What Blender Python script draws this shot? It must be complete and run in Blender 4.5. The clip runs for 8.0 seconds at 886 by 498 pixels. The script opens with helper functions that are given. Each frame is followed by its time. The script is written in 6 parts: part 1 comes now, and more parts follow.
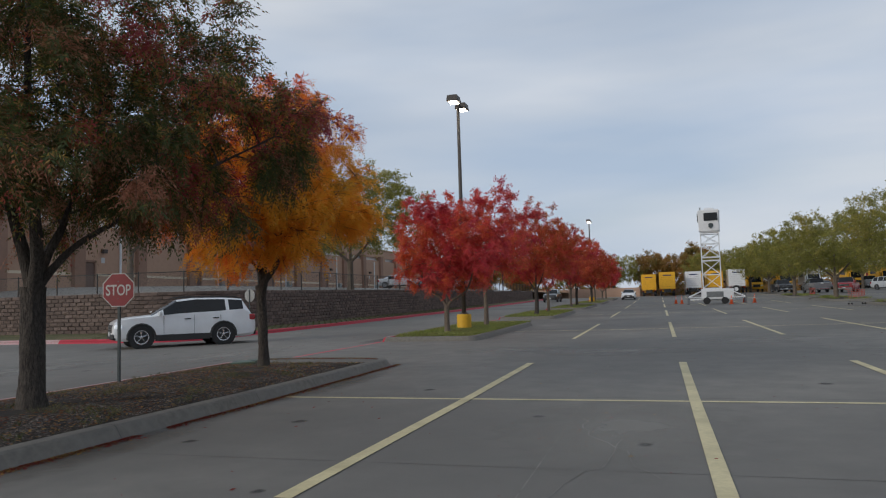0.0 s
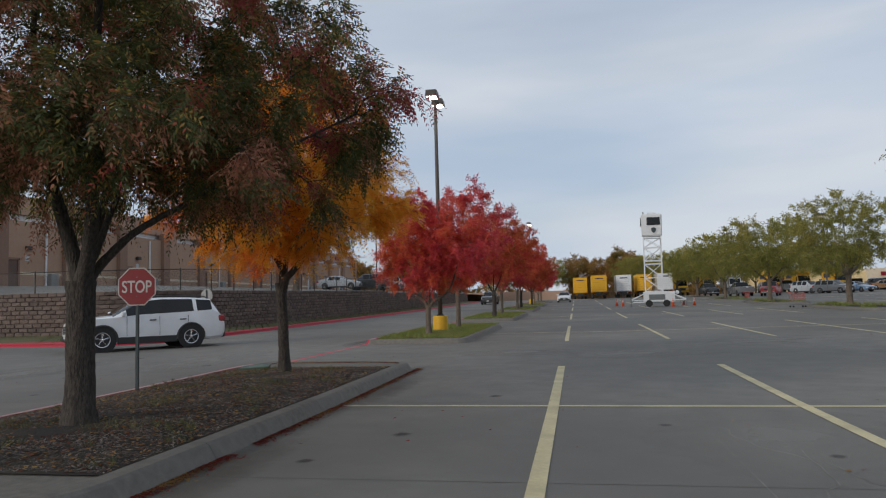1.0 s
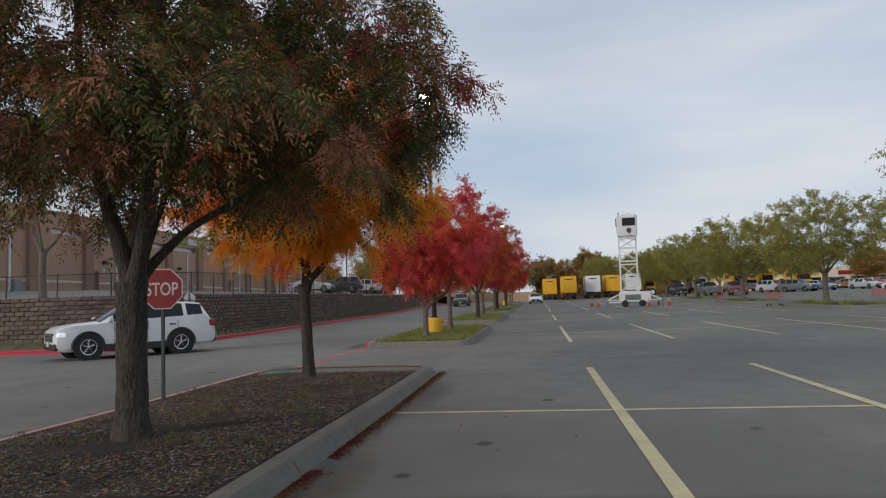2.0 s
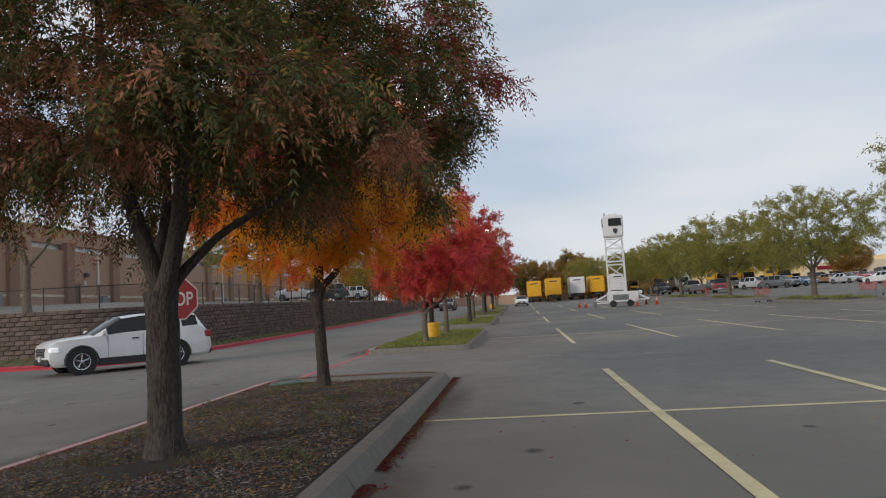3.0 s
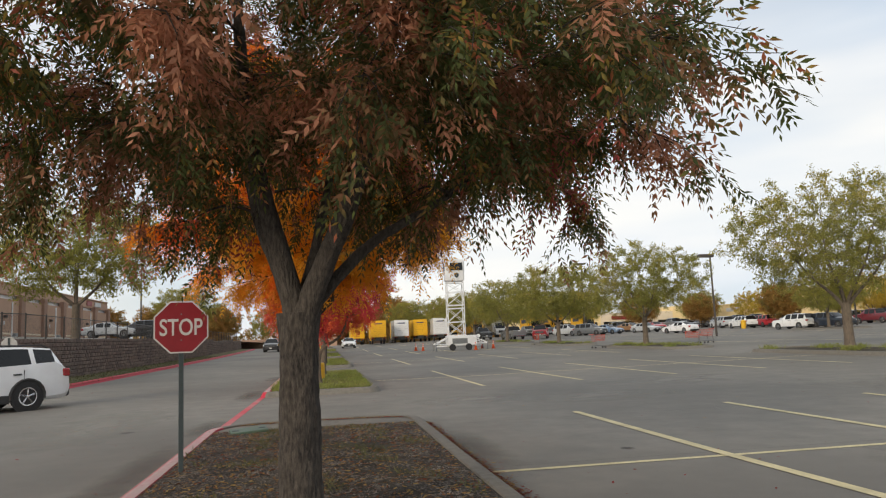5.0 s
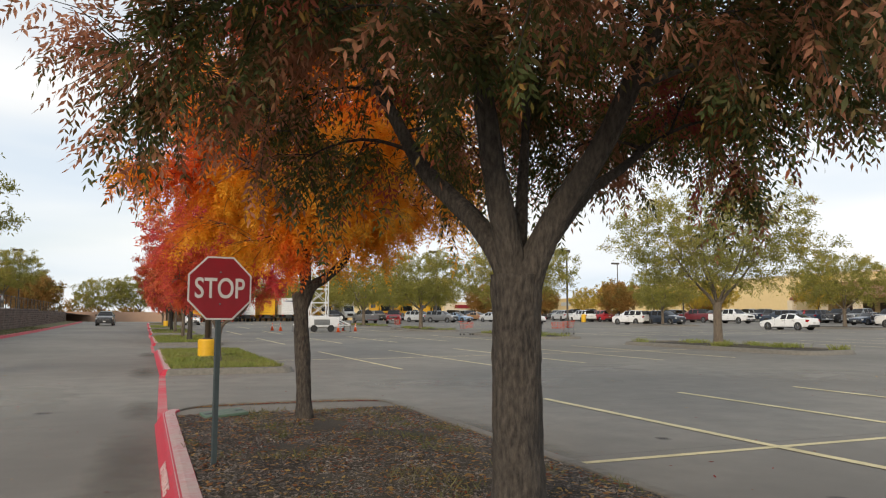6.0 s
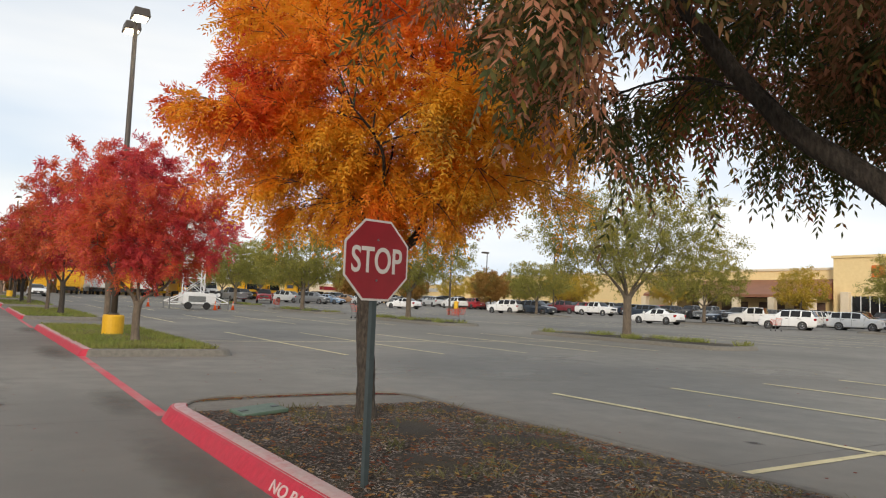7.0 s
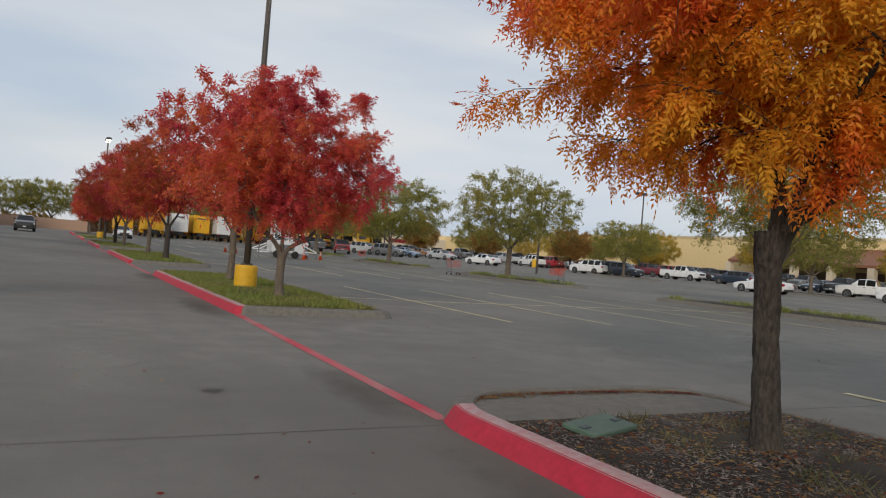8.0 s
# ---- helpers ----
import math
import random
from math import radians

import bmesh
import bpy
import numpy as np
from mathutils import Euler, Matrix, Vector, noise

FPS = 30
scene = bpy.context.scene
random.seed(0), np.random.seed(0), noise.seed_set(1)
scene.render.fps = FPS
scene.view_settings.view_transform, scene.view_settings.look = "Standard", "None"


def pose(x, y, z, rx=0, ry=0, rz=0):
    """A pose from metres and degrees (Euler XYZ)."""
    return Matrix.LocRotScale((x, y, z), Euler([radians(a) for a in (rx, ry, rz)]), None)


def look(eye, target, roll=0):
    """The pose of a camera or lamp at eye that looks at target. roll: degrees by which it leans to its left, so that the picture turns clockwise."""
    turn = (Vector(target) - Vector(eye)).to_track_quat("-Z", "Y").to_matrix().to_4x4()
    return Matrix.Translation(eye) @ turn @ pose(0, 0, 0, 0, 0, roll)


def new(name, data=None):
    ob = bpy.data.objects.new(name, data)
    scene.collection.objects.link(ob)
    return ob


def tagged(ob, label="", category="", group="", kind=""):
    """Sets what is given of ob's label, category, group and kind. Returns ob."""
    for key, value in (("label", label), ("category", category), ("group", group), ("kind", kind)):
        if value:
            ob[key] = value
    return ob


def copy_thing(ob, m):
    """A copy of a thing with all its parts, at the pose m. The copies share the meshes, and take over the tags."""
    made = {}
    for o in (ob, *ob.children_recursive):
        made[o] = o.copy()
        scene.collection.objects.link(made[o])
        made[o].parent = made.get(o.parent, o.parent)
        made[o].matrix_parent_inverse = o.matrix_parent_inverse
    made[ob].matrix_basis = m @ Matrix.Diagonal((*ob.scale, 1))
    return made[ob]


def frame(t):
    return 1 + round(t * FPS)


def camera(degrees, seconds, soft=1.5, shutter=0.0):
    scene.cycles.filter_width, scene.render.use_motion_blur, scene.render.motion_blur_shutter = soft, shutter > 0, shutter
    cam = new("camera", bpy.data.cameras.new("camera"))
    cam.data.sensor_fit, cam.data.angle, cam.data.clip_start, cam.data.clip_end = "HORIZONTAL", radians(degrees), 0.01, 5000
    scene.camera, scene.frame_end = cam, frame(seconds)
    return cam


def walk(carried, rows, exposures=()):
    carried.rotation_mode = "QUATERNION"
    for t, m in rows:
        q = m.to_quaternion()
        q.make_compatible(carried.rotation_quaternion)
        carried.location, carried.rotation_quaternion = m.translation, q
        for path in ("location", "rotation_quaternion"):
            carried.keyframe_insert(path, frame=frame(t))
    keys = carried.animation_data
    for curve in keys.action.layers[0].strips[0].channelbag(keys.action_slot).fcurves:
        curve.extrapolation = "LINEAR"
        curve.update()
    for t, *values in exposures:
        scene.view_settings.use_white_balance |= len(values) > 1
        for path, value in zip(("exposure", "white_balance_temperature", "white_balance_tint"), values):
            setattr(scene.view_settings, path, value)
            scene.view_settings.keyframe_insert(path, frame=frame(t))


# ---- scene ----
cam = camera(62.4, 8.0, 1.15)
PATH = [
    (0, (2.798, -10.601, 1.446), (2.237, -8.687, 1.59), -1.6),
    (0.5, (1.4, -10.403, 1.416), (0.947, -8.461, 1.565), -0.5),
    (1, (0.357, -10.23, 1.454), (0.004, -8.267, 1.599), -1.4),
    (1.5, (-0.434, -10.044, 1.462), (-0.712, -8.069, 1.605), -1.5),
    (3, (-1.648, -9.671, 1.475), (-1.845, -7.687, 1.634), -3.4),
    (3.5, (-2.054, -9.549, 1.536), (-2.213, -7.562, 1.7), -4.6),
    (4, (-2.916, -9.307, 1.504), (-2.965, -7.319, 1.72), -1.9),
    (4.2, (-3.273, -9.231, 1.508), (-3.292, -7.243, 1.728), -1.7),
    (5.3, (-5.576, -8.214, 1.544), (-5.09, -6.291, 1.801), -2.3),
    (5.5, (-6.03, -7.975, 1.504), (-5.458, -6.075, 1.755), -1.9),
    (6, (-7.18, -6.866, 1.505), (-6.43, -5.023, 1.703), 0.1),
    (6.5, (-8.199, -5.739, 1.489), (-7.224, -4.003, 1.678), 0.9),
    (7, (-9.086, -4.411, 1.484), (-7.991, -2.745, 1.646), 2.3),
    (7.5, (-9.739, -2.658, 1.522), (-8.745, -0.928, 1.659), 4.7),
    (8, (-10.185, -0.686, 1.472), (-9.217, 1.064, 1.502), 4.6),
]
walk(cam, [(t, look(eye, target, roll)) for t, eye, target, roll in PATH], [(0, -0.06, 6050, 10), (1.5, 0.03, 6150, 10), (3.5, 0.22, 6480, 10), (5.5, 0.64, 6950, 10), (6.5, 0.68, 6950, 10), (7.0, 0.68, 6900, 10), (7.5, 0.50, 6700, 10), (8.0, 0.12, 6500, 10)])

# ---------- light ----------
SUN_EL, SUN_ROT = radians(17), radians(222)
world = bpy.data.worlds.new("sky")
scene.world = world
world.use_nodes = True
wn, wl = world.node_tree.nodes, world.node_tree.links
wn.clear()


def wnode(kind, **kw):
    n = wn.new(kind)
    for k, v in kw.items():
        if k in n.inputs:
            n.inputs[k].default_value = v
    return n


w_out = wnode("ShaderNodeOutputWorld")
w_sky = wnode("ShaderNodeTexSky")
w_sky.sky_type, w_sky.sun_disc = "NISHITA", False
w_sky.sun_elevation, w_sky.sun_rotation = SUN_EL, SUN_ROT
w_sky.air_density, w_sky.dust_density, w_sky.ozone_density = 1.0, 1.5, 1.5
w_b1 = wnode("ShaderNodeBackground", Strength=0.09)
w_b2 = wnode("ShaderNodeBackground", Strength=0.80)
w_co = wnode("ShaderNodeTexCoord")
w_map = wnode("ShaderNodeMapping", Scale=(0.9, 1.2, 4.6), Rotation=(0.12, 0.16, 0.5))
w_n1 = wnode("ShaderNodeTexNoise", Scale=1.3, Detail=4.0, Roughness=0.45, Distortion=0.5)
w_r1 = wn.new("ShaderNodeValToRGB")
w_r1.color_ramp.elements[0].position, w_r1.color_ramp.elements[0].color = 0.30, (0.62, 0.62, 0.62, 1)
w_r1.color_ramp.elements[1].position, w_r1.color_ramp.elements[1].color = 0.66, (0.97, 0.97, 0.97, 1)
w_n2 = wnode("ShaderNodeTexNoise", Scale=1.9, Detail=4.0, Roughness=0.45)
w_r2 = wn.new("ShaderNodeValToRGB")
w_r2.color_ramp.elements[0].position, w_r2.color_ramp.elements[0].color = 0.36, (0.62, 0.71, 0.83, 1)
w_r2.color_ramp.elements[1].position, w_r2.color_ramp.elements[1].color = 0.64, (0.86, 0.875, 0.89, 1)
w_mix = wn.new("ShaderNodeMixShader")
wl.new(w_co.outputs["Generated"], w_map.inputs["Vector"])
wl.new(w_map.outputs["Vector"], w_n1.inputs["Vector"])
wl.new(w_map.outputs["Vector"], w_n2.inputs["Vector"])
wl.new(w_n1.outputs["Fac"], w_r1.inputs["Fac"])
wl.new(w_n2.outputs["Fac"], w_r2.inputs["Fac"])
wl.new(w_sky.outputs["Color"], w_b1.inputs["Color"])
wl.new(w_r2.outputs["Color"], w_b2.inputs["Color"])
wl.new(w_r1.outputs["Color"], w_mix.inputs["Fac"])
wl.new(w_b1.outputs["Background"], w_mix.inputs[1])
wl.new(w_b2.outputs["Background"], w_mix.inputs[2])
wl.new(w_mix.outputs["Shader"], w_out.inputs["Surface"])

sun = new("sun", bpy.data.lights.new("sun", "SUN"))
sun.data.energy, sun.data.angle, sun.data.color = 1.4, radians(12), (1.0, 0.89, 0.74)
sun_way = Vector((math.sin(SUN_ROT) * math.cos(SUN_EL), math.cos(SUN_ROT) * math.cos(SUN_EL), math.sin(SUN_EL)))
sun.matrix_world = look(sun_way * 200, (0, 0, 0))


# ---------- materials ----------
def mat(name, c1, c2=None, rough=0.8, scale=8.0, bump=0.15, metal=0.0, big=0.35, c3=None, big_scale=0.35,
        island=0.0, obrand=0.0, spec=0.5, coat=0.0, stretch=(1, 1, 1), bump_scale=None, through_light=0.0):
    m = bpy.data.materials.new(name)
    m.use_nodes = True
    nt = m.node_tree
    b = nt.nodes["Principled BSDF"]
    b.inputs["Roughness"].default_value, b.inputs["Metallic"].default_value = rough, metal
    b.inputs["Specular IOR Level"].default_value = spec
    b.inputs["Coat Weight"].default_value = coat
    b.inputs["Coat Roughness"].default_value = 0.05
    L, N = nt.links.new, nt.nodes.new
    co = N("ShaderNodeTexCoord")
    mp = N("ShaderNodeMapping")
    mp.inputs["Scale"].default_value = stretch
    L(co.outputs["Object"], mp.inputs["Vector"])
    n1 = N("ShaderNodeTexNoise")
    n1.inputs["Scale"].default_value, n1.inputs["Detail"].default_value, n1.inputs["Roughness"].default_value = scale, 7, 0.62
    L(mp.outputs["Vector"], n1.inputs["Vector"])
    r1 = N("ShaderNodeMapRange")
    r1.inputs["From Min"].default_value, r1.inputs["From Max"].default_value = 0.32, 0.68
    L(n1.outputs["Fac"], r1.inputs["Value"])
    mix = N("ShaderNodeMix")
    mix.data_type = "RGBA"
    mix.inputs["A"].default_value, mix.inputs["B"].default_value = (*c1, 1), (*(c2 or [v * 0.8 for v in c1]), 1)
    L(r1.outputs["Result"], mix.inputs["Factor"])
    col = mix.outputs["Result"]
    n2 = N("ShaderNodeTexNoise")
    n2.inputs["Scale"].default_value, n2.inputs["Detail"].default_value = big_scale, 4
    L(co.outputs["Object"], n2.inputs["Vector"])
    r2 = N("ShaderNodeMapRange")
    r2.inputs["From Min"].default_value, r2.inputs["From Max"].default_value = 0.4, 0.65
    r2.inputs["To Max"].default_value = big
    L(n2.outputs["Fac"], r2.inputs["Value"])
    mix2 = N("ShaderNodeMix")
    mix2.data_type = "RGBA"
    mix2.inputs["B"].default_value = (*(c3 or [v * 0.6 for v in c1]), 1)
    L(r2.outputs["Result"], mix2.inputs["Factor"])
    L(col, mix2.inputs["A"])
    col = mix2.outputs["Result"]
    if island or obrand:
        hs = N("ShaderNodeHueSaturation")
        if island:
            src = N("ShaderNodeNewGeometry").outputs["Random Per Island"]
        else:
            src = N("ShaderNodeObjectInfo").outputs["Random"]
        r3 = N("ShaderNodeMapRange")
        a = island or obrand
        r3.inputs["To Min"].default_value, r3.inputs["To Max"].default_value = 1 - a, 1 + a
        L(src, r3.inputs["Value"])
        L(r3.outputs["Result"], hs.inputs["Value"])
        L(col, hs.inputs["Color"])
        col = hs.outputs["Color"]
    L(col, b.inputs["Base Color"])
    if bump:
        bp = N("ShaderNodeBump")
        bp.inputs["Strength"].default_value, bp.inputs["Distance"].default_value = bump, 0.03
        if bump_scale:
            n3 = N("ShaderNodeTexNoise")
            n3.inputs["Scale"].default_value, n3.inputs["Detail"].default_value = bump_scale, 5
            L(mp.outputs["Vector"], n3.inputs["Vector"])
            L(n3.outputs["Fac"], bp.inputs["Height"])
        else:
            L(n1.outputs["Fac"], bp.inputs["Height"])
        L(bp.outputs["Normal"], b.inputs["Normal"])
    if through_light:
        out = nt.nodes["Material Output"]
        tr = N("ShaderNodeBsdfTranslucent")
        L(col, tr.inputs["Color"])
        ms = N("ShaderNodeMixShader")
        ms.inputs["Fac"].default_value = through_light
        L(b.outputs["BSDF"], ms.inputs[1])
        L(tr.outputs["BSDF"], ms.inputs[2])
        L(ms.outputs["Shader"], out.inputs["Surface"])
    return m


def leaf_mat(name, colours, scale=0.6, spread=0.22, rough=0.55, drift=None, around=(0, 0, 0)):
    """Leaves: patches of colour over the crown, each leaf a little different, light shining through."""
    m = bpy.data.materials.new(name)
    m.use_nodes = True
    nt = m.node_tree
    b = nt.nodes["Principled BSDF"]
    b.inputs["Roughness"].default_value = rough
    b.inputs["Specular IOR Level"].default_value = 0.3
    L, N = nt.links.new, nt.nodes.new
    co = N("ShaderNodeTexCoord")
    n1 = N("ShaderNodeTexNoise")
    n1.inputs["Scale"].default_value, n1.inputs["Detail"].default_value = scale, 3
    L(co.outputs["Object"], n1.inputs["Vector"])
    geo = N("ShaderNodeNewGeometry")
    add = N("ShaderNodeMath")
    add.operation = "MULTIPLY_ADD"
    add.inputs[1].default_value, add.inputs[2].default_value = spread, -spread / 2
    L(geo.outputs["Random Per Island"], add.inputs[0])
    s = N("ShaderNodeMath")
    s.operation = "ADD"
    L(n1.outputs["Fac"], s.inputs[0])
    L(add.outputs["Value"], s.inputs[1])
    total = s.outputs["Value"]
    if drift:
        # one side of the crown turns sooner than the other
        away = N("ShaderNodeVectorMath")
        away.operation = "SUBTRACT"
        away.inputs[1].default_value = around
        L(co.outputs["Object"], away.inputs[0])
        dot = N("ShaderNodeVectorMath")
        dot.operation = "DOT_PRODUCT"
        dot.inputs[1].default_value = drift
        L(away.outputs["Vector"], dot.inputs[0])
        s2 = N("ShaderNodeMath")
        s2.operation = "ADD"
        L(total, s2.inputs[0])
        L(dot.outputs["Value"], s2.inputs[1])
        total = s2.outputs["Value"]
    ramp = N("ShaderNodeValToRGB")
    el = ramp.color_ramp.elements
    while len(el) < len(colours):
        el.new(0.5)
    for e, (p, c) in zip(el, colours):
        e.position, e.color = p, (*c, 1)
    L(total, ramp.inputs["Fac"])
    L(ramp.outputs["Color"], b.inputs["Base Color"])
    tr = N("ShaderNodeBsdfTranslucent")
    L(ramp.outputs["Color"], tr.inputs["Color"])
    ms = N("ShaderNodeMixShader")
    ms.inputs["Fac"].default_value = 0.48
    L(b.outputs["BSDF"], ms.inputs[1])
    L(tr.outputs["BSDF"], ms.inputs[2])
    L(ms.outputs["Shader"], nt.nodes["Material Output"].inputs["Surface"])
    return m


def glow(name, colour, strength):
    m = bpy.data.materials.new(name)
    m.use_nodes = True
    b = m.node_tree.nodes["Principled BSDF"]
    b.inputs["Base Color"].default_value = (*colour, 1)
    b.inputs["Emission Color"].default_value = (*colour, 1)
    b.inputs["Emission Strength"].default_value = strength
    return m


M_CONC = mat("concrete_paving", (0.222, 0.206, 0.180), (0.168, 0.157, 0.139), 0.82, 1.5, 0.12, big=0.75, c3=(0.130, 0.122, 0.109), big_scale=0.13, bump_scale=60, spec=0.35)
M_JOINT = mat("joint_sealant", (0.085, 0.08, 0.074), (0.13, 0.122, 0.11), 0.9, 5, 0.1)
M_KERB = mat("kerb_concrete", (0.190, 0.174, 0.146), (0.120, 0.110, 0.094), 0.88, 9, 0.25, big=0.5, c3=(0.16, 0.15, 0.135), big_scale=0.8)
M_RED = mat("red_kerb_paint", (0.50, 0.016, 0.045), (0.36, 0.010, 0.030), 0.65, 14, 0.2, big=0.5, c3=(0.40, 0.03, 0.05), big_scale=1.4)
M_REDWORN = mat("worn_red_paint", (0.52, 0.06, 0.085), (0.54, 0.03, 0.055), 0.75, 12, 0.2, big=0.6, c3=(0.38, 0.26, 0.24), big_scale=1.0)
M_PINK = mat("faded_kerb_top", (0.50, 0.38, 0.38), (0.46, 0.20, 0.21), 0.8, 12, 0.2, big=0.6, c3=(0.42, 0.36, 0.33), big_scale=1.6)
M_YLINE = mat("yellow_road_paint", (0.68, 0.585, 0.33), (0.56, 0.48, 0.28), 0.7, 18, 0.05, big=0.5, c3=(0.34, 0.29, 0.16), big_scale=1.5)
M_MULCH = mat("mulch_soil", (0.034, 0.026, 0.021), (0.016, 0.012, 0.010), 0.95, 26, 0.9, big=0.6, c3=(0.075, 0.062, 0.034), big_scale=0.9)
M_CHIP = mat("bark_chip", (0.27, 0.230, 0.20), (0.026, 0.020, 0.017), 0.9, 3.0, 0.0, big=0.3, island=0.85)
M_GRASSY = mat("grass_soil", (0.10, 0.095, 0.036), (0.06, 0.065, 0.022), 0.95, 20, 0.8, big=0.6, c3=(0.16, 0.13, 0.06), big_scale=0.7)
M_BLADE = mat("grass_blade", (0.24, 0.27, 0.055), (0.14, 0.19, 0.034), 0.6, 2.5, 0, big=0.5, c3=(0.26, 0.22, 0.08), big_scale=0.8, island=0.35, through_light=0.25)
M_DRYBLADE = mat("dry_grass_blade", (0.11, 0.115, 0.036), (0.06, 0.075, 0.022), 0.7, 2.5, 0, big=0.5, c3=(0.26, 0.20, 0.10), big_scale=0.9, island=0.35, through_light=0.25)
M_BLOCK = mat("split_face_block", (0.180, 0.130, 0.107), (0.100, 0.073, 0.061), 0.92, 7, 0.9, big=0.5, c3=(0.115, 0.088, 0.076), big_scale=0.25, obrand=0.28, bump_scale=18)
M_BLOCK2 = mat("split_face_block_far", (0.180, 0.130, 0.107), (0.100, 0.073, 0.061), 0.92, 7, 0.9, big=0.5, c3=(0.115, 0.088, 0.076), big_scale=0.25, island=0.28, bump_scale=18)
M_BARK = mat("bark", (0.088, 0.074, 0.063), (0.013, 0.011, 0.010), 0.95, 15, 1.0, big=0.35, c3=(0.085, 0.072, 0.058), big_scale=1.2, stretch=(2.6, 2.6, 0.9), bump_scale=17)
M_BARKPALE = mat("pale_bark", (0.17, 0.135, 0.105), (0.09, 0.072, 0.056), 0.95, 10, 0.8, big=0.35, c3=(0.20, 0.17, 0.13), big_scale=1.2, stretch=(2, 2, 0.6), bump_scale=14)


# ---------- mesh helpers ----------
def obj(name, verts, faces, material, parent=None, smooth=False, label=""):
    me = bpy.data.meshes.new(name)
    me.from_pydata([tuple(v) for v in verts], [], [tuple(f) for f in faces])
    me.update()
    if material:
        me.materials.append(material)
    if smooth:
        me.shade_smooth()
    ob = new(name, me)
    if parent:
        ob.parent = parent
    if label:
        ob["label"] = label
    return ob


def part(name, bm, material, parent=None, label="", smooth=False):
    me = bpy.data.meshes.new(name)
    bm.to_mesh(me)
    bm.free()
    if material:
        me.materials.append(material)
    if smooth:
        me.shade_smooth()
    ob = new(name, me)
    if parent:
        ob.parent = parent
    if label:
        ob["label"] = label
    return ob


def box(bm, x0, x1, y0, y1, z0, z1, bevel=0.0, m=None):
    r = bmesh.ops.create_cube(bm, size=1)
    vs = r["verts"]
    for v in vs:
        v.co = Vector(((x0 + x1) / 2 + v.co.x * (x1 - x0), (y0 + y1) / 2 + v.co.y * (y1 - y0), (z0 + z1) / 2 + v.co.z * (z1 - z0)))
    if bevel:
        es = list({e for v in vs for e in v.link_edges})
        g = bmesh.ops.bevel(bm, geom=es, offset=bevel, segments=1, affect="EDGES")
        vs = list({v for f in g["faces"] for v in f.verts} | {v for v in vs if v.is_valid})
    if m:
        bmesh.ops.transform(bm, matrix=m, verts=vs)
    return bm


def tube(bm, pts, radii, sides=8, cap=True):
    """A round limb through points, with a radius at each."""
    rings = []
    pts = [Vector(p) for p in pts]
    for i, p in enumerate(pts):
        d = (pts[min(i + 1, len(pts) - 1)] - pts[max(i - 1, 0)]).normalized()
        u = d.orthogonal().normalized() if abs(d.z) < 0.99 else Vector((1, 0, 0))
        if abs(d.z) < 0.99:
            u = d.cross(Vector((0, 0, 1))).normalized()
        w = d.cross(u)
        r = radii[i] if hasattr(radii, "__len__") else radii
        rings.append([bm.verts.new(p + (u * math.cos(a) + w * math.sin(a)) * r) for a in (2 * math.pi * k / sides for k in range(sides))])
    for a, b in zip(rings, rings[1:]):
        for k in range(sides):
            bm.faces.new((a[k], a[(k + 1) % sides], b[(k + 1) % sides], b[k]))
    if cap:
        bm.faces.new(list(reversed(rings[0])))
        bm.faces.new(rings[-1])
    return bm


def lathe(bm, prof, sides=16, m=None, cap=True):
    rings = []
    for r, z in prof:
        rings.append([bm.verts.new((max(r, 1e-4) * math.cos(2 * math.pi * k / sides), max(r, 1e-4) * math.sin(2 * math.pi * k / sides), z)) for k in range(sides)])
    for a, b in zip(rings, rings[1:]):
        for k in range(sides):
            bm.faces.new((a[k], a[(k + 1) % sides], b[(k + 1) % sides], b[k]))
    if cap:
        bm.faces.new(list(reversed(rings[0])))
        bm.faces.new(rings[-1])
    if m:
        bmesh.ops.transform(bm, matrix=m, verts=[v for r in rings for v in r])
    return bm


def rise(x, y):
    """Height of the paved ground: it climbs gently away from the start."""
    yy = min(max(y, 0.0), 118.0)
    xx = min(max(x - 1.0, 0.0), 90.0)
    return 0.006 * yy + 0.00005 * yy * yy + 0.011 * xx * min(1.0, yy / 12.0)


def sweep(name, path, profile, material, closed=False, lift=0.0, parent=None):
    """A profile of (offset to the left of the path, height above the ground) carried along a path in plan."""
    n = len(path)
    verts, faces = [], []
    for i in range(n):
        a = Vector(path[(i - 1) % n] if closed else path[max(i - 1, 0)])
        b = Vector(path[(i + 1) % n] if closed else path[min(i + 1, n - 1)])
        d = (b - a).normalized()
        left = Vector((-d.y, d.x))
        for o, z in profile:
            p = Vector(path[i]) + left * o
            verts.append((p.x, p.y, rise(p.x, p.y) + z + lift))
    k = len(profile)
    for i in range(n if closed else n - 1):
        j = (i + 1) % n
        for q in range(k - 1):
            faces.append((i * k + q, j * k + q, j * k + q + 1, i * k + q + 1))
    if not closed:
        faces.append(tuple(range(k)))
        faces.append(tuple(reversed(range((n - 1) * k, n * k))))
    return obj(name, verts, faces, material, parent)


def rounded(x0, x1, y0, y1, radii, step=8):
    """A rounded rectangle, anticlockwise from its south-east corner; radii: SE, NE, NW, SW."""
    out = []
    for cx, cy, r, a0 in ((x1, y0, radii[0], -90), (x1, y1, radii[1], 0), (x0, y1, radii[2], 90), (x0, y0, radii[3], 180)):
        sx, sy = (-1 if cx == x1 else 1), (1 if cy == y0 else -1)
        for k in range(step + 1):
            a = radians(a0 + 90 * k / step)
            out.append((cx + sx * r + r * math.cos(a), cy + sy * r + r * math.sin(a)))
    return out


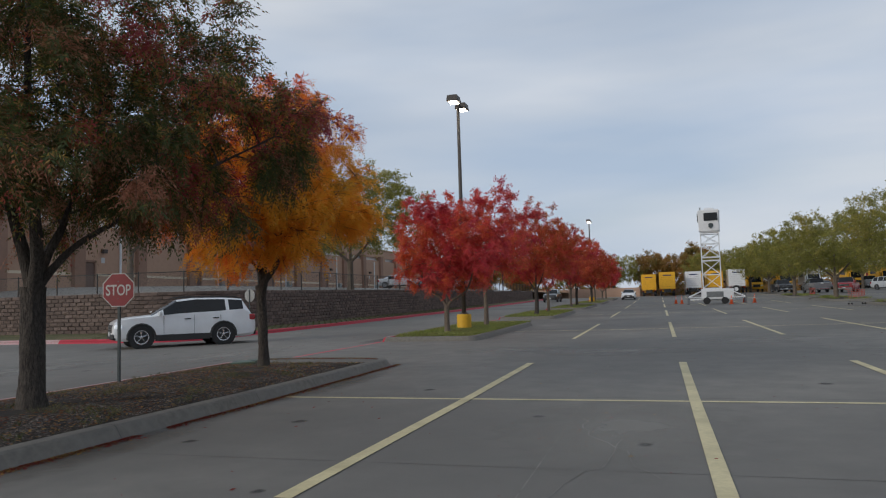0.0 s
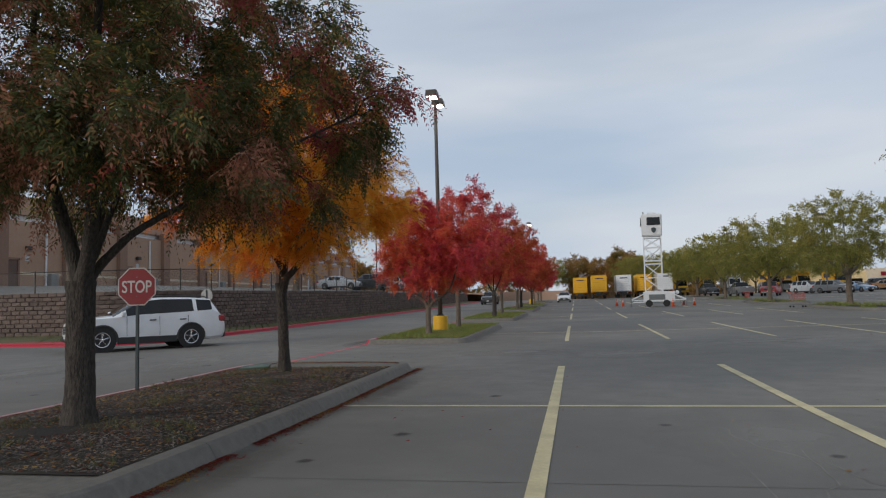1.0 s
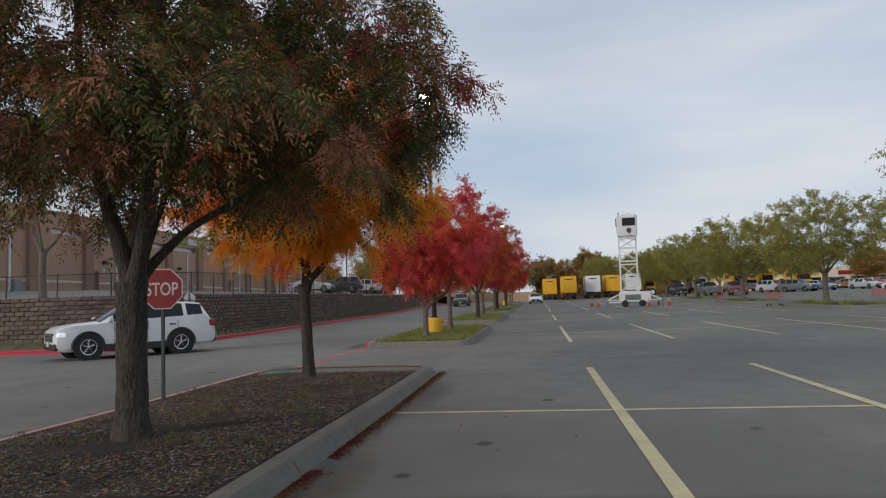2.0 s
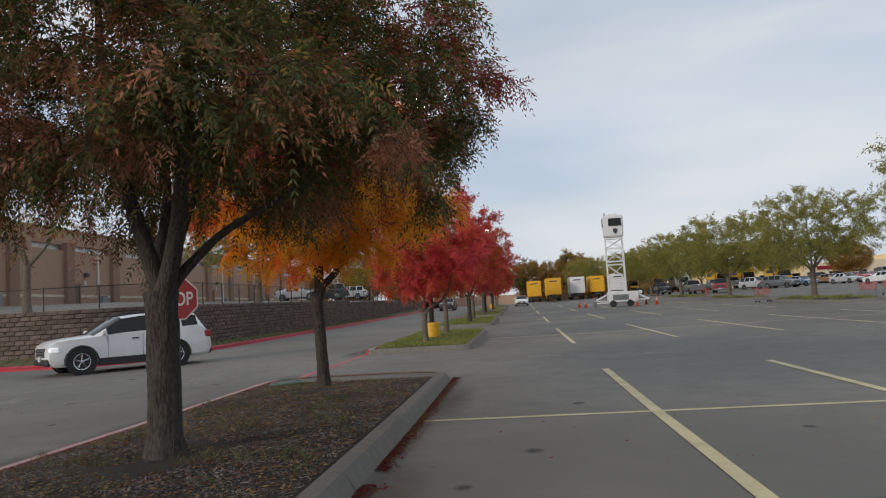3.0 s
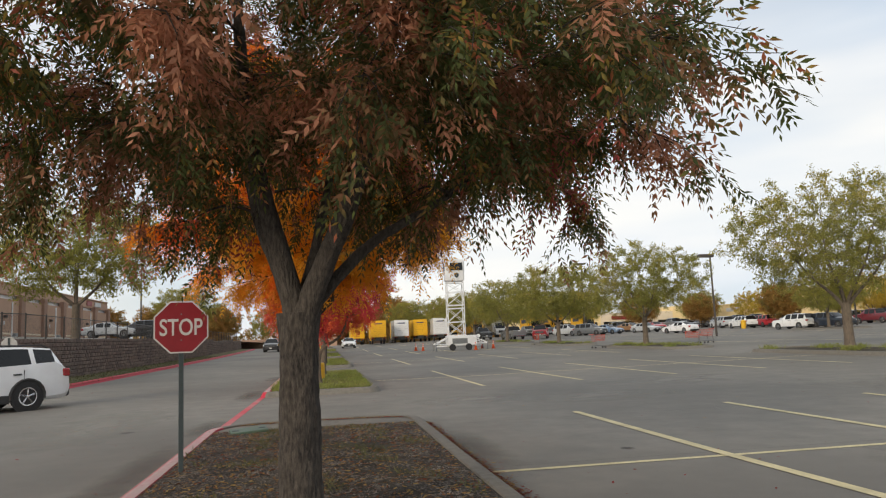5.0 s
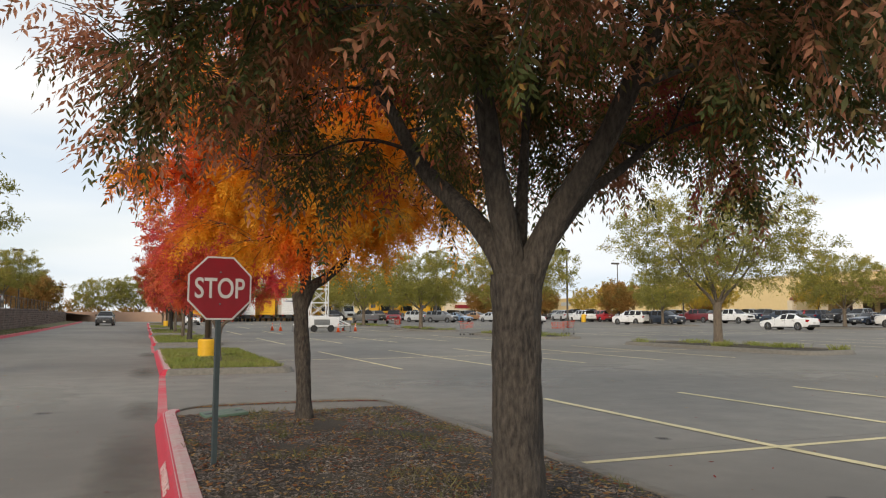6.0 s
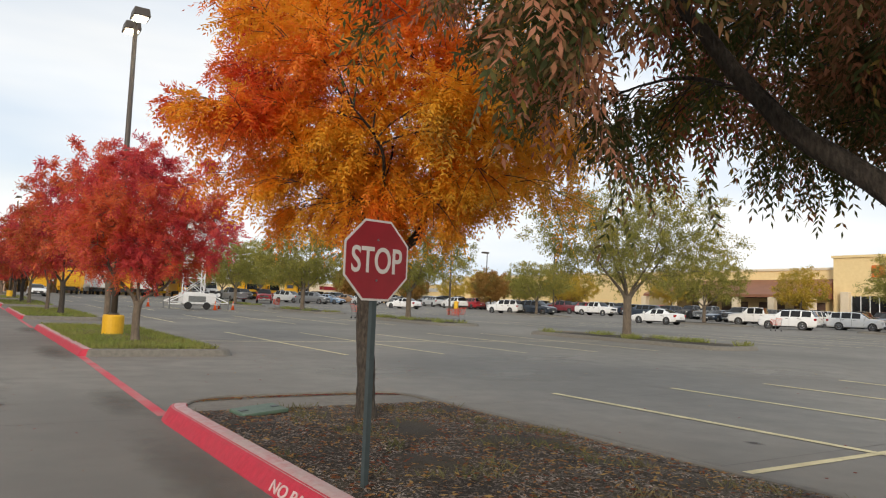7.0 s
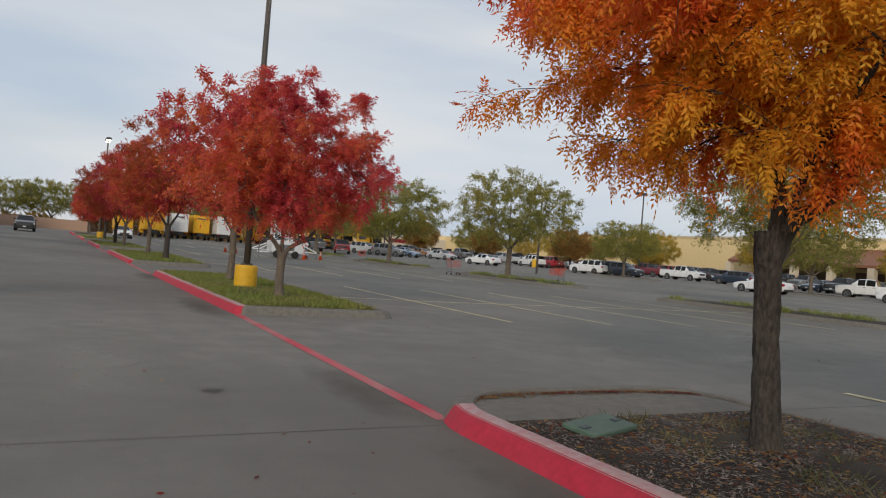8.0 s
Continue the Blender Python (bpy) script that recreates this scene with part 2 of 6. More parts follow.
def densify(path, gap=1.0, closed=False):
    out = []
    n = len(path)
    for i in range(n if closed else n - 1):
        a, b = Vector(path[i]), Vector(path[(i + 1) % n])
        k = max(1, int((b - a).length / gap))
        out += [tuple(a.lerp(b, j / k)) for j in range(k)]
    if not closed:
        out.append(tuple(path[-1]))
    return out


# ---------- ground ----------
xs = np.unique(np.concatenate([np.linspace(-900, -60, 10), np.linspace(-60, 100, 81), np.linspace(100, 1200, 12)]))
ys = np.unique(np.concatenate([np.linspace(-600, -20, 8), np.linspace(-20, 140, 81), np.linspace(140, 2500, 14)]))
gv = [(x, y, rise(x, y)) for y in ys for x in xs]
nx = len(xs)
gf = [(j * nx + i, j * nx + i + 1, (j + 1) * nx + i + 1, (j + 1) * nx + i) for j in range(len(ys) - 1) for i in range(nx - 1)]
ground = tagged(obj("ground", gv, gf, M_CONC, smooth=True), "grey worn concrete paving of lot and road", "paving", kind="structure")


def strip(verts, faces, a, b, width, lift=0.004):
    """A flat painted or sealed strip on the ground from a to b."""
    a, b = Vector(a), Vector(b)
    d = (b - a).normalized()
    left = Vector((-d.y, d.x)) * width / 2
    k = max(1, int((b - a).length / 1.0))
    for i in range(k + 1):
        p = a.lerp(b, i / k)
        for q in (p + left, p - left):
            verts.append((q.x, q.y, rise(q.x, q.y) + lift))
        if i:
            n = len(verts)
            faces.append((n - 4, n - 3, n - 1, n - 2))


# slab joints
M_PALEJOINT = mat("worn_pale_joint", (0.30, 0.285, 0.25), (0.10, 0.094, 0.085), 0.9, 3.5, 0.1, big=0.6, c3=(0.17, 0.16, 0.14), big_scale=0.9)
jv, jf = [], []
for x in np.arange(-2.85, 60, 4.57):
    strip(jv, jf, (x, -14), (x, 110), 0.012, 0.002)
tagged(obj("paving_joints", jv, jf, M_PALEJOINT), "pale worn joints between the concrete slabs", "joint", kind="structure")
jv, jf = [], []
for y in np.arange(-13.4, 110, 4.57):
    strip(jv, jf, (-15.2, y), (60, y), 0.011, 0.0025)
tagged(obj("paving_joints", jv, jf, M_JOINT), "dark sealed joints between the concrete slabs", "joint", kind="structure")

# fine cracks that wander over the slabs
M_CRACK = mat("crack_filler", (0.27, 0.255, 0.225), (0.12, 0.112, 0.10), 0.9, 6, 0.1)
rc = random.Random(17)
for x, y, a, ln in ((1.62, -6.0, 86, 3.4), (1.85, -1.6, -60, 3.2), (2.4, 4.2, 75, 5.0), (5.6, -3.4, 20, 2.6), (-1.2, 6.6, 10, 3.8), (4.0, 9.5, -15, 4.2), (8.8, 2.0, 100, 4.0)):
    jv, jf = [], []
    p, way = Vector((x, y)), radians(a)
    for k in range(int(ln / 0.22)):
        way += rc.gauss(0, 0.28)
        way += (radians(a) - way) * 0.3
        q = p + Vector((math.cos(way), math.sin(way))) * 0.22
        strip(jv, jf, p, q, rc.uniform(0.006, 0.016), 0.0035)
        p = q
    tagged(obj("crack", jv, jf, M_CRACK), "fine pale crack across the concrete slab", "crack", "cracks", "structure")

# oil stains and dirt, thinning out towards their edges
def stain_mat(name, colour, strength, grain):
    m = bpy.data.materials.new(name)
    m.use_nodes = True
    nt = m.node_tree
    b = nt.nodes["Principled BSDF"]
    b.inputs["Base Color"].default_value, b.inputs["Roughness"].default_value = (*colour, 1), 0.75
    L, N = nt.links.new, nt.nodes.new
    co = N("ShaderNodeTexCoord")
    far = N("ShaderNodeVectorMath")
    far.operation = "DISTANCE"
    far.inputs[1].default_value = (0.5, 0.5, 0.5)
    flat = N("ShaderNodeVectorMath")
    flat.operation = "MULTIPLY_ADD"
    flat.inputs[1].default_value, flat.inputs[2].default_value = (1, 1, 0), (0, 0, 0.5)
    L(co.outputs["Generated"], flat.inputs[0])
    L(flat.outputs["Vector"], far.inputs[0])
    n1 = N("ShaderNodeTexNoise")
    n1.inputs["Scale"].default_value, n1.inputs["Detail"].default_value, n1.inputs["Roughness"].default_value = grain, 6, 0.65
    L(co.outputs["Object"], n1.inputs["Vector"])
    mix = N("ShaderNodeMath")
    mix.operation = "MULTIPLY_ADD"
    mix.inputs[1].default_value = 0.55
    L(n1.outputs["Fac"], mix.inputs[0])
    L(far.outputs["Value"], mix.inputs[2])
    rng_ = N("ShaderNodeMapRange")
    rng_.inputs["From Min"].default_value, rng_.inputs["From Max"].default_value = 0.72, 0.34
    rng_.inputs["To Min"].default_value, rng_.inputs["To Max"].default_value = 0.0, strength
    L(mix.outputs["Value"], rng_.inputs["Value"])
    L(rng_.outputs["Result"], b.inputs["Alpha"])
    return m


M_STAIN = stain_mat("oil_stain", (0.06, 0.057, 0.053), 0.75, 9.0)
M_DIRT = stain_mat("gutter_dirt", (0.115, 0.098, 0.076), 0.42, 2.2)
M_PALE = stain_mat("pale_wear", (0.30, 0.28, 0.245), 0.55, 1.1)


def patch(name, x, y, rx, ry, material, label, category, group, lift=0.003):
    v = [(q[0], q[1], rise(x + q[0], y + q[1]) + lift) for q in ((-rx, -ry), (rx, -ry), (rx, ry), (-rx, ry))]
    ob = tagged(obj(name, v, [(0, 1, 2, 3)], material), label, category, group, "structure")
    ob.location = (x, y, 0)


for sx, sy, sr in ((4.4, -5.2, 0.16), (-1.6, -2.2, 0.10), (-2.2, -3.6, 0.08), (1.3, -1.5, 0.08), (5.2, 2.0, 0.12), (-0.9, 1.0, 0.10), (-10.5, 4.0, 0.10), (-12, 9.0, 0.14), (-9.0, 1.2, 0.07), (-8.6, 6.5, 0.12), (0.4, -7.2, 0.09), (2.6, -3.1, 0.07), (-0.3, -5.4, 0.06), (3.4, -7.6, 0.08)):
    patch("stain", sx, sy, sr * 1.3, sr * 1.6, M_STAIN, "dark oil stain on the concrete", "stain", "stains")
for x, y, rx, ry in ((-7.35, -2.6, 0.55, 3.0), (-7.30, 1.6, 0.45, 3.2), (-7.1, 6.4, 0.5, 1.8), (-7.1, 15.0, 0.5, 2.6), (-6.9, 24.5, 0.6, 2.6), (-2.75, -4.2, 0.4, 2.2), (-2.75, 1.8, 0.4, 2.6)):
    patch("dirt", x, y, rx, ry, M_DIRT, "brown dirt washed along the kerb", "dirt", "dirt patches", 0.0045)
for x, y, rx, ry in ((1.6, 8.6, 2.6, 1.6), (-1.2, 9.6, 2.0, 1.4), (5.5, 12.0, 3.5, 1.8), (2.4, -2.2, 1.6, 2.6), (-9.5, 8.0, 1.4, 4.5), (-12.5, 4.5, 1.3, 5.0), (9.5, 7.5, 3.0, 2.0), (6.0, -4.0, 1.5, 2.5)):
    patch("wear", x, y, rx, ry, M_PALE, "paler worn patch on the concrete", "wear", "worn patches", 0.0015)

# parking stalls: double rows, a stall 3.2 m wide
STALL, PITCH = 3.2, 19.55
for k in range(6):
    yc = k * PITCH
    lv, lf = [], []
    strip(lv, lf, (-3.0, yc), (15.5 if k else 22.0, yc), 0.115, 0.005)
    row = tagged(obj("stall_centre_line", lv, lf, M_YLINE), "thin worn yellow line between facing parking stalls", "road marking", "parking lines", "structure")
    for j in range(6 if k else 8):
        lv, lf = [], []
        strip(lv, lf, (j * STALL, yc - 5.55), (j * STALL, yc + 5.6), 0.13 if k else 0.15, 0.008)
        tagged(obj("stall_line", lv, lf, M_YLINE), "worn yellow painted parking stall line", "road marking", "parking lines", "structure")
for k in range(5):
    for j in range(7):
        lv, lf = [], []
        yc = k * PITCH
        strip(lv, lf, (24.5 + j * STALL, yc - 5.5), (24.5 + j * STALL, yc + 5.5), 0.13, 0.008)
        tagged(obj("stall_line", lv, lf, M_YLINE), "worn yellow painted parking stall line", "road marking", "parking lines", "structure")

# ---------- islands ----------
KERB = [(-0.03, 0.0), (0.05, 0.135), (0.085, 0.158), (0.15, 0.165), (0.235, 0.165), (0.25, 0.15), (0.25, 0.02)]


def bed(name, path, material, lift, label, crown=0.06):
    """A bed inside a kerb: a slightly domed fan of rings."""
    c = Vector((sum(p[0] for p in path) / len(path), sum(p[1] for p in path) / len(path)))
    v, f = [], []
    n = len(path)
    rings = 9
    for r in range(rings):
        s = 1 - r / rings
        for p in path:
            q = c + (Vector(p) - c) * s
            h = crown * (1 - s * s) + 0.03 * noise.noise((q.x * 1.3, q.y * 1.3, 3.0)) * (s < 0.99)
            v.append((q.x, q.y, rise(q.x, q.y) + lift + h))
    v.append((c.x, c.y, rise(c.x, c.y) + lift + crown))
    for r in range(rings - 1):
        for i in range(n):
            j = (i + 1) % n
            f.append((r * n + i, r * n + j, (r + 1) * n + j, (r + 1) * n + i))
    for i in range(n):
        f.append(((rings - 1) * n + i, (rings - 1) * n + (i + 1) % n, len(v) - 1))
    return tagged(obj(name, v, f, material, smooth=True), label, "planting bed", kind="structure")


def island(x0, x1, y0, y1, radii, red_west=True, near=0.12):
    outline = densify(rounded(x0, x1, y0, y1, radii), 0.8, True)
    i0 = next(i for i, p in enumerate(outline) if p[0] < x0 + near and outline[i - 1][0] >= x0 + near)
    ring = outline[i0:] + outline[:i0]
    k = sum(1 for p in ring if p[0] < x0 + near)
    if red_west:
        tagged(sweep("kerb", ring[:k + 1], KERB, M_RED), "red painted fire lane kerb, scuffed", "kerb", "island kerbs", "structure")
        top = [(0.075, 0.1525), (0.15, 0.165), (0.238, 0.1645)]
        tagged(sweep("kerb_top", ring[:k + 1], top, M_PINK, lift=0.003), "faded pinkish top of the red kerb", "kerb", "island kerbs", "structure")
        tagged(sweep("kerb", ring[k:] + ring[:1], KERB, M_KERB), "grey concrete kerb of the planted island", "kerb", "island kerbs", "structure")
    else:
        tagged(sweep("kerb", ring, KERB, M_KERB, closed=True), "grey concrete kerb of the planted island", "kerb", "island kerbs", "structure")


ISL = (-6.95, -3.12)
island(ISL[0], ISL[1], -6.3, 5.75, (1.2, 0.9, 1.2, 0.7))
bed("mulch_bed", densify(rounded(ISL[0] + 0.24, ISL[1] - 0.24, -4.9, 4.35, (0.05, 0.05, 0.05, 0.05)), 0.5, True), M_MULCH, 0.15, "bed of dark shredded bark mulch with fallen leaves", 0.10)


def apron(y0, y1, radii):
    pts = densify(rounded(ISL[0] + 0.24, ISL[1] - 0.24, y0, y1, radii), 0.4, True)
    c = (sum(p[0] for p in pts) / len(pts), sum(p[1] for p in pts) / len(pts))
    v = [(x, y, rise(x, y) + 0.135) for x, y in pts] + [(c[0], c[1], rise(*c) + 0.14)]
    f = [(i, (i + 1) % len(pts), len(pts)) for i in range(len(pts))]
    tagged(obj("apron", v, f, M_KERB), "plain concrete apron at the end of the island", "paving", kind="structure")


kv, kf = [], []
for y in (-3.6, -0.6, 2.4):
    for sx, x0 in ((-1, ISL[1]),):
        n = len(kv)
        for o, z in KERB[:6]:
            for dy in (-0.006, 0.006):
                kv.append((x0 + sx * (o - (0.003 if o < 0.1 else 0)), y + dy, rise(x0, y) + z + 0.003))
        kf += [(n + 2 * q, n + 2 * q + 1, n + 2 * q + 3, n + 2 * q + 2) for q in range(5)]
tagged(obj("kerb_joints", kv, kf, M_JOINT), "dark joints across the island kerb", "joint", kind="structure")
apron(4.3, 5.6, (0.05, 0.75, 1.0, 0.05))
apron(-6.14, -4.85, (1.05, 0.05, 0.05, 0.55))
for k in range(1, 6):
    y0 = k * PITCH - 5.85
    island(-6.72, -3.2, y0, y0 + 12.3, (0.5, 1.4, 0.6, 0.3))
    bed("grass_bed", densify(rounded(-6.58, -3.37, y0 + 0.17, y0 + 12.1, (0.35, 1.2, 0.45, 0.15)), 0.6, True), M_GRASSY, 0.10, "island bed with clipped green ground cover", 0.10)

# red line on the road between the islands
rv, rf = [], []
strip(rv, rf, (-6.86, 5.05), (-6.68, 13.75), 0.155, 0.005)
tagged(obj("red_line", rv, rf, M_REDWORN), "red painted fire lane line on the road", "road marking", "fire lane lines", "structure")
for k in range(1, 5):
    rv, rf = [], []
    strip(rv, rf, (-6.75, k * PITCH + 6.5), (-6.75, (k + 1) * PITCH - 5.4), 0.13, 0.005)
    tagged(obj("red_line", rv, rf, M_REDWORN), "red painted fire lane line on the road", "road marking", "fire lane lines", "structure")

# right-hand islands
for k in range(1, 6):
    yc = k * PITCH
    island(15.9, 19.0, yc - 6.0, yc + 6.0, (1.0, 1.0, 1.0, 1.0), False)
    bed("mulch_bed", densify(rounded(16.07, 18.83, yc - 5.83, yc + 5.83, (0.85, 0.85, 0.85, 0.85)), 0.6, True), M_MULCH, 0.10, "island bed of dark mulch", 0.10)
for x, yc in ((54, 43), (56, 23.5), (49, 63)):
    island(x - 1.6, x + 1.6, yc - 5, yc + 5, (1.0, 1.0, 1.0, 1.0), False)
    bed("mulch_bed", densify(rounded(x - 1.43, x + 1.43, yc - 4.83, yc + 4.83, (0.85, 0.85, 0.85, 0.85)), 0.6, True), M_MULCH, 0.10, "island bed of dark mulch", 0.10)

# ---------- road edge, verge, retaining wall ----------
side = [(-75, 15.0), (-22, 15.0)]
faded = densify(side, 1.5)
bend = [(-22, 15.0)] + [(-17.8 + 2.3 * math.sin(radians(a)), 17.3 - 2.3 * math.cos(radians(a))) for a in range(0, 91, 10)] + [(-15.5, 112)]
tagged(sweep("kerb", faded, KERB, M_PINK), "worn pale kerb with faded paint", "kerb", "road kerbs", "structure")
tagged(sweep("kerb", densify(bend, 1.0), KERB, M_RED), "red painted fire lane kerb along the road", "kerb", "road kerbs", "structure")

WALL = [(-75.0, 19.6), (-22.6, 19.6)] + [(-22.6 + 5.0 * math.sin(radians(a)), 24.6 - 5.0 * math.cos(radians(a))) for a in range(6, 91, 6)] + [(-17.6, 112.0)]


def wall_top(x, y):
    return 2.25 + max(0.0, min(1.0, (y - 19.6) / 8.0)) * 0.22 + 0.0045 * max(0.0, y - 28)


verge = densify(side + bend[1:], 1.0)
vl = len(verge)
dense_wall = densify(WALL, 0.5)


def along(path, n):
    d = [0.0]
    for a, b in zip(path, path[1:]):
        d.append(d[-1] + (Vector(b) - Vector(a)).length)
    out, j = [], 0
    for i in range(n):
        s = d[-1] * i / (n - 1)
        while j < len(path) - 2 and d[j + 1] < s:
            j += 1
        f = (s - d[j]) / max(1e-9, d[j + 1] - d[j])
        out.append(Vector(path[j]).lerp(Vector(path[j + 1]), f))
    return out


inner = along(sum(([p] for p in verge), []), 200)
outer = along(dense_wall, 200)
vv, vf = [], []
for i in range(200):
    for s in range(4):
        p = inner[i].lerp(outer[i], s / 3)
        vv.append((p.x, p.y, rise(p.x, p.y) + 0.10 + 0.04 * s))
    if i:
        for s in range(3):
            vf.append(((i - 1) * 4 + s, i * 4 + s, i * 4 + s + 1, (i - 1) * 4 + s + 1))
tagged(obj("verge", vv, vf, M_GRASSY, smooth=True), "narrow strip of dry grass below the wall", "grass", kind="structure")

# terrace behind the wall
tv, tf = [], []
offs = [0.12, 1.2, 4.0, 8.0, 20.0, 60.0, 200.0]
back = along(dense_wall, 160)
ty_ = [19.72, 20.0, 20.5, 21.2, 22.2, 23.4, 24.6] + list(np.arange(28, 240, 4.0))
for i, y in enumerate(ty_):
    xr = -17.6 if y >= 24.6 else -22.6 + math.sqrt(max(0.0, 25 - (24.6 - y) ** 2))
    for o in offs:
        tv.append((xr - o, y + (0.1 if y < 20 else 0), wall_top(xr, min(y, 112)) - 0.12 + min(0.85, 0.02 * o if o < 2 else 0.09 * (o - 2) + 0.04) * min(1.0, max(0.15, (y - 19.6) / 12))))
    if i:
        k = len(offs)
        for s in range(k - 1):
            tf.append(((i - 1) * k + s, i * k + s, i * k + s + 1, (i - 1) * k + s + 1))
M_TERR = mat("terrace_paving", (0.25, 0.235, 0.21), (0.19, 0.18, 0.16), 0.9, 2, 0.1)
tagged(obj("terrace", tv, tf, M_TERR, smooth=True), "raised paved terrace behind the retaining wall", "paving", kind="structure")
bv, bf = [], []
for i, p in enumerate(back):
    a, b = back[max(i - 1, 0)], back[min(i + 1, 159)]
    d = (b - a).normalized()
    left = Vector((-d.y, d.x))
    q = p + left * 0.16
    bv += [(q.x, q.y, rise(p.x, p.y) - 0.1), (q.x, q.y, wall_top(p.x, p.y) - 0.16)]
    if i:
        n = len(bv)
        bf.append((n - 4, n - 2, n - 1, n - 3))
wall_retaining = tagged(obj("wall_retaining", bv, bf, M_JOINT), "retaining wall of brown split-face concrete blocks", "wall", kind="structure")


# ---------- trees ----------
def unit(a):
    return a / np.maximum(np.linalg.norm(a, axis=1, keepdims=True), 1e-9)


def quads_mesh(name, v, material, parent, label=""):
    """Many separate four-cornered leaves as one mesh; v has the shape (n, 4, 3)."""
    n = len(v)
    me = bpy.data.meshes.new(name)
    me.vertices.add(n * 4)
    me.vertices.foreach_set("co", v.reshape(-1).astype(np.float32))
    me.loops.add(n * 4)
    me.loops.foreach_set("vertex_index", np.arange(n * 4, dtype=np.int32))
    me.polygons.add(n)
    me.polygons.foreach_set("loop_start", np.arange(0, n * 4, 4, dtype=np.int32))
    me.update(calc_edges=True)
    me.materials.append(material)
    ob = new(name, me)
    ob.parent = parent
    if label:
        ob["label"] = label
    return ob


def leaflets(base, way, up, length, pairs, size, rng, wide=0.14, hang=0.5):
    """Feathered leaves: pairs of narrow leaflets along a drooping stalk, and one at its tip."""
    side = unit(np.cross(way, up))
    nor = unit(np.cross(side, way))
    down = np.array([0, 0, -1.0])
    out = []
    for k in range(pairs * 2 + 1):
        s = (k // 2 + 1.0) / (pairs + 0.7)
        if k == pairs * 2:
            s, sg = 1.0, 0.0
        else:
            sg = 1.0 if k % 2 else -1.0
        p = base + way * (length * s)[:, None] + down * (length * s * s * 0.35)[:, None]
        d = unit(way * (0.62 if sg else 1.0) + side * sg * 0.72 - nor * rng.uniform(-0.1, 0.4, (len(base), 1)) + down * hang * rng.uniform(0.3, 1.0, (len(base), 1)) + rng.normal(0, 0.10, base.shape))
        w = unit(np.cross(d, nor + rng.normal(0, 0.35, base.shape)))
        L = (size * rng.uniform(0.75, 1.2, len(base)) * (1.0 - 0.35 * abs(s - 0.5)))[:, None]
        out.append(np.stack([p, p + d * L * 0.40 + w * L * wide, p + d * L, p + d * L * 0.40 - w * L * wide], 1))
    return np.concatenate(out)


def simple_leaves(base, way, rng, size, wide=0.24):
    d = unit(way * 0.6 + rng.normal(0, 0.8, base.shape) + np.array([0, 0, -0.35]))
    w = unit(np.cross(d, rng.normal(0, 1, base.shape)))
    L = (size * rng.uniform(0.65, 1.3, len(base)))[:, None]
    return np.stack([base, base + d * L * 0.45 + w * L * wide, base + d * L, base + d * L * 0.45 - w * L * wide], 1)


def curve(a, b, bow, n=7):
    a, b = Vector(a), Vector(b)
    return [a.lerp(b, k / (n - 1)) + Vector(bow) * math.sin(math.pi * k / (n - 1)) for k in range(n)]


def spline(pts, n=5):
    """A smooth line through points, n steps between each two."""
    pts = [Vector(p) for p in pts]
    q = [pts[0] * 2 - pts[1]] + pts + [pts[-1] * 2 - pts[-2]]
    out = []
    for i in range(1, len(q) - 2):
        a, b, c, d = q[i - 1:i + 3]
        for k in range(n):
            t = k / n
            out.append(0.5 * (2 * b + (c - a) * t + (2 * a - 5 * b + 4 * c - d) * t * t + (3 * b - 3 * c + d - a) * t ** 3))
    return out + [pts[-1]]


def bark_tube(bm, pts, radii, sides, rough, seed):
    """A limb with upright ridges and furrows in its bark."""
    rings = []
    run = 0.0
    for i, p in enumerate(pts):
        d = (pts[min(i + 1, len(pts) - 1)] - pts[max(i - 1, 0)]).normalized()
        u = Vector((1, 0, 0)) - d * d.x
        u.normalize()
        w = d.cross(u)
        if i:
            run += (p - pts[i - 1]).length
        ring = []
        for k in range(sides):
            a = 2 * math.pi * k / sides
            ca, sa = math.cos(a), math.sin(a)
            ridge = abs(noise.noise((ca * 3.4 + seed, sa * 3.4, run * 2.3))) * 2.0 - 0.6 + 0.7 * noise.noise((ca * 9 + seed, sa * 9, run * 9))
            swell = 0.06 * noise.noise((ca * 0.9 + seed, sa * 0.9, run * 1.1))
            ring.append(bm.verts.new(p + (u * ca + w * sa) * (radii[i] * (1 + swell) - rough * max(0.0, 0.45 - ridge))))
        rings.append(ring)
    for a, b in zip(rings, rings[1:]):
        for k in range(sides):
            bm.faces.new((a[k], a[(k + 1) % sides], b[(k + 1) % sides], b[k]))
    bm.faces.new(rings[-1])


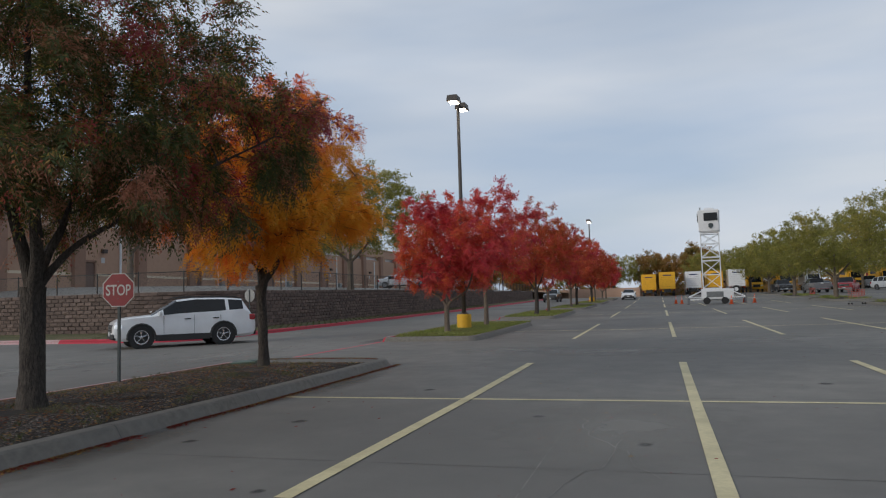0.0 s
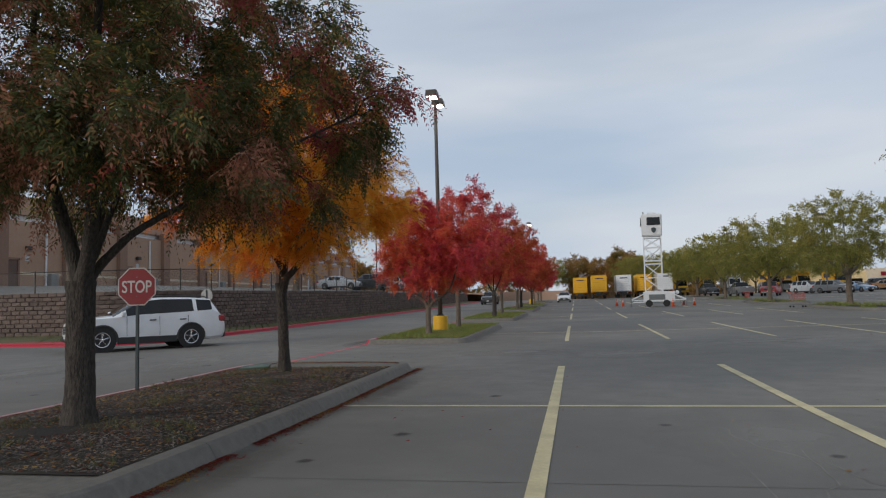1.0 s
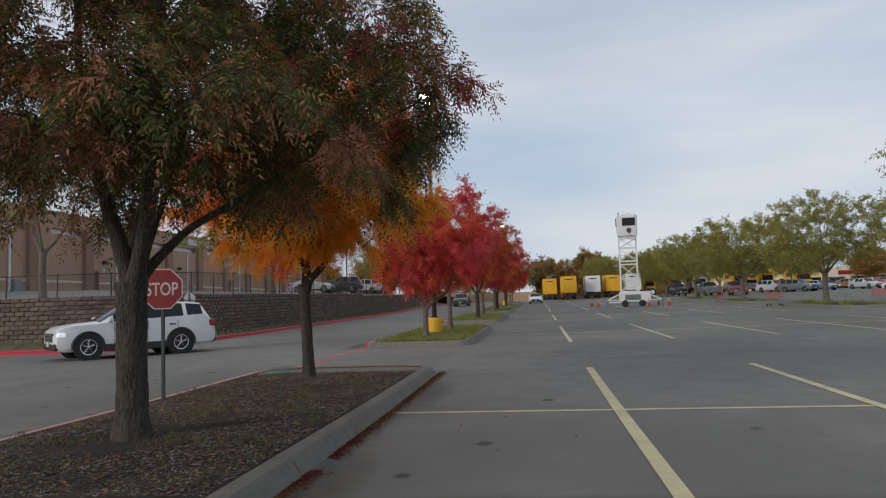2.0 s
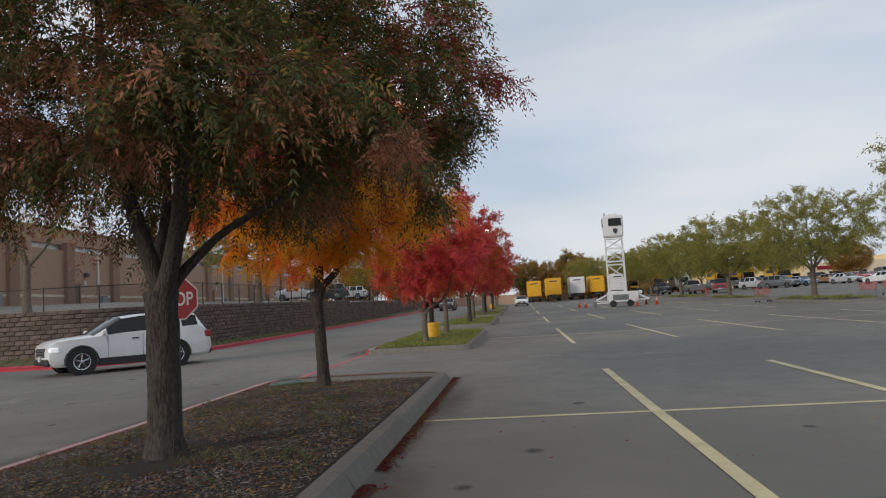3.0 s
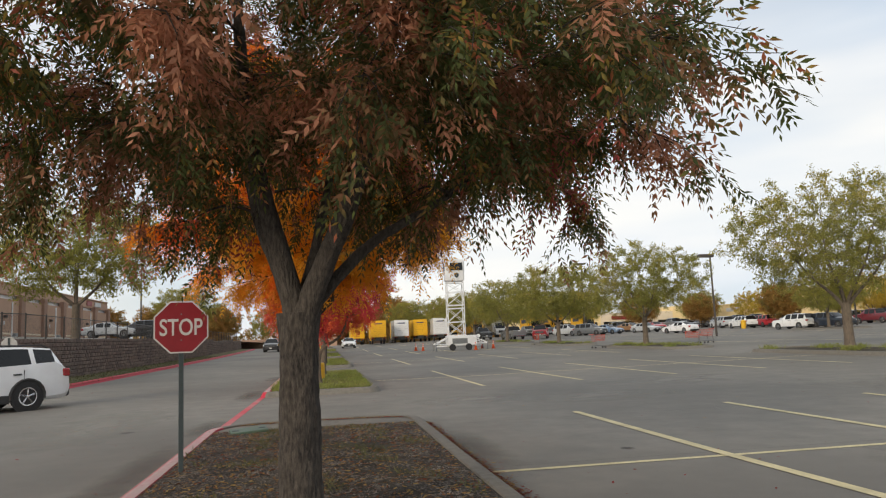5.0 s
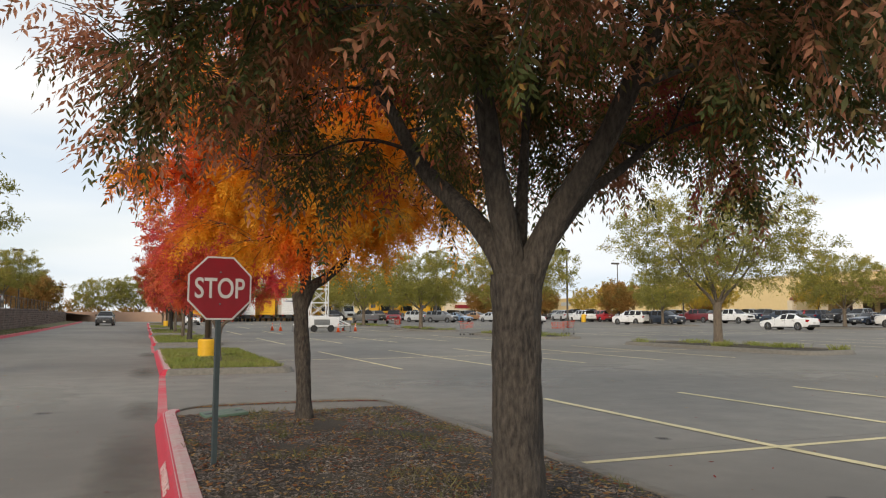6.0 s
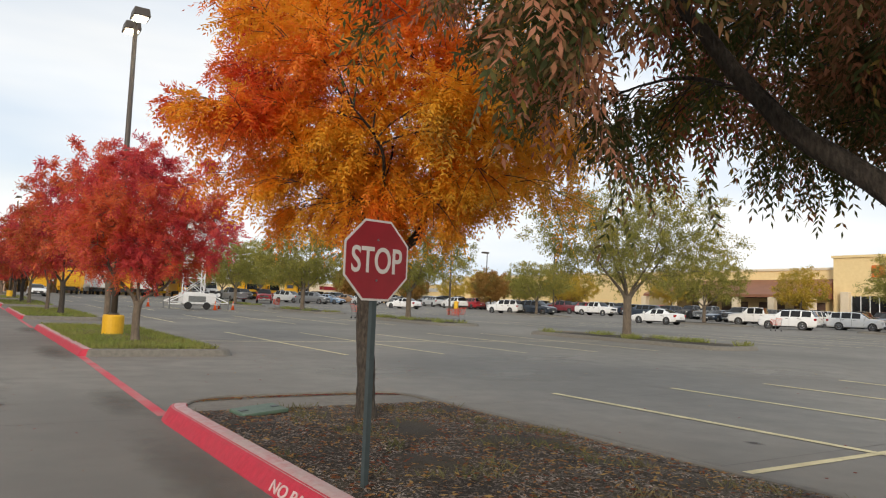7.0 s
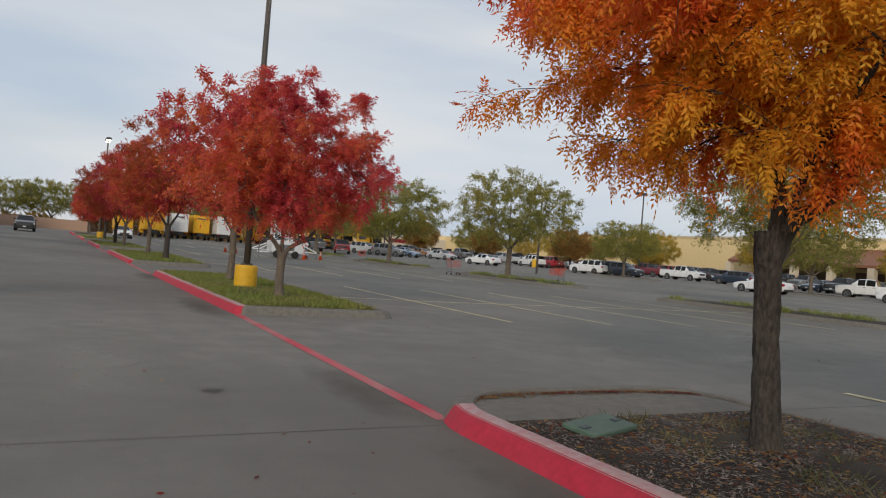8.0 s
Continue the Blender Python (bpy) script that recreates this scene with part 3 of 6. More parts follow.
def tree(at, limbs, fork, trunk_r, centre, radii, leaf, leaf_material, bark, seed, label, crown_label,
         branches=110, twigs=11, per=13, twig=0.6, pairs=6, lean=(0, 0), lumps=0.3, hollow=(0, 0), sprays=(), wide=0.14, hang=0.5,
         droop=0.25, fine=False, gap=0.55, inner=0.4, upward=0.0, leaflet=0.27):
    """A tree: a flared trunk, limbs, branches to all parts of the crown, twigs along the branches, leaves along the twigs."""
    rng = np.random.default_rng(seed)
    r = random.Random(seed)
    base = new("tree")
    base.matrix_world = pose(*at)
    bm = bmesh.new()
    top = Vector((lean[0], lean[1], fork))
    c = np.array(centre)
    rx, ry, rup, rdown = radii
    # trunk
    n = 44 if fine else 12
    stem = curve((0, 0, -0.12), top, (r.uniform(-0.03, 0.03), r.uniform(-0.03, 0.03), 0), n)
    sr = [trunk_r * (1.0 + 0.5 * math.exp(-10.0 * k / n) - 0.06 * k / n + 0.10 * max(0.0, k / n - 0.8) / 0.2) for k in range(n)]
    if fine:
        bark_tube(bm, stem, sr, 40, 0.016, seed)
    else:
        tube(bm, stem, sr, 12)
    # limbs
    pos, rad = [], []
    for pts, lr in limbs:
        start = [top - Vector((0, 0, 0.30))] if len(pts) > 1 else [top - Vector((0, 0, 0.12))]
        if len(pts) == 1:
            e = Vector(pts[0])
            pts = [top.lerp(e, 0.5) + Vector((e.x * 0.12, e.y * 0.12, -0.08 * abs(e.z - fork))), e]
        line = spline(start + list(pts), 10 if fine else 5)
        m = len(line)
        lrs = [lr * (1 - 0.80 * (k / (m - 1)) ** 0.9) for k in range(m)]
        if fine:
            bark_tube(bm, line, lrs, 22, 0.009, seed + len(pos))
        else:
            tube(bm, line, lrs, 8)
        for k in range(m // 4, m):
            pos.append(line[k])
            rad.append(lrs[k])
    # branch tips, spread over the crown
    tips = [np.array(s) for s in sprays]
    tries = 0
    while len(tips) < branches and tries < branches * 40:
        tries += 1
        d = rng.normal(0, 1, 3)
        d /= np.linalg.norm(d)
        v = Vector(d)
        lump = min(1.08, max(0.62, 1.0 + lumps * (noise.noise(v * 1.7 + Vector((seed, 0, 0))) * 1.3 + 0.6 * noise.noise(v * 4.0 + Vector((0, seed, 0))))))
        f = (inner + (1 - inner) * rng.uniform() ** 0.6) * lump
        p = c + d * f * np.array([rx, ry, rup if d[2] > 0 else rdown])
        if hollow[0] and math.hypot(p[0], p[1]) < hollow[0] and p[2] < hollow[1]:
            continue
        g = gap * (1 - 0.5 * tries / (branches * 40))
        if any((p[0] - q[0]) ** 2 + (p[1] - q[1]) ** 2 + (p[2] - q[2]) ** 2 < g * g for q in tips):
            continue
        tips.append(p)
    tips.sort(key=lambda p: (p[0] ** 2 + p[1] ** 2 + (p[2] - fork) ** 2))
    P, W = [], []
    npos, nrad = [tuple(p) for p in pos], list(rad)
    for tip in tips:
        arr = np.array(npos)
        dv = tip - arr
        cost = np.linalg.norm(dv, axis=1) + 0.9 * np.maximum(0, -dv[:, 2]) + 0.25 * (np.array(nrad) < 0.012)
        j = int(np.argmin(cost))
        a, b = Vector(npos[j]), Vector(tip)
        ln = (b - a).length
        if ln < 0.1:
            continue
        r0 = min(nrad[j] * 0.75, 0.008 + 0.011 * ln)
        line = curve(a, b, (r.uniform(-0.08, 0.08) * ln, r.uniform(-0.08, 0.08) * ln, (0.10 + 0.06 * r.random()) * ln), 7)
        rr = [r0 * (1 - 0.115 * k) for k in range(7)]
        tube(bm, line, rr, 6 if fine else 4, False)
        npos += [tuple(q) for q in line[2:]]
        nrad += rr[2:]
        # twigs along the outer part, leaves along the twigs
        way0 = (line[-1] - line[-3]).normalized()
        outw = Vector((tip - c) / np.array([rx, ry, rup]))
        outw = outw.normalized() if outw.length > 0.01 else Vector((0, 0, 1))
        size = r.uniform(0.75, 1.25)
        for q in range(max(3, int(twigs * r.uniform(0.7, 1.3)))):
            s = 1.0 if q == 0 else 1 - 0.75 * r.random() ** 1.3
            kk = min(5, int(s * 6))
            s0 = line[kk].lerp(line[kk + 1], s * 6 - kk)
            dr = way0 * 0.55 + outw * 0.45 + Vector((r.gauss(0, 0.55), r.gauss(0, 0.55), r.gauss(0.05 + upward, 0.45)))
            dr.normalize()
            tl = twig * size * r.uniform(0.6, 1.2)
            m1 = s0 + dr * tl * 0.5
            m2 = s0 + dr * tl + Vector((0, 0, -droop * tl))
            tube(bm, [s0, m1, m2], [0.0055, 0.004, 0.0022], 3, False)
            k = max(2, int(per * r.uniform(0.75, 1.25)))
            for h in range(k):
                u = 0.12 + 0.88 * (h + r.random() * 0.6) / k
                pt = s0.lerp(m1, u * 2) if u < 0.5 else m1.lerp(m2, u * 2 - 1)
                P.append(pt)
                W.append(dr)
    part("trunk", bm, bark, base, smooth=True)
    P, W = np.array([tuple(p) for p in P]), np.array([tuple(w) for w in W])
    sidew = unit(np.cross(W, rng.normal(0, 1, W.shape)))
    way = unit(W * 0.55 + sidew * 0.8 + np.array([0, 0, -0.30 - 0.3 * hang + upward]) + rng.normal(0, 0.2, W.shape))
    if pairs:
        up = unit(np.array([0, 0, 1.0]) + rng.normal(0, 0.4, P.shape))
        v = leaflets(P, way, up, leaf * rng.uniform(0.7, 1.2, len(P)), pairs, leaf * leaflet, rng, wide, hang)
    else:
        P = P + rng.normal(0, leaf * 0.35, P.shape)
        v = simple_leaves(P, way, rng, leaf, wide)
    crown = quads_mesh("crown", v, leaf_material, base, crown_label)
    crown["kind"] = "stuff"
    return tagged(base, label, "tree")


L_DARK = leaf_mat("leaves_dark_turning", [(0.28, (0.52, 0.25, 0.155)), (0.37, (0.42, 0.18, 0.105)), (0.43, (0.18, 0.12, 0.05)), (0.48, (0.075, 0.095, 0.032)), (0.555, (0.085, 0.105, 0.032)), (0.58, (0.30, 0.22, 0.05)), (0.62, (0.36, 0.11, 0.06)), (0.74, (0.34, 0.05, 0.07))], 0.95, 0.13, drift=(0.018, 0.012, 0.030), around=(0, 0, 3.4))
L_ORANGE = leaf_mat("leaves_orange", [(0.24, (0.70, 0.10, 0.045)), (0.36, (0.78, 0.17, 0.035)), (0.46, (0.82, 0.28, 0.03)), (0.56, (0.84, 0.40, 0.035)), (0.68, (0.82, 0.46, 0.045)), (0.78, (0.46, 0.26, 0.05))], 0.7, 0.10, drift=(0.05, -0.028, -0.045), around=(0, 0, 3.4))
L_RED = leaf_mat("leaves_red", [(0.28, (0.48, 0.045, 0.085)), (0.42, (0.64, 0.085, 0.085)), (0.53, (0.68, 0.12, 0.07)), (0.62, (0.72, 0.21, 0.06)), (0.72, (0.56, 0.06, 0.075))], 0.6, 0.16, drift=(-0.02, 0, -0.03), around=(0, 0, 3.2))
L_RUST = leaf_mat("leaves_rust", [(0.30, (0.42, 0.03, 0.05)), (0.43, (0.56, 0.09, 0.04)), (0.54, (0.42, 0.15, 0.04)), (0.62, (0.60, 0.09, 0.045)), (0.72, (0.34, 0.025, 0.06))], 0.5, 0.2)
L_GREEN = leaf_mat("leaves_olive", [(0.28, (0.29, 0.275, 0.07)), (0.46, (0.22, 0.225, 0.052)), (0.56, (0.34, 0.30, 0.07)), (0.70, (0.42, 0.34, 0.08))], 0.3, 0.25)
L_YELLOW = leaf_mat("leaves_yellow", [(0.30, (0.46, 0.34, 0.05)), (0.5, (0.52, 0.35, 0.045)), (0.7, (0.24, 0.25, 0.05))], 0.45, 0.25)
L_BROWN = leaf_mat("leaves_brown", [(0.30, (0.38, 0.20, 0.06)), (0.5, (0.34, 0.19, 0.05)), (0.7, (0.18, 0.17, 0.05))], 0.3, 0.25)

tree_dark = tree((-5.08, -2.9, 0.24),
     [([(-0.03, 0.05, 1.55), (-0.14, 0.28, 1.90), (-0.32, 0.75, 2.32), (-0.48, 1.15, 2.9), (-0.8, 1.6, 3.8), (-1.0, 1.9, 4.7)], 0.105),
      ([(-0.02, 0, 1.55), (-0.12, -0.03, 1.95), (-0.25, -0.1, 2.5), (-0.34, -0.2, 3.0), (-0.4, -0.3, 4.1), (-0.3, -0.4, 5.4)], 0.12),
      ([(0.06, -0.04, 1.55), (0.20, -0.14, 1.90), (0.42, -0.4, 2.4), (0.62, -0.7, 3.15), (0.9, -1.0, 4.2), (1.1, -1.2, 5.2)], 0.125),
      ([(0.05, 0.02, 1.50), (0.28, 0.05, 1.80), (0.62, 0.15, 2.12), (1.15, 0.35, 2.45), (1.9, 0.8, 3.0), (2.8, 1.4, 3.6)], 0.075),
      ([(0.03, 0.04, 1.60), (0.14, 0.18, 2.1), (0.3, 0.4, 2.9), (0.5, 0.8, 4.5)], 0.075)],
     1.55, 0.163, (0.0, 0.1, 3.65), (2.8, 3.05, 3.0, 1.45), 0.25, L_DARK, M_BARK, 11,
     "broad tree with brown, red and dark green feathery leaves", "drooping feathery leaves turning brown and red",
     branches=215, twigs=10, per=13, twig=0.46, pairs=5, hollow=(1.3, 2.8), lumps=0.45, inner=0.36, fine=True, gap=0.50, wide=0.155, leaflet=0.29, droop=0.25,
     sprays=((3.2, 1.65, 4.0), (2.8, 1.4, 4.05), (2.5, 0.75, 2.55), (2.5, -1.1, 2.6), (2.6, -0.6, 3.2), (2.2, -2.0, 2.7), (1.4, -2.5, 2.7), (2.6, 2.0, 3.4), (2.7, 2.1, 3.9), (2.2, 2.5, 3.4), (2.9, 1.6, 3.5), (2.1, 2.3, 4.3), (2.5, 1.8, 3.0), (1.8, 2.7, 3.7), (2.4, 1.1, 3.9)))
tree_orange = tree((-5.14, 3.02, 0.24),
     [([(0.05, -0.02, 1.72), (0.22, -0.10, 1.86), (0.46, -0.22, 2.12), (0.55, -0.27, 2.6), (0.95, -0.4, 3.3), (1.2, -0.5, 4.1)], 0.095),
      ([(-0.05, 0.02, 1.75), (-0.10, 0.03, 2.1), (-0.35, 0.1, 2.6), (-0.8, 0.2, 3.1), (-1.2, 0.4, 4.0)], 0.07),
      ([(0.0, 0.03, 1.75), (0.02, 0.12, 2.3), (0.12, 0.3, 3.2), (0.1, 0.3, 4.6)], 0.075),
      ([(0.0, -0.04, 1.75), (-0.12, -0.3, 2.2), (-0.5, -1.0, 2.8), (-1.2, -1.4, 3.2)], 0.05)],
     1.66, 0.108, (0.08, 0.0, 3.45), (2.1, 2.1, 2.5, 1.3), 0.21, L_ORANGE, M_BARK, 5,
     "tree with bright orange and yellow autumn leaves", "orange feathery leaves",
     branches=225, twigs=9, per=14, twig=0.42, pairs=5, lean=(-0.09, 0.05), hollow=(0.45, 2.3), lumps=0.4, inner=0.28, fine=True, gap=0.34, leaflet=0.30, wide=0.17, hang=0.15, droop=0.12,
     sprays=((-2.15, -0.6, 3.1), (-1.9, -0.9, 3.9), (-1.35, 2.0, 2.7), (2.1, 0, 3.0), (0.5, -1.9, 2.5), (-2.0, 0.8, 3.4), (-1.7, -1.3, 3.6), (1.6, -1.3, 2.6)))
# island trees further along, two to an island
tree_red = tree((-5.05, 16.5, 0.35), [([(-0.15, 0.0, 1.15), (-0.75, -0.2, 1.75), (-1.0, -0.2, 2.6), (-1.1, -0.1, 3.4)], 0.075), ([(0.15, 0.0, 1.1), (0.75, 0.1, 1.5), (1.05, 0.15, 2.3), (1.2, 0.2, 3.2)], 0.07), ([(0.0, 0.1, 1.3), (0.05, 0.4, 2.4), (0.1, 0.4, 3.8)], 0.06)],
     1.0, 0.105, (-0.05, 0, 3.05), (2.25, 2.25, 2.2, 1.35), 0.20, L_RED, M_BARKPALE, 21,
     "low forked tree with crimson autumn leaves", "crimson leaves", branches=150, twigs=9, per=11, twig=0.38, pairs=3, lumps=0.65, gap=0.42, leaflet=0.42, wide=0.2, hang=0.1, droop=0.1, inner=0.3, hollow=(0.6, 1.9), upward=0.15)
tree_red2 = tree((-4.9, 22.4, 0.38), [([(-0.7, 0.2, 3.0)], 0.06), ([(0.7, -0.3, 3.1)], 0.06), ([(0.0, 0.4, 3.8)], 0.055)],
     1.55, 0.105, (0, 0, 3.75), (2.5, 2.5, 2.75, 1.7), 0.15, L_RED, M_BARKPALE, 22,
     "tree with crimson autumn leaves", "crimson leaves", branches=170, twigs=9, per=17, twig=0.42, pairs=0, lumps=0.5, gap=0.4, inner=0.3, upward=0.15)
tree_rust = tree((-4.8, 36.3, 0.55), [([(-0.8, 0.2, 3.2)], 0.07), ([(0.7, -0.3, 3.2)], 0.07), ([(0.0, 0.4, 4.2)], 0.06)],
     1.5, 0.13, (0, 0, 4.0), (2.95, 2.95, 3.0, 1.9), 0.17, L_RUST, M_BARK, 23,
     "tree with rust-red autumn leaves", "rust-red leaves", branches=180, twigs=9, per=16, twig=0.46, pairs=0, lumps=0.5, gap=0.45, inner=0.3, upward=0.15)
far_row = [(tree_red2, -4.9, 42.1, 70, 1.0), (tree_red2, -4.8, 55.7, 200, 1.05), (tree_rust, -4.9, 61.6, 140, 1.0), (tree_rust, -4.7, 75.2, 30, 0.98),
           (tree_red2, -4.8, 81.2, 110, 1.0), (tree_red, -4.9, 94.8, 10, 1.05), (tree_red2, -4.8, 100.7, 290, 0.95)]
for src, x, y, a, s in far_row:
    t = copy_thing(src, pose(x, y, rise(x, y) + 0.18, 0, 0, a))
    t.scale = (s, s, s)

# spreading olive-green trees of the lot
tree_olive = tree((17.2, 19.6, rise(17.2, 19.6) + 0.2), [([(-0.4, 0.1, 2.2), (-1.3, 0.4, 3.2), (-2.3, 0.6, 4.6)], 0.11), ([(0.4, -0.1, 2.2), (1.3, -0.5, 3.3), (2.1, -0.8, 4.8)], 0.11), ([(0.1, 0.3, 2.3), (0.3, 1.2, 3.6), (0.4, 1.9, 5.2)], 0.09), ([(0.05, -0.3, 2.3), (0.2, -1.2, 3.6), (0.3, -1.8, 5.2)], 0.09), ([(-0.1, 0.05, 2.5), (-0.5, 0.2, 4.0), (-0.6, 0.2, 6.0)], 0.09)],
     1.9, 0.20, (0, 0, 4.5), (4.7, 4.7, 3.2, 2.1), 0.15, L_GREEN, M_BARKPALE, 31,
     "spreading tree with thin olive-green leaves", "thinning olive-green leaves", branches=330, twigs=8, per=17, twig=0.7, pairs=0, lumps=0.32, gap=0.55, inner=0.12, hollow=(0.8, 2.7), upward=0.2)
tree_olive2 = tree((17.4, 40.0, rise(17.4, 40) + 0.2), [([(-1.7, 0.5, 4.2)], 0.10), ([(1.8, 0.6, 4.4)], 0.10), ([(0.3, -1.6, 4.7)], 0.09), ([(0.0, 0.3, 5.8)], 0.09), ([(-0.3, 1.7, 4.6)], 0.08)],
     1.9, 0.18, (0, 0, 4.4), (4.2, 4.2, 2.5, 2.2), 0.17, L_GREEN, M_BARKPALE, 32,
     "spreading tree with thin olive-green leaves", "thinning olive-green leaves", branches=270, twigs=8, per=16, twig=0.65, pairs=0, lumps=0.35, gap=0.52, inner=0.35, hollow=(1.3, 3.0), upward=0.2)
tree_olive_far = tree((17.2, 58.6, rise(17.2, 58.6) + 0.18), [([(-1.9, 0.5, 4.2)], 0.10), ([(1.7, -0.6, 4.3)], 0.10), ([(0.3, 1.6, 4.6)], 0.09), ([(0.0, -0.4, 5.6)], 0.09)],
     1.8, 0.19, (0, 0, 4.5), (4.8, 4.8, 2.9, 2.3), 0.22, L_GREEN, M_BARKPALE, 33,
     "spreading tree with thin olive-green leaves", "thinning olive-green leaves", branches=270, twigs=7, per=15, twig=0.75, pairs=0, lumps=0.3, gap=0.55, inner=0.35, hollow=(1.2, 2.8), upward=0.2)
for src, x, y, a, s in ((tree_olive_far, 17.2, 78.2, 120, 1.0), (tree_olive_far, 17.2, 97.7, 200, 0.95), (tree_olive_far, 17.0, 117.0, 20, 1.0),
                        (tree_olive_far, 54, 43, 150, 0.92), (tree_olive_far, 56, 23.5, 250, 0.9), (tree_olive_far, 49, 63, 80, 0.85), (tree_olive_far, 32, 112, 300, 1.0), (tree_olive_far, 24, 130, 10, 1.1),
                        (tree_olive_far, 12, 134, 40, 1.05), (tree_olive_far, 42, 118, 95, 1.0)):
    t = copy_thing(src, pose(x, y, rise(x, y) + 0.18, 0, 0, a))
    t.scale = (s, s, s)

tree_brown = tree((-30, 168, 1.5), [([(-1.7, 0.5, 5.0)], 0.12), ([(1.8, 0.6, 5.2)], 0.12), ([(0.0, 0.3, 6.8)], 0.11)],
     2.0, 0.22, (0, 0, 5.4), (4.6, 4.6, 4.2, 3.2), 0.5, L_BROWN, M_BARK, 41,
     "large tree with brown and olive autumn leaves", "brown and olive leaves", branches=200, twigs=7, per=14, twig=0.95, pairs=0, lumps=0.4, gap=0.9, inner=0.35, upward=0.15)
tree_yellow = tree((72, 84, rise(72, 84)), [([(-1.2, 0.5, 3.6)], 0.1), ([(1.3, 0.6, 3.7)], 0.1), ([(0.0, 0.3, 4.8)], 0.09)],
     1.6, 0.16, (0, 0, 4.0), (3.3, 3.3, 3.0, 2.1), 0.24, L_YELLOW, M_BARKPALE, 42,
     "rounded tree with yellow-green autumn leaves", "yellow-green leaves", branches=160, twigs=7, per=14, twig=0.6, pairs=0, lumps=0.4, gap=0.65, inner=0.35, upward=0.15)
tree_sparse = tree((-24.6, 22.6, 2.4), [([(-1.2, 0.5, 4.4)], 0.10), ([(1.3, 0.6, 4.6)], 0.10), ([(0.0, -0.6, 5.8)], 0.09)],
     2.2, 0.17, (0, 0, 5.3), (2.8, 2.8, 2.9, 2.2), 0.15, L_YELLOW, M_BARKPALE, 43,
     "pale-barked tree with thin yellowing leaves on the terrace", "sparse yellowing leaves", branches=80, twigs=7, per=5, twig=0.7, pairs=0, lumps=0.5, gap=0.6, inner=0.3, upward=0.3)
TERR = 3.0
for src, x, y, z, a, s in ((tree_olive_far, -21.5, 45, 2.6, 30, 1.35), (tree_olive_far, -24, 101, TERR + 0.3, 80, 1.0), (tree_brown, -30, 128, TERR, 10, 0.8), (tree_brown, -26, 150, 2.0, 70, 0.9),
                           (tree_yellow, 64, 95, 1.8, 20, 0.9), (tree_yellow, 82, 70, 1.9, 80, 1.0), (tree_brown, 58, 84, 1.7, 120, 0.62), (tree_brown, 60, 110, 2.0, 20, 0.6), (tree_yellow, 83, 50, 1.7, 200, 1.0),
                           (tree_brown, 22, 150, 1.7, 0, 0.9), (tree_olive_far, 36, 146, 1.8, 40, 1.15), (tree_brown, 2, 182, 1.5, 150, 1.15), (tree_brown, 12, 178, 1.6, 250, 1.25), (tree_olive_far, -8, 176, 1.5, 150, 1.4),
                           (tree_olive_far, 52, 150, 1.9, 190, 1.2), (tree_brown, 68, 152, 2.0, 60, 0.9), (tree_olive_far, -16, 174, 1.5, 30, 1.3), (tree_brown, -42, 172, 1.5, 30, 1.2), (tree_olive_far, 86, 158, 2.0, 20, 1.2),
                           (tree_yellow, 75, 32, 1.5, 20, 0.9), (tree_yellow, 84, 92, 1.9, 130, 1.05), (tree_yellow, 88, 112, 2.0, 250, 1.0), (tree_olive_far, 80, 104, 2.0, 60, 0.8), (tree_brown, 90, 101, 2.0, 200, 0.6), (tree_yellow, 74, 118, 2.0, 310, 0.9), (tree_brown, -52, 160, 1.5, 130, 1.1)):
    t = copy_thing(src, pose(x, y, z, 0, 0, a))
    t.scale = (s, s, s)


# ---------- street furniture ----------
M_STEEL = mat("galvanised_steel", (0.20, 0.21, 0.22), (0.14, 0.145, 0.15), 0.5, 12, 0.1, metal=0.7)
M_DKSTEEL = mat("dark_green_steel", (0.042, 0.06, 0.066), (0.028, 0.04, 0.044), 0.5, 14, 0.1)
M_BRONZE = mat("bronze_painted_steel", (0.075, 0.062, 0.052), (0.055, 0.046, 0.04), 0.55, 10, 0.08)
M_SIGNRED = mat("sign_red_sheeting", (0.24, 0.008, 0.017), (0.20, 0.007, 0.014), 0.45, 6, 0.0, big=0.2)
M_SIGNWHITE = mat("sign_white_sheeting", (0.56, 0.56, 0.56), (0.48, 0.48, 0.48), 0.5, 8, 0.0)
M_YELLOW = mat("yellow_paint", (0.75, 0.44, 0.02), (0.66, 0.37, 0.015), 0.6, 6, 0.15, big=0.3)
M_BLACK = mat("black_rubber", (0.018, 0.018, 0.019), (0.026, 0.026, 0.026), 0.75, 12, 0.1)
M_WHITE = mat("white_paint", (0.72, 0.73, 0.74), (0.64, 0.65, 0.66), 0.45, 6, 0.03, big=0.15)
M_LIDGREEN = mat("green_plastic_lid", (0.095, 0.155, 0.115), (0.07, 0.115, 0.088), 0.6, 10, 0.15)
M_HYD = mat("silver_hydrant_paint", (0.42, 0.43, 0.42), (0.28, 0.29, 0.28), 0.5, 10, 0.2)
M_CONE = mat("orange_plastic", (0.75, 0.11, 0.02), (0.65, 0.09, 0.015), 0.5, 8, 0.05)
M_CARTRED = mat("red_plastic", (0.55, 0.07, 0.035), (0.48, 0.06, 0.03), 0.5, 8, 0.05)
M_LAMP = glow("lamp_lens", (1.0, 0.86, 0.62), 14.0)


def octagon(r, z):
    return [(r * math.cos(radians(22.5 + 45 * k)), z, r * math.sin(radians(22.5 + 45 * k))) for k in range(8)]


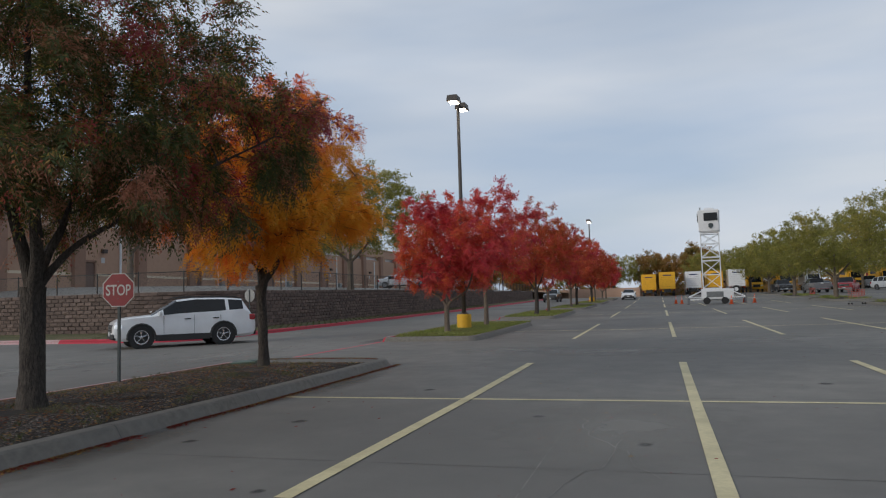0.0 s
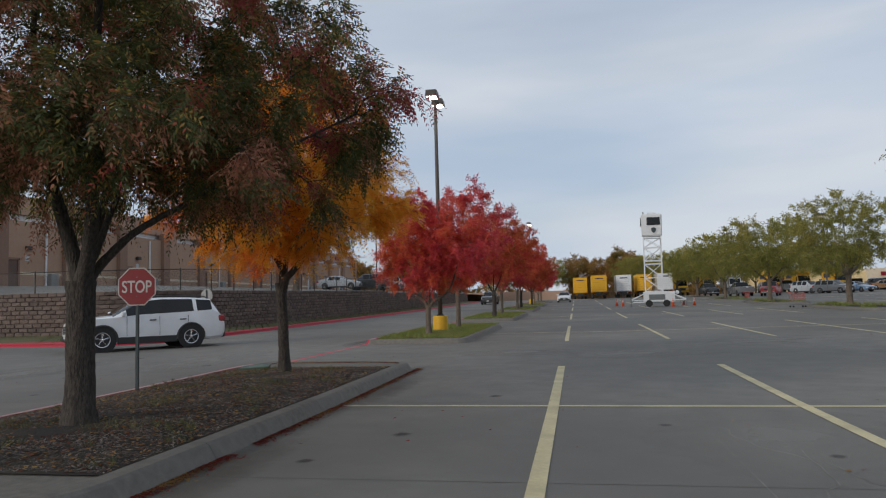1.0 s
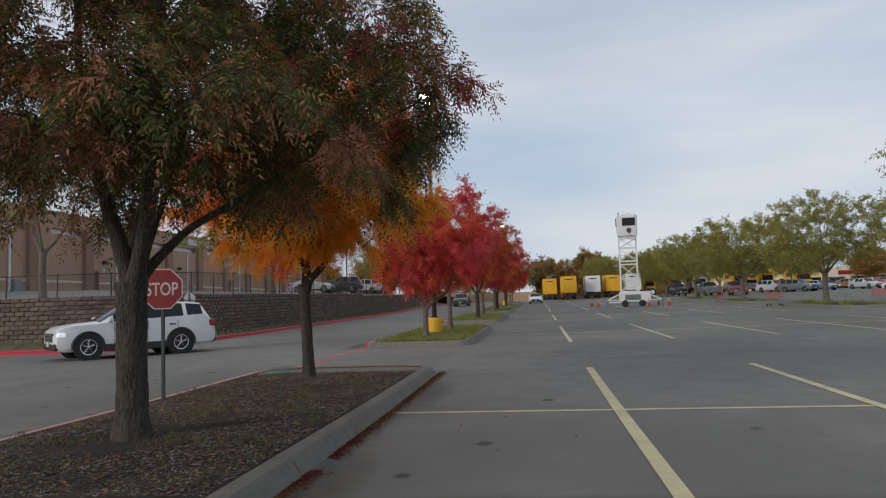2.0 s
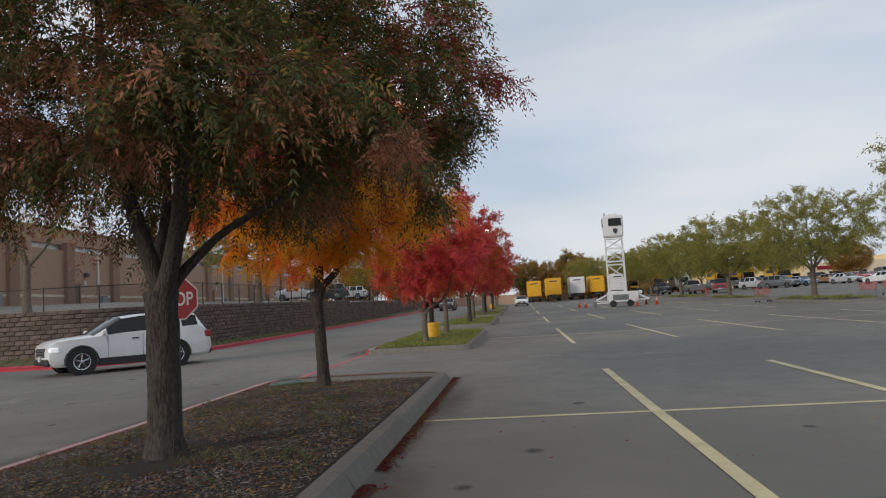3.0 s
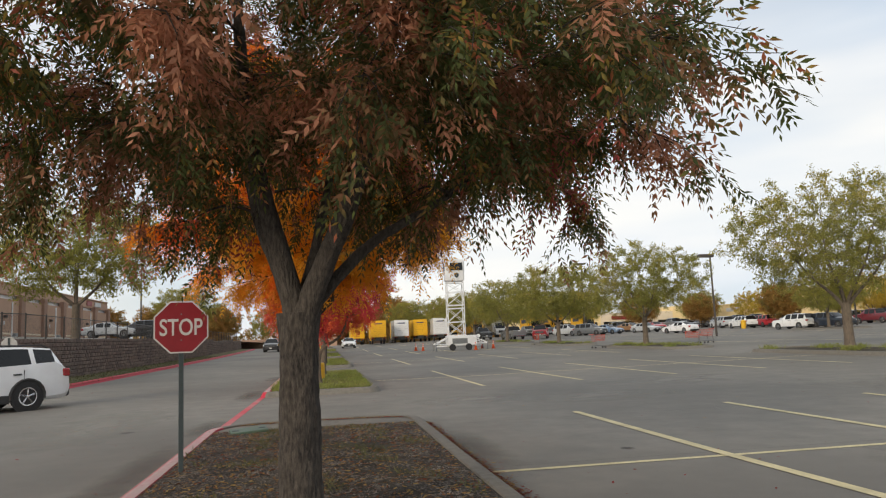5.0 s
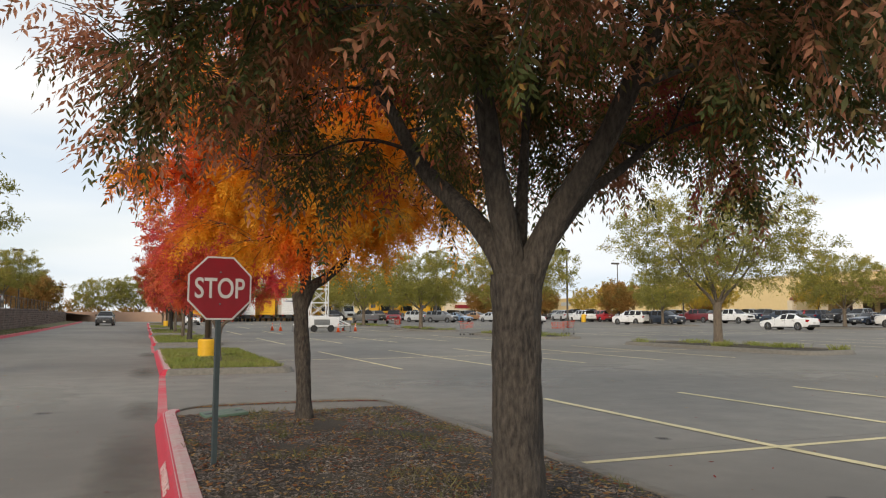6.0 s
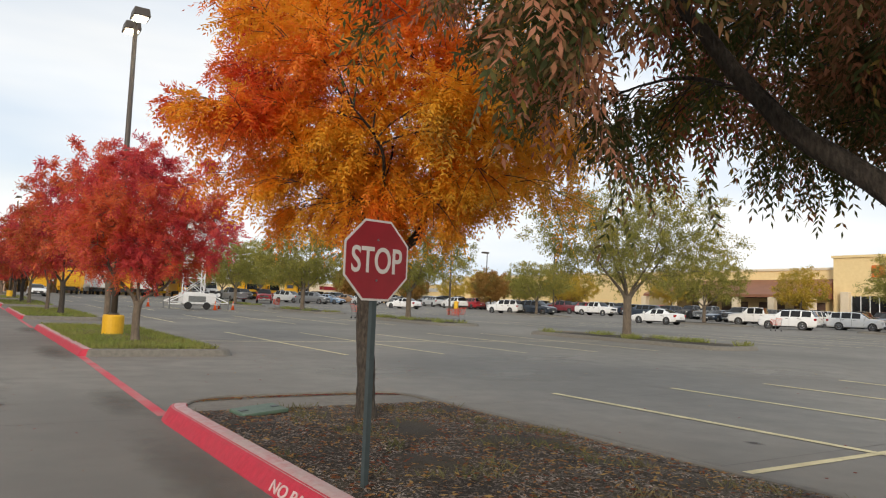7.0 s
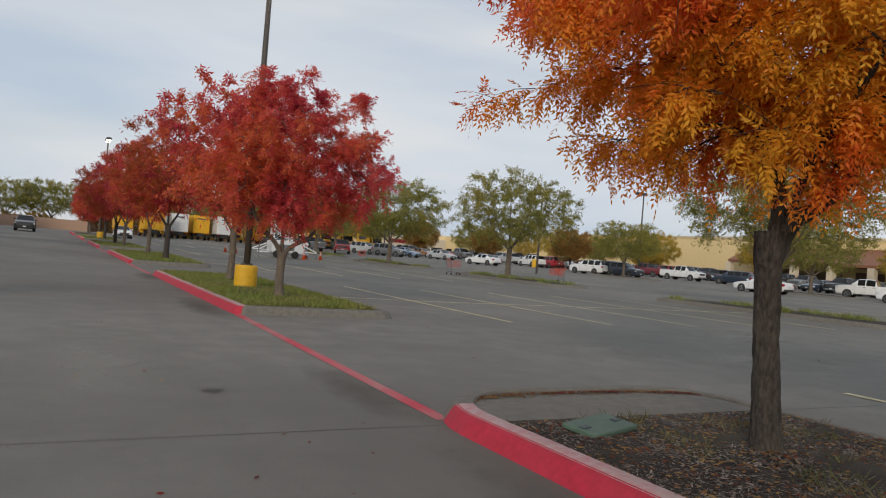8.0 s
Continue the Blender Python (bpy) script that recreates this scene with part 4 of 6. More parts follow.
def plate(outer, y0, y1, scale=1.0):
    bm = bmesh.new()
    a = [bm.verts.new((x * scale, y0, z * scale)) for x, _, z in outer]
    b = [bm.verts.new((x * scale, y1, z * scale)) for x, _, z in outer]
    n = len(a)
    bm.faces.new(a)
    bm.faces.new(list(reversed(b)))
    for i in range(n):
        bm.faces.new((a[i], b[i], b[(i + 1) % n], a[(i + 1) % n]))
    bmesh.ops.recalc_face_normals(bm, faces=bm.faces)
    return bm


def writing(name, body, width, height, material, parent, m, label=""):
    """Letters as a thin mesh, stretched to a width and height, on the local xz plane facing -y."""
    cu = bpy.data.curves.new(name, "FONT")
    cu.body, cu.align_x, cu.align_y, cu.extrude, cu.offset = body, "CENTER", "CENTER", 0.004, 0.012
    tmp = new(name, cu)
    me = bpy.data.meshes.new_from_object(tmp.evaluated_get(bpy.context.evaluated_depsgraph_get()))
    bpy.data.objects.remove(tmp)
    co = np.array([v.co for v in me.vertices])
    lo, hi = co.min(0), co.max(0)
    for v in me.vertices:
        v.co = Vector(((v.co.x - (lo[0] + hi[0]) / 2) * width / (hi[0] - lo[0]), -v.co.z, (v.co.y - (lo[1] + hi[1]) / 2) * height / (hi[1] - lo[1])))
    me.materials.clear()
    me.materials.append(material)
    ob = new(name, me)
    ob.parent = parent
    ob.matrix_local = m
    if label:
        ob["label"] = label
    return ob


def stop_sign(at, yaw, post_h, label):
    base = new("stop_sign")
    base.matrix_world = pose(*at, 0, 0, yaw)
    bm = bmesh.new()
    prof = [(-0.028, 0.030), (-0.020, 0.030), (-0.015, 0.010), (0.015, 0.010), (0.020, 0.030), (0.028, 0.030), (0.021, 0.0), (-0.021, 0.0)]
    lo = [bm.verts.new((x, y, -0.2)) for x, y in prof]
    hi = [bm.verts.new((x, y, post_h)) for x, y in prof]
    bm.faces.new(lo)
    bm.faces.new(list(reversed(hi)))
    for q in range(8):
        bm.faces.new((lo[q], hi[q], hi[(q + 1) % 8], lo[(q + 1) % 8]))
    bmesh.ops.recalc_face_normals(bm, faces=bm.faces[:])
    part("post", bm, M_DKSTEEL, base, "dark green steel channel post")
    zc = post_h - 0.28
    face = octagon(0.3247, 0)
    bm = plate(face, -0.006, -0.003)
    sheet = part("sign_plate", bm, M_SIGNWHITE, base, "white bordered octagonal plate")
    sheet.location.z = zc
    bm = plate(face, -0.003, -0.001, 0.995)
    back_ = part("sign_back", bm, M_STEEL, base, "bare metal back")
    back_.location.z = zc
    bm = plate(face, -0.009, -0.0062, 0.945)
    red = part("sign_face", bm, M_SIGNRED, base, "dark red reflective face")
    red.location.z = zc
    for dz in (0.15, -0.15):
        bm = bmesh.new()
        lathe(bm, [(0.009, -0.004), (0.009, 0.004), (0.004, 0.006)], 8, pose(0, -0.011, zc + dz, 90, 0, 0))
        part("bolt", bm, M_STEEL, base)
    writing("lettering", "STOP", 0.47, 0.195, M_SIGNWHITE, base, pose(0, -0.0095, zc), "white capital letters reading STOP")
    return tagged(base, label, "road sign", "stop signs")


stop_sign((-6.52, 0.385, 0.19), 10, 1.91, "red octagonal stop sign on a dark post in the mulch")
stop_sign((-16.35, 21.0, rise(-16, 21) + 0.2), 172, 1.95, "stop sign seen from its bare metal back, by the wall")


def lamp_post(at):
    base = new("lamp_post")
    base.matrix_world = pose(*at)
    bm = bmesh.new()
    lathe(bm, [(0.30, -0.3), (0.305, 0.50), (0.295, 0.55), (0.27, 0.57)], 24)
    part("footing", bm, M_YELLOW, base, "yellow painted concrete footing", smooth=False)
    bm = bmesh.new()
    lathe(bm, [(0.17, 0.57), (0.17, 0.60), (0.10, 0.61)], 12)
    part("base_plate", bm, M_BRONZE, base)
    for a in range(4):
        bm = bmesh.new()
        lathe(bm, [(0.02, 0.60), (0.02, 0.64)], 6, pose(0.14 * math.cos(a * math.pi / 2 + 0.78), 0.14 * math.sin(a * math.pi / 2 + 0.78), 0))
        part("bolt", bm, M_STEEL, base)
    bm = bmesh.new()
    tube(bm, [(0, 0, 0.58), (0.01, 0, 5.0), (0, 0, 9.72)], [0.095, 0.085, 0.065], 12)
    part("pole", bm, M_BRONZE, base, smooth=True)
    for s in (-1, 1):
        bm = bmesh.new()
        box(bm, -0.03, 0.03, min(0.05 * s, 0.38 * s), max(0.05 * s, 0.38 * s), 9.56, 9.63, 0.008)
        part("arm", bm, M_BRONZE, base)
        bm = bmesh.new()
        y0, y1 = sorted((0.36 * s, 0.98 * s))
        r = bmesh.ops.create_cube(bm, size=1)
        for v in r["verts"]:
            k = 0.86 if v.co.z > 0 else 1.0
            v.co = Vector((v.co.x * 0.5 * k, (y0 + y1) / 2 + v.co.y * (y1 - y0) * k, 9.64 + v.co.z * 0.26))
        bmesh.ops.bevel(bm, geom=bm.edges[:], offset=0.015, segments=1, affect="EDGES")
        head = part("lamp_head", bm, M_BRONZE, base, "bronze shoebox lamp head")
        bm = bmesh.new()
        box(bm, -0.19, 0.19, y0 + 0.08, y1 - 0.08, 9.47, 9.505, 0.01)
        part("lens", bm, M_LAMP, head, "lit warm white lens")
    return tagged(base, "tall bronze parking lot lamp, lit, on yellow footing", "lamp post", "lamp posts")


lamp_a = lamp_post((-5.15, 19.4, rise(-5, 19.35) + 0.2))
copy_thing(lamp_a, pose(-4.9, 4 * PITCH, rise(-4.9, 4 * PITCH) + 0.2))

base = new("utility_lid")
base.matrix_world = pose(-6.10, 3.84, 0.232, 5, -3, 14)
bm = bmesh.new()
box(bm, -0.29, 0.29, -0.17, 0.17, -0.02, 0.025, 0.010)
part("cover", bm, M_LIDGREEN, base)
for sx in (-0.21, 0.21):
    bm = bmesh.new()
    box(bm, sx - 0.05, sx + 0.05, -0.03, 0.03, 0.024, 0.032, 0.004)
    part("finger_hold", bm, M_DKSTEEL, base)
tagged(base, "faded green plastic utility box lid in the mulch", "utility box")

# hydrant
base = new("fire_hydrant")
base.matrix_world = pose(-17.2, 20.25, rise(-17.2, 20.25) + 0.16, 0, 0, 20)
bm = bmesh.new()
lathe(bm, [(0.15, -0.1), (0.15, 0.03), (0.10, 0.05), (0.095, 0.36), (0.13, 0.38), (0.13, 0.42), (0.11, 0.44), (0.115, 0.52)], 16)
part("barrel", bm, M_HYD, base, smooth=False)
bm = bmesh.new()
lathe(bm, [(0.135, 0.52), (0.135, 0.56), (0.115, 0.60), (0.085, 0.68), (0.04, 0.72), (0.028, 0.725), (0.028, 0.78)], 16)
part("bonnet", bm, M_HYD, base)
for a, r, l in ((0, 0.06, 0.19), (90, 0.075, 0.20), (180, 0.06, 0.19)):
    bm = bmesh.new()
    lathe(bm, [(r, 0.05), (r, l - 0.04), (r * 1.2, l - 0.04), (r * 1.2, l), (r * 0.4, l + 0.02)], 12, pose(0, 0, 0.47, 0, 0, a - 90) @ pose(0, 0, 0, 90, 0, 0))
    part("outlet", bm, M_HYD, base)
tagged(base, "weathered silver fire hydrant on the grass by the wall", "fire hydrant")


def cone(at):
    base = new("traffic_cone")
    base.matrix_world = pose(*at)
    bm = bmesh.new()
    box(bm, -0.19, 0.19, -0.19, 0.19, 0, 0.035, 0.012)
    part("foot", bm, M_CONE, base)
    bm = bmesh.new()
    lathe(bm, [(0.14, 0.03), (0.075, 0.42), (0.03, 0.72), (0.022, 0.73)], 14)
    part("body", bm, M_CONE, base, smooth=True)
    for z0, z1 in ((0.40, 0.50), (0.56, 0.62)):
        bm = bmesh.new()
        f = lambda z: 0.14 - (z - 0.03) * 0.159 + 0.003
        lathe(bm, [(f(z0), z0), (f(z1), z1)], 14)
        part("collar", bm, M_SIGNWHITE, base, "white reflective collar")
    return tagged(base, "orange traffic cone with white collars on the paving", "traffic cone", "traffic cones")


c0 = cone((8.7, 56.6, rise(8.7, 56.6)))
for x, y in ((10.75, 58.4), (10.1, 60.2), (4.85, 63.5), (4.35, 65.2)):
    copy_thing(c0, pose(x, y, rise(x, y)))


def cart(at, yaw):
    base = new("shopping_cart")
    base.matrix_world = pose(*at, 0, 0, yaw)
    bm = bmesh.new()
    for i in range(9):
        s = i / 8
        x = -0.42 + 0.84 * s
        z0 = 0.50 + 0.06 * s
        w = 0.27 - 0.04 * s
        tube(bm, [(x, -w, 0.98), (x, -w * 0.85, z0), (x, w * 0.85, z0), (x, w, 0.98)], 0.007, 4, False)
    for z in (0.62, 0.74, 0.86, 0.98):
        k = 0.85 + 0.15 * (z - 0.5) / 0.48
        tube(bm, [(-0.44, -0.27 * k, z), (0.44, -0.23 * k, z), (0.44, 0.23 * k, z), (-0.44, 0.27 * k, z), (-0.44, -0.27 * k, z)], 0.008, 4, False)
    for y in (-0.16, -0.08, 0, 0.08, 0.16):
        tube(bm, [(-0.44, y, 0.50), (0.42, y, 0.56), (0.44, y, 0.98)], 0.006, 4, False)
    part("basket", bm, M_CARTRED, base, "faded red basket")["kind"] = "stuff"
    for s in (-1, 1):
        bm = bmesh.new()
        tube(bm, [(-0.56, 0.24 * s, 1.02), (-0.40, 0.24 * s, 0.52), (-0.44, 0.24 * s, 0.20), (0.46, 0.19 * s, 0.17)], 0.016, 6)
        part("side_frame", bm, M_STEEL, base)
    bm = bmesh.new()
    tube(bm, [(-0.56, -0.27, 1.02), (-0.56, 0.27, 1.02)], 0.02, 8)
    part("handle", bm, M_CARTRED, base)
    for x, y in ((-0.42, -0.24), (-0.42, 0.24), (0.42, -0.19), (0.42, 0.19)):
        bm = bmesh.new()
        lathe(bm, [(0.03, -0.018), (0.065, -0.014), (0.065, 0.014), (0.03, 0.018)], 10, pose(x, y, 0.065, 90, 0, 0))
        part("caster", bm, M_BLACK, base)
    return tagged(base, "abandoned shopping cart with a faded red basket", "shopping cart", "shopping carts")


k0 = cart((15.3, 43.6, rise(15.3, 43.6)), 10)
for x, y, a in ((19.6, 37.6, 160), (16.0, 62.0, 80), (22.6, 41.2, 200), (46.5, 30.5, 60)):
    copy_thing(k0, pose(x, y, rise(x, y), 0, 0, a))


# mobile watch tower on a trailer
M_GLASS = mat("dark_tinted_glass", (0.008, 0.009, 0.010), (0.012, 0.013, 0.014), 0.09, 2, 0.0, spec=0.35)
M_GRILLE = mat("grey_panel", (0.28, 0.30, 0.30), (0.2, 0.22, 0.22), 0.6, 10, 0.1)
base = new("watch_tower")
base.matrix_world = pose(7.35, 58.6, rise(7.3, 58.6), 0, 0, -4)
bm = bmesh.new()
box(bm, -0.95, 1.75, -1.0, 1.0, 0.42, 1.35, 0.03)
body_ = part("trailer_body", bm, M_WHITE, base)
bm = bmesh.new()
box(bm, -0.5, 0.9, -1.012, -1.0, 0.6, 1.1, 0.004)
part("louvre_panel", bm, M_GRILLE, body_, "grey louvred panel")
for i in range(6):
    bm = bmesh.new()
    box(bm, -0.48, 0.88, -1.024, -1.011, 0.64 + i * 0.075, 0.68 + i * 0.075, 0.003)
    part("louvre", bm, M_STEEL, body_)
bm = bmesh.new()
box(bm, -1.9, 2.3, -0.08, 0.08, 0.35, 0.47, 0.01)
part("drawbar", bm, M_WHITE, base)
for sx in (-1, 1):
    for sy in (-1, 1):
        bm = bmesh.new()
        tube(bm, [(sx * 1.0 + 0.3, sy * 0.9, 1.25), (sx * 2.35 + 0.3, sy * 1.5, 0.62)], 0.055, 6)
        tube(bm, [(sx * 1.0 + 0.3, sy * 0.9, 0.55), (sx * 2.35 + 0.3, sy * 1.5, 0.60)], 0.045, 6)
        leg = part("outrigger", bm, M_WHITE, base)
        bm = bmesh.new()
        tube(bm, [(sx * 2.35 + 0.3, sy * 1.5, 0.0), (sx * 2.35 + 0.3, sy * 1.5, 0.95)], 0.045, 8)
        box(bm, sx * 2.35 + 0.18, sx * 2.35 + 0.42, sy * 1.5 - 0.12, sy * 1.5 + 0.12, 0, 0.04, 0.01)
        part("jack", bm, M_STEEL, leg)
MX0, MX1, MY0, MY1 = -0.76, 0.76, -0.70, 0.70
for x in (MX0, MX1):
    for y in (MY0, MY1):
        bm = bmesh.new()
        box(bm, x - 0.04, x + 0.04, y - 0.04, y + 0.04, 1.3, 6.3, 0.01)
        part("mast_post", bm, M_WHITE, base)
for z in (1.4, 2.6, 3.85, 4.15, 5.35, 6.25):
    bm = bmesh.new()
    for y in (MY0, MY1):
        box(bm, MX0, MX1, y - 0.03, y + 0.03, z - 0.03, z + 0.03)
    for x in (MX0, MX1):
        box(bm, x - 0.03, x + 0.03, MY0, MY1, z - 0.03, z + 0.03)
    part("mast_ring", bm, M_WHITE, base)
for z0, z1 in ((1.4, 2.6), (2.6, 3.85), (4.15, 5.35), (5.35, 6.25)):
    for y in (MY0, MY1):
        bm = bmesh.new()
        tube(bm, [(MX0, y, z0), (MX1, y, z1)], 0.024, 5)
        tube(bm, [(MX1, y, z0), (MX0, y, z1)], 0.024, 5)
        part("cross_brace", bm, M_WHITE, base)
    for x in (MX0, MX1):
        bm = bmesh.new()
        tube(bm, [(x, MY0, z0), (x, MY1, z1)], 0.024, 5)
        part("cross_brace", bm, M_WHITE, base)
bm = bmesh.new()
rr_ = bmesh.ops.create_cube(bm, size=1)
for v in rr_["verts"]:
    k = 1.0 if v.co.z > 0 else 0.94
    v.co = Vector((v.co.x * 1.85 * k, v.co.y * 1.7 * k, 7.35 + v.co.z * 2.0))
bmesh.ops.bevel(bm, geom=bm.edges[:], offset=0.10, segments=2, affect="EDGES")
cab = part("cabin", bm, M_WHITE, base, "white enclosed lookout cabin")
bm = bmesh.new()
box(bm, -0.42, 0.72, -0.90, -0.84, 7.35, 8.05, 0.02)
part("cabin_window", bm, M_GLASS, cab, "dark tinted window")
bm = bmesh.new()
box(bm, -0.98, -0.90, -0.45, 0.5, 7.35, 8.05, 0.02)
part("cabin_window", bm, M_GLASS, cab, "dark tinted window")
bm = plate([(-0.19, 0, 0.2), (0, 0, 0.25), (0.19, 0, 0.2), (0.2, 0, -0.05), (0.0, 0, -0.27), (-0.2, 0, -0.05)], -0.895, -0.86)
b_ = part("emblem", bm, M_DKSTEEL, cab, "small dark shield-shaped emblem")
b_.location = (0.15, 0, 6.88)
bm = bmesh.new()
box(bm, -0.35, 0.45, -0.35, 0.35, 8.34, 8.55, 0.05)
part("roof_unit", bm, M_WHITE, cab)
bm = bmesh.new()
tube(bm, [(-0.7, -0.3, 8.3), (-0.7, -0.3, 8.62)], 0.06, 8)
part("camera_dome", bm, M_GRILLE, cab)
for x in (-0.5, 1.0):
    bm = bmesh.new()
    lathe(bm, [(0.18, -0.11), (0.29, -0.10), (0.31, -0.05), (0.31, 0.05), (0.29, 0.10), (0.18, 0.11)], 18, pose(x, -0.93, 0.31, 90, 0, 0))
    part("wheel", bm, M_BLACK, base)
bm = bmesh.new()
lathe(bm, [(0.18, -0.11), (0.34, -0.10), (0.36, -0.05), (0.36, 0.05), (0.34, 0.10), (0.18, 0.11)], 18, pose(1.95, -0.6, 1.25, 90, 0, 0))
sp = part("spare_wheel", bm, M_BLACK, base)
bm = bmesh.new()
lathe(bm, [(0.05, -0.12), (0.17, -0.115), (0.17, 0.115), (0.05, 0.12)], 14, pose(1.95, -0.6, 1.25, 90, 0, 0))
part("rim", bm, M_WHITE, sp)
bm = bmesh.new()
tube(bm, [(1.6, -0.6, 0.9), (1.95, -0.55, 1.25)], 0.04, 6)
part("spare_bracket", bm, M_WHITE, base)
tagged(base, "white mobile watch tower on a trailer, raised", "watch tower")


# yellow bin out on the lot
base = new("litter_bin")
base.matrix_world = pose(53.3, 86.3, rise(53.3, 86.3))
bm = bmesh.new()
lathe(bm, [(0.30, 0.0), (0.33, 0.05), (0.34, 0.9), (0.36, 0.95), (0.33, 1.0)], 18)
part("drum", bm, M_YELLOW, base)
bm = bmesh.new()
lathe(bm, [(0.36, 0.97), (0.34, 1.08), (0.18, 1.2), (0.1, 1.22)], 18)
part("lid", bm, M_YELLOW, base)
tagged(base, "round yellow litter bin standing on the lot", "litter bin")


# ---------- vehicles ----------
def paint(name, c):
    return mat(name, c, [v * 0.93 for v in c], 0.28, 3, 0.0, big=0.12, coat=0.6, metal=0.0)


P_WHITE, P_SILVER, P_GREY, P_BLACK, P_NAVY = (paint("car_white", (0.74, 0.75, 0.76)), paint("car_silver", (0.42, 0.44, 0.46)), paint("car_grey", (0.14, 0.15, 0.16)),
                                             paint("car_black", (0.016, 0.017, 0.02)), paint("car_navy", (0.022, 0.035, 0.06)))
P_RED, P_MAROON, P_BLUE, P_TAN = paint("car_red", (0.42, 0.02, 0.03)), paint("car_maroon", (0.16, 0.02, 0.03)), paint("car_blue", (0.16, 0.24, 0.36)), paint("car_bronze", (0.25, 0.14, 0.07))
P_YELLOW = mat("truck_yellow", (0.78, 0.42, 0.015), (0.70, 0.37, 0.012), 0.45, 5, 0.02, big=0.15)
M_CLAD = mat("black_plastic_trim", (0.022, 0.022, 0.023), (0.03, 0.03, 0.03), 0.6, 14, 0.05)
M_CHROME = mat("bright_alloy", (0.62, 0.63, 0.64), (0.5, 0.5, 0.52), 0.25, 10, 0.0, metal=1.0)
M_HEAD = mat("headlamp_glass", (0.70, 0.72, 0.74), (0.5, 0.52, 0.55), 0.08, 16, 0.0, coat=0.5)
M_HEADLIT = glow("lit_headlamp", (0.9, 0.92, 0.95), 0.35)
M_TAIL = mat("tail_lamp_red", (0.35, 0.008, 0.012), (0.25, 0.006, 0.01), 0.15, 12, 0.0, coat=0.5)
M_PLATE = mat("number_plate", (0.62, 0.63, 0.62), (0.5, 0.5, 0.5), 0.5, 8, 0.0)

# stations: share of the length, bottom, shoulder and top height, width share at shoulder and at the top, what glass the next stretch holds
SHAPES = {
    "suv": (5.0, 1.98, [(0.0, .42, .78, .80, .80, .70, ""), (.02, .30, .95, .97, .92, .80, ""), (.09, .26, 1.06, 1.09, .985, .84, ""), (.25, .26, 1.10, 1.18, 1.0, .82, "w"),
                        (.40, .26, 1.14, 1.70, 1.0, .70, "s"), (.545, .26, 1.15, 1.75, 1.0, .71, ""), (.565, .26, 1.15, 1.755, 1.0, .71, "s"), (.725, .26, 1.16, 1.75, 1.0, .71, ""),
                        (.75, .26, 1.16, 1.745, 1.0, .71, "s"), (.90, .27, 1.17, 1.70, .99, .69, "b"), (.965, .30, 1.12, 1.20, .96, .82, ""), (.99, .34, .98, 1.04, .93, .8, ""), (1.0, .42, .8, .82, .86, .74, "")], 0.195, 0.765, 0.375),
    "road_suv": (5.04, 2.0, [(0.0, .44, .74, .76, .74, .64, ""), (.012, .32, .92, .94, .86, .74, ""), (.05, .27, 1.02, 1.05, .94, .80, ""), (.12, .26, 1.07, 1.11, .985, .83, ""), (.255, .26, 1.11, 1.17, 1.0, .82, "w"), (.335, .26, 1.155, 1.41, 1.0, .76, "v"),
                        (.43, .26, 1.20, 1.69, 1.0, .69, "s"), (.555, .26, 1.225, 1.755, 1.0, .70, "s"), (.575, .26, 1.225, 1.76, 1.0, .70, "s"), (.74, .26, 1.26, 1.75, 1.0, .70, "s"),
                        (.775, .26, 1.27, 1.745, 1.0, .70, ""), (.80, .26, 1.28, 1.74, 1.0, .70, "s"), (.905, .27, 1.31, 1.70, .985, .68, "b"), (.958, .30, 1.17, 1.26, .965, .80, ""), (.985, .34, 1.0, 1.06, .93, .8, ""), (1.0, .44, .8, .82, .86, .74, "")], 0.185, 0.755, 0.395),
    "sedan": (4.85, 1.84, [(0.0, .38, .62, .64, .78, .70, ""), (.02, .26, .72, .75, .92, .78, ""), (.10, .22, .82, .86, .98, .82, ""), (.29, .22, .90, .97, 1.0, .80, "w"),
                          (.45, .22, .94, 1.40, 1.0, .66, "s"), (.56, .22, .95, 1.44, 1.0, .66, ""), (.58, .22, .95, 1.44, 1.0, .66, "s"), (.72, .22, .97, 1.39, 1.0, .65, "b"),
                          (.87, .24, .99, 1.07, .98, .80, ""), (.965, .28, .97, 1.02, .95, .80, ""), (.99, .32, .82, .86, .90, .78, ""), (1.0, .40, .66, .68, .82, .72, "")], 0.195, 0.80, 0.335),
    "pickup": (5.8, 2.02, [(0.0, .50, 1.02, 1.04, .86, .76, ""), (.015, .40, 1.10, 1.13, .95, .82, ""), (.08, .36, 1.15, 1.20, 1.0, .85, ""), (.24, .36, 1.20, 1.28, 1.0, .83, "w"),
                          (.34, .36, 1.24, 1.86, 1.0, .70, "s"), (.45, .36, 1.25, 1.90, 1.0, .71, ""), (.465, .36, 1.25, 1.90, 1.0, .71, "s"), (.60, .36, 1.25, 1.87, 1.0, .71, "b"),
                          (.635, .38, 1.25, 1.28, 1.0, .86, ""), (.98, .40, 1.25, 1.28, 1.0, .86, ""), (1.0, .48, 1.22, 1.24, .97, .84, "")], 0.19, 0.79, 0.40),
}


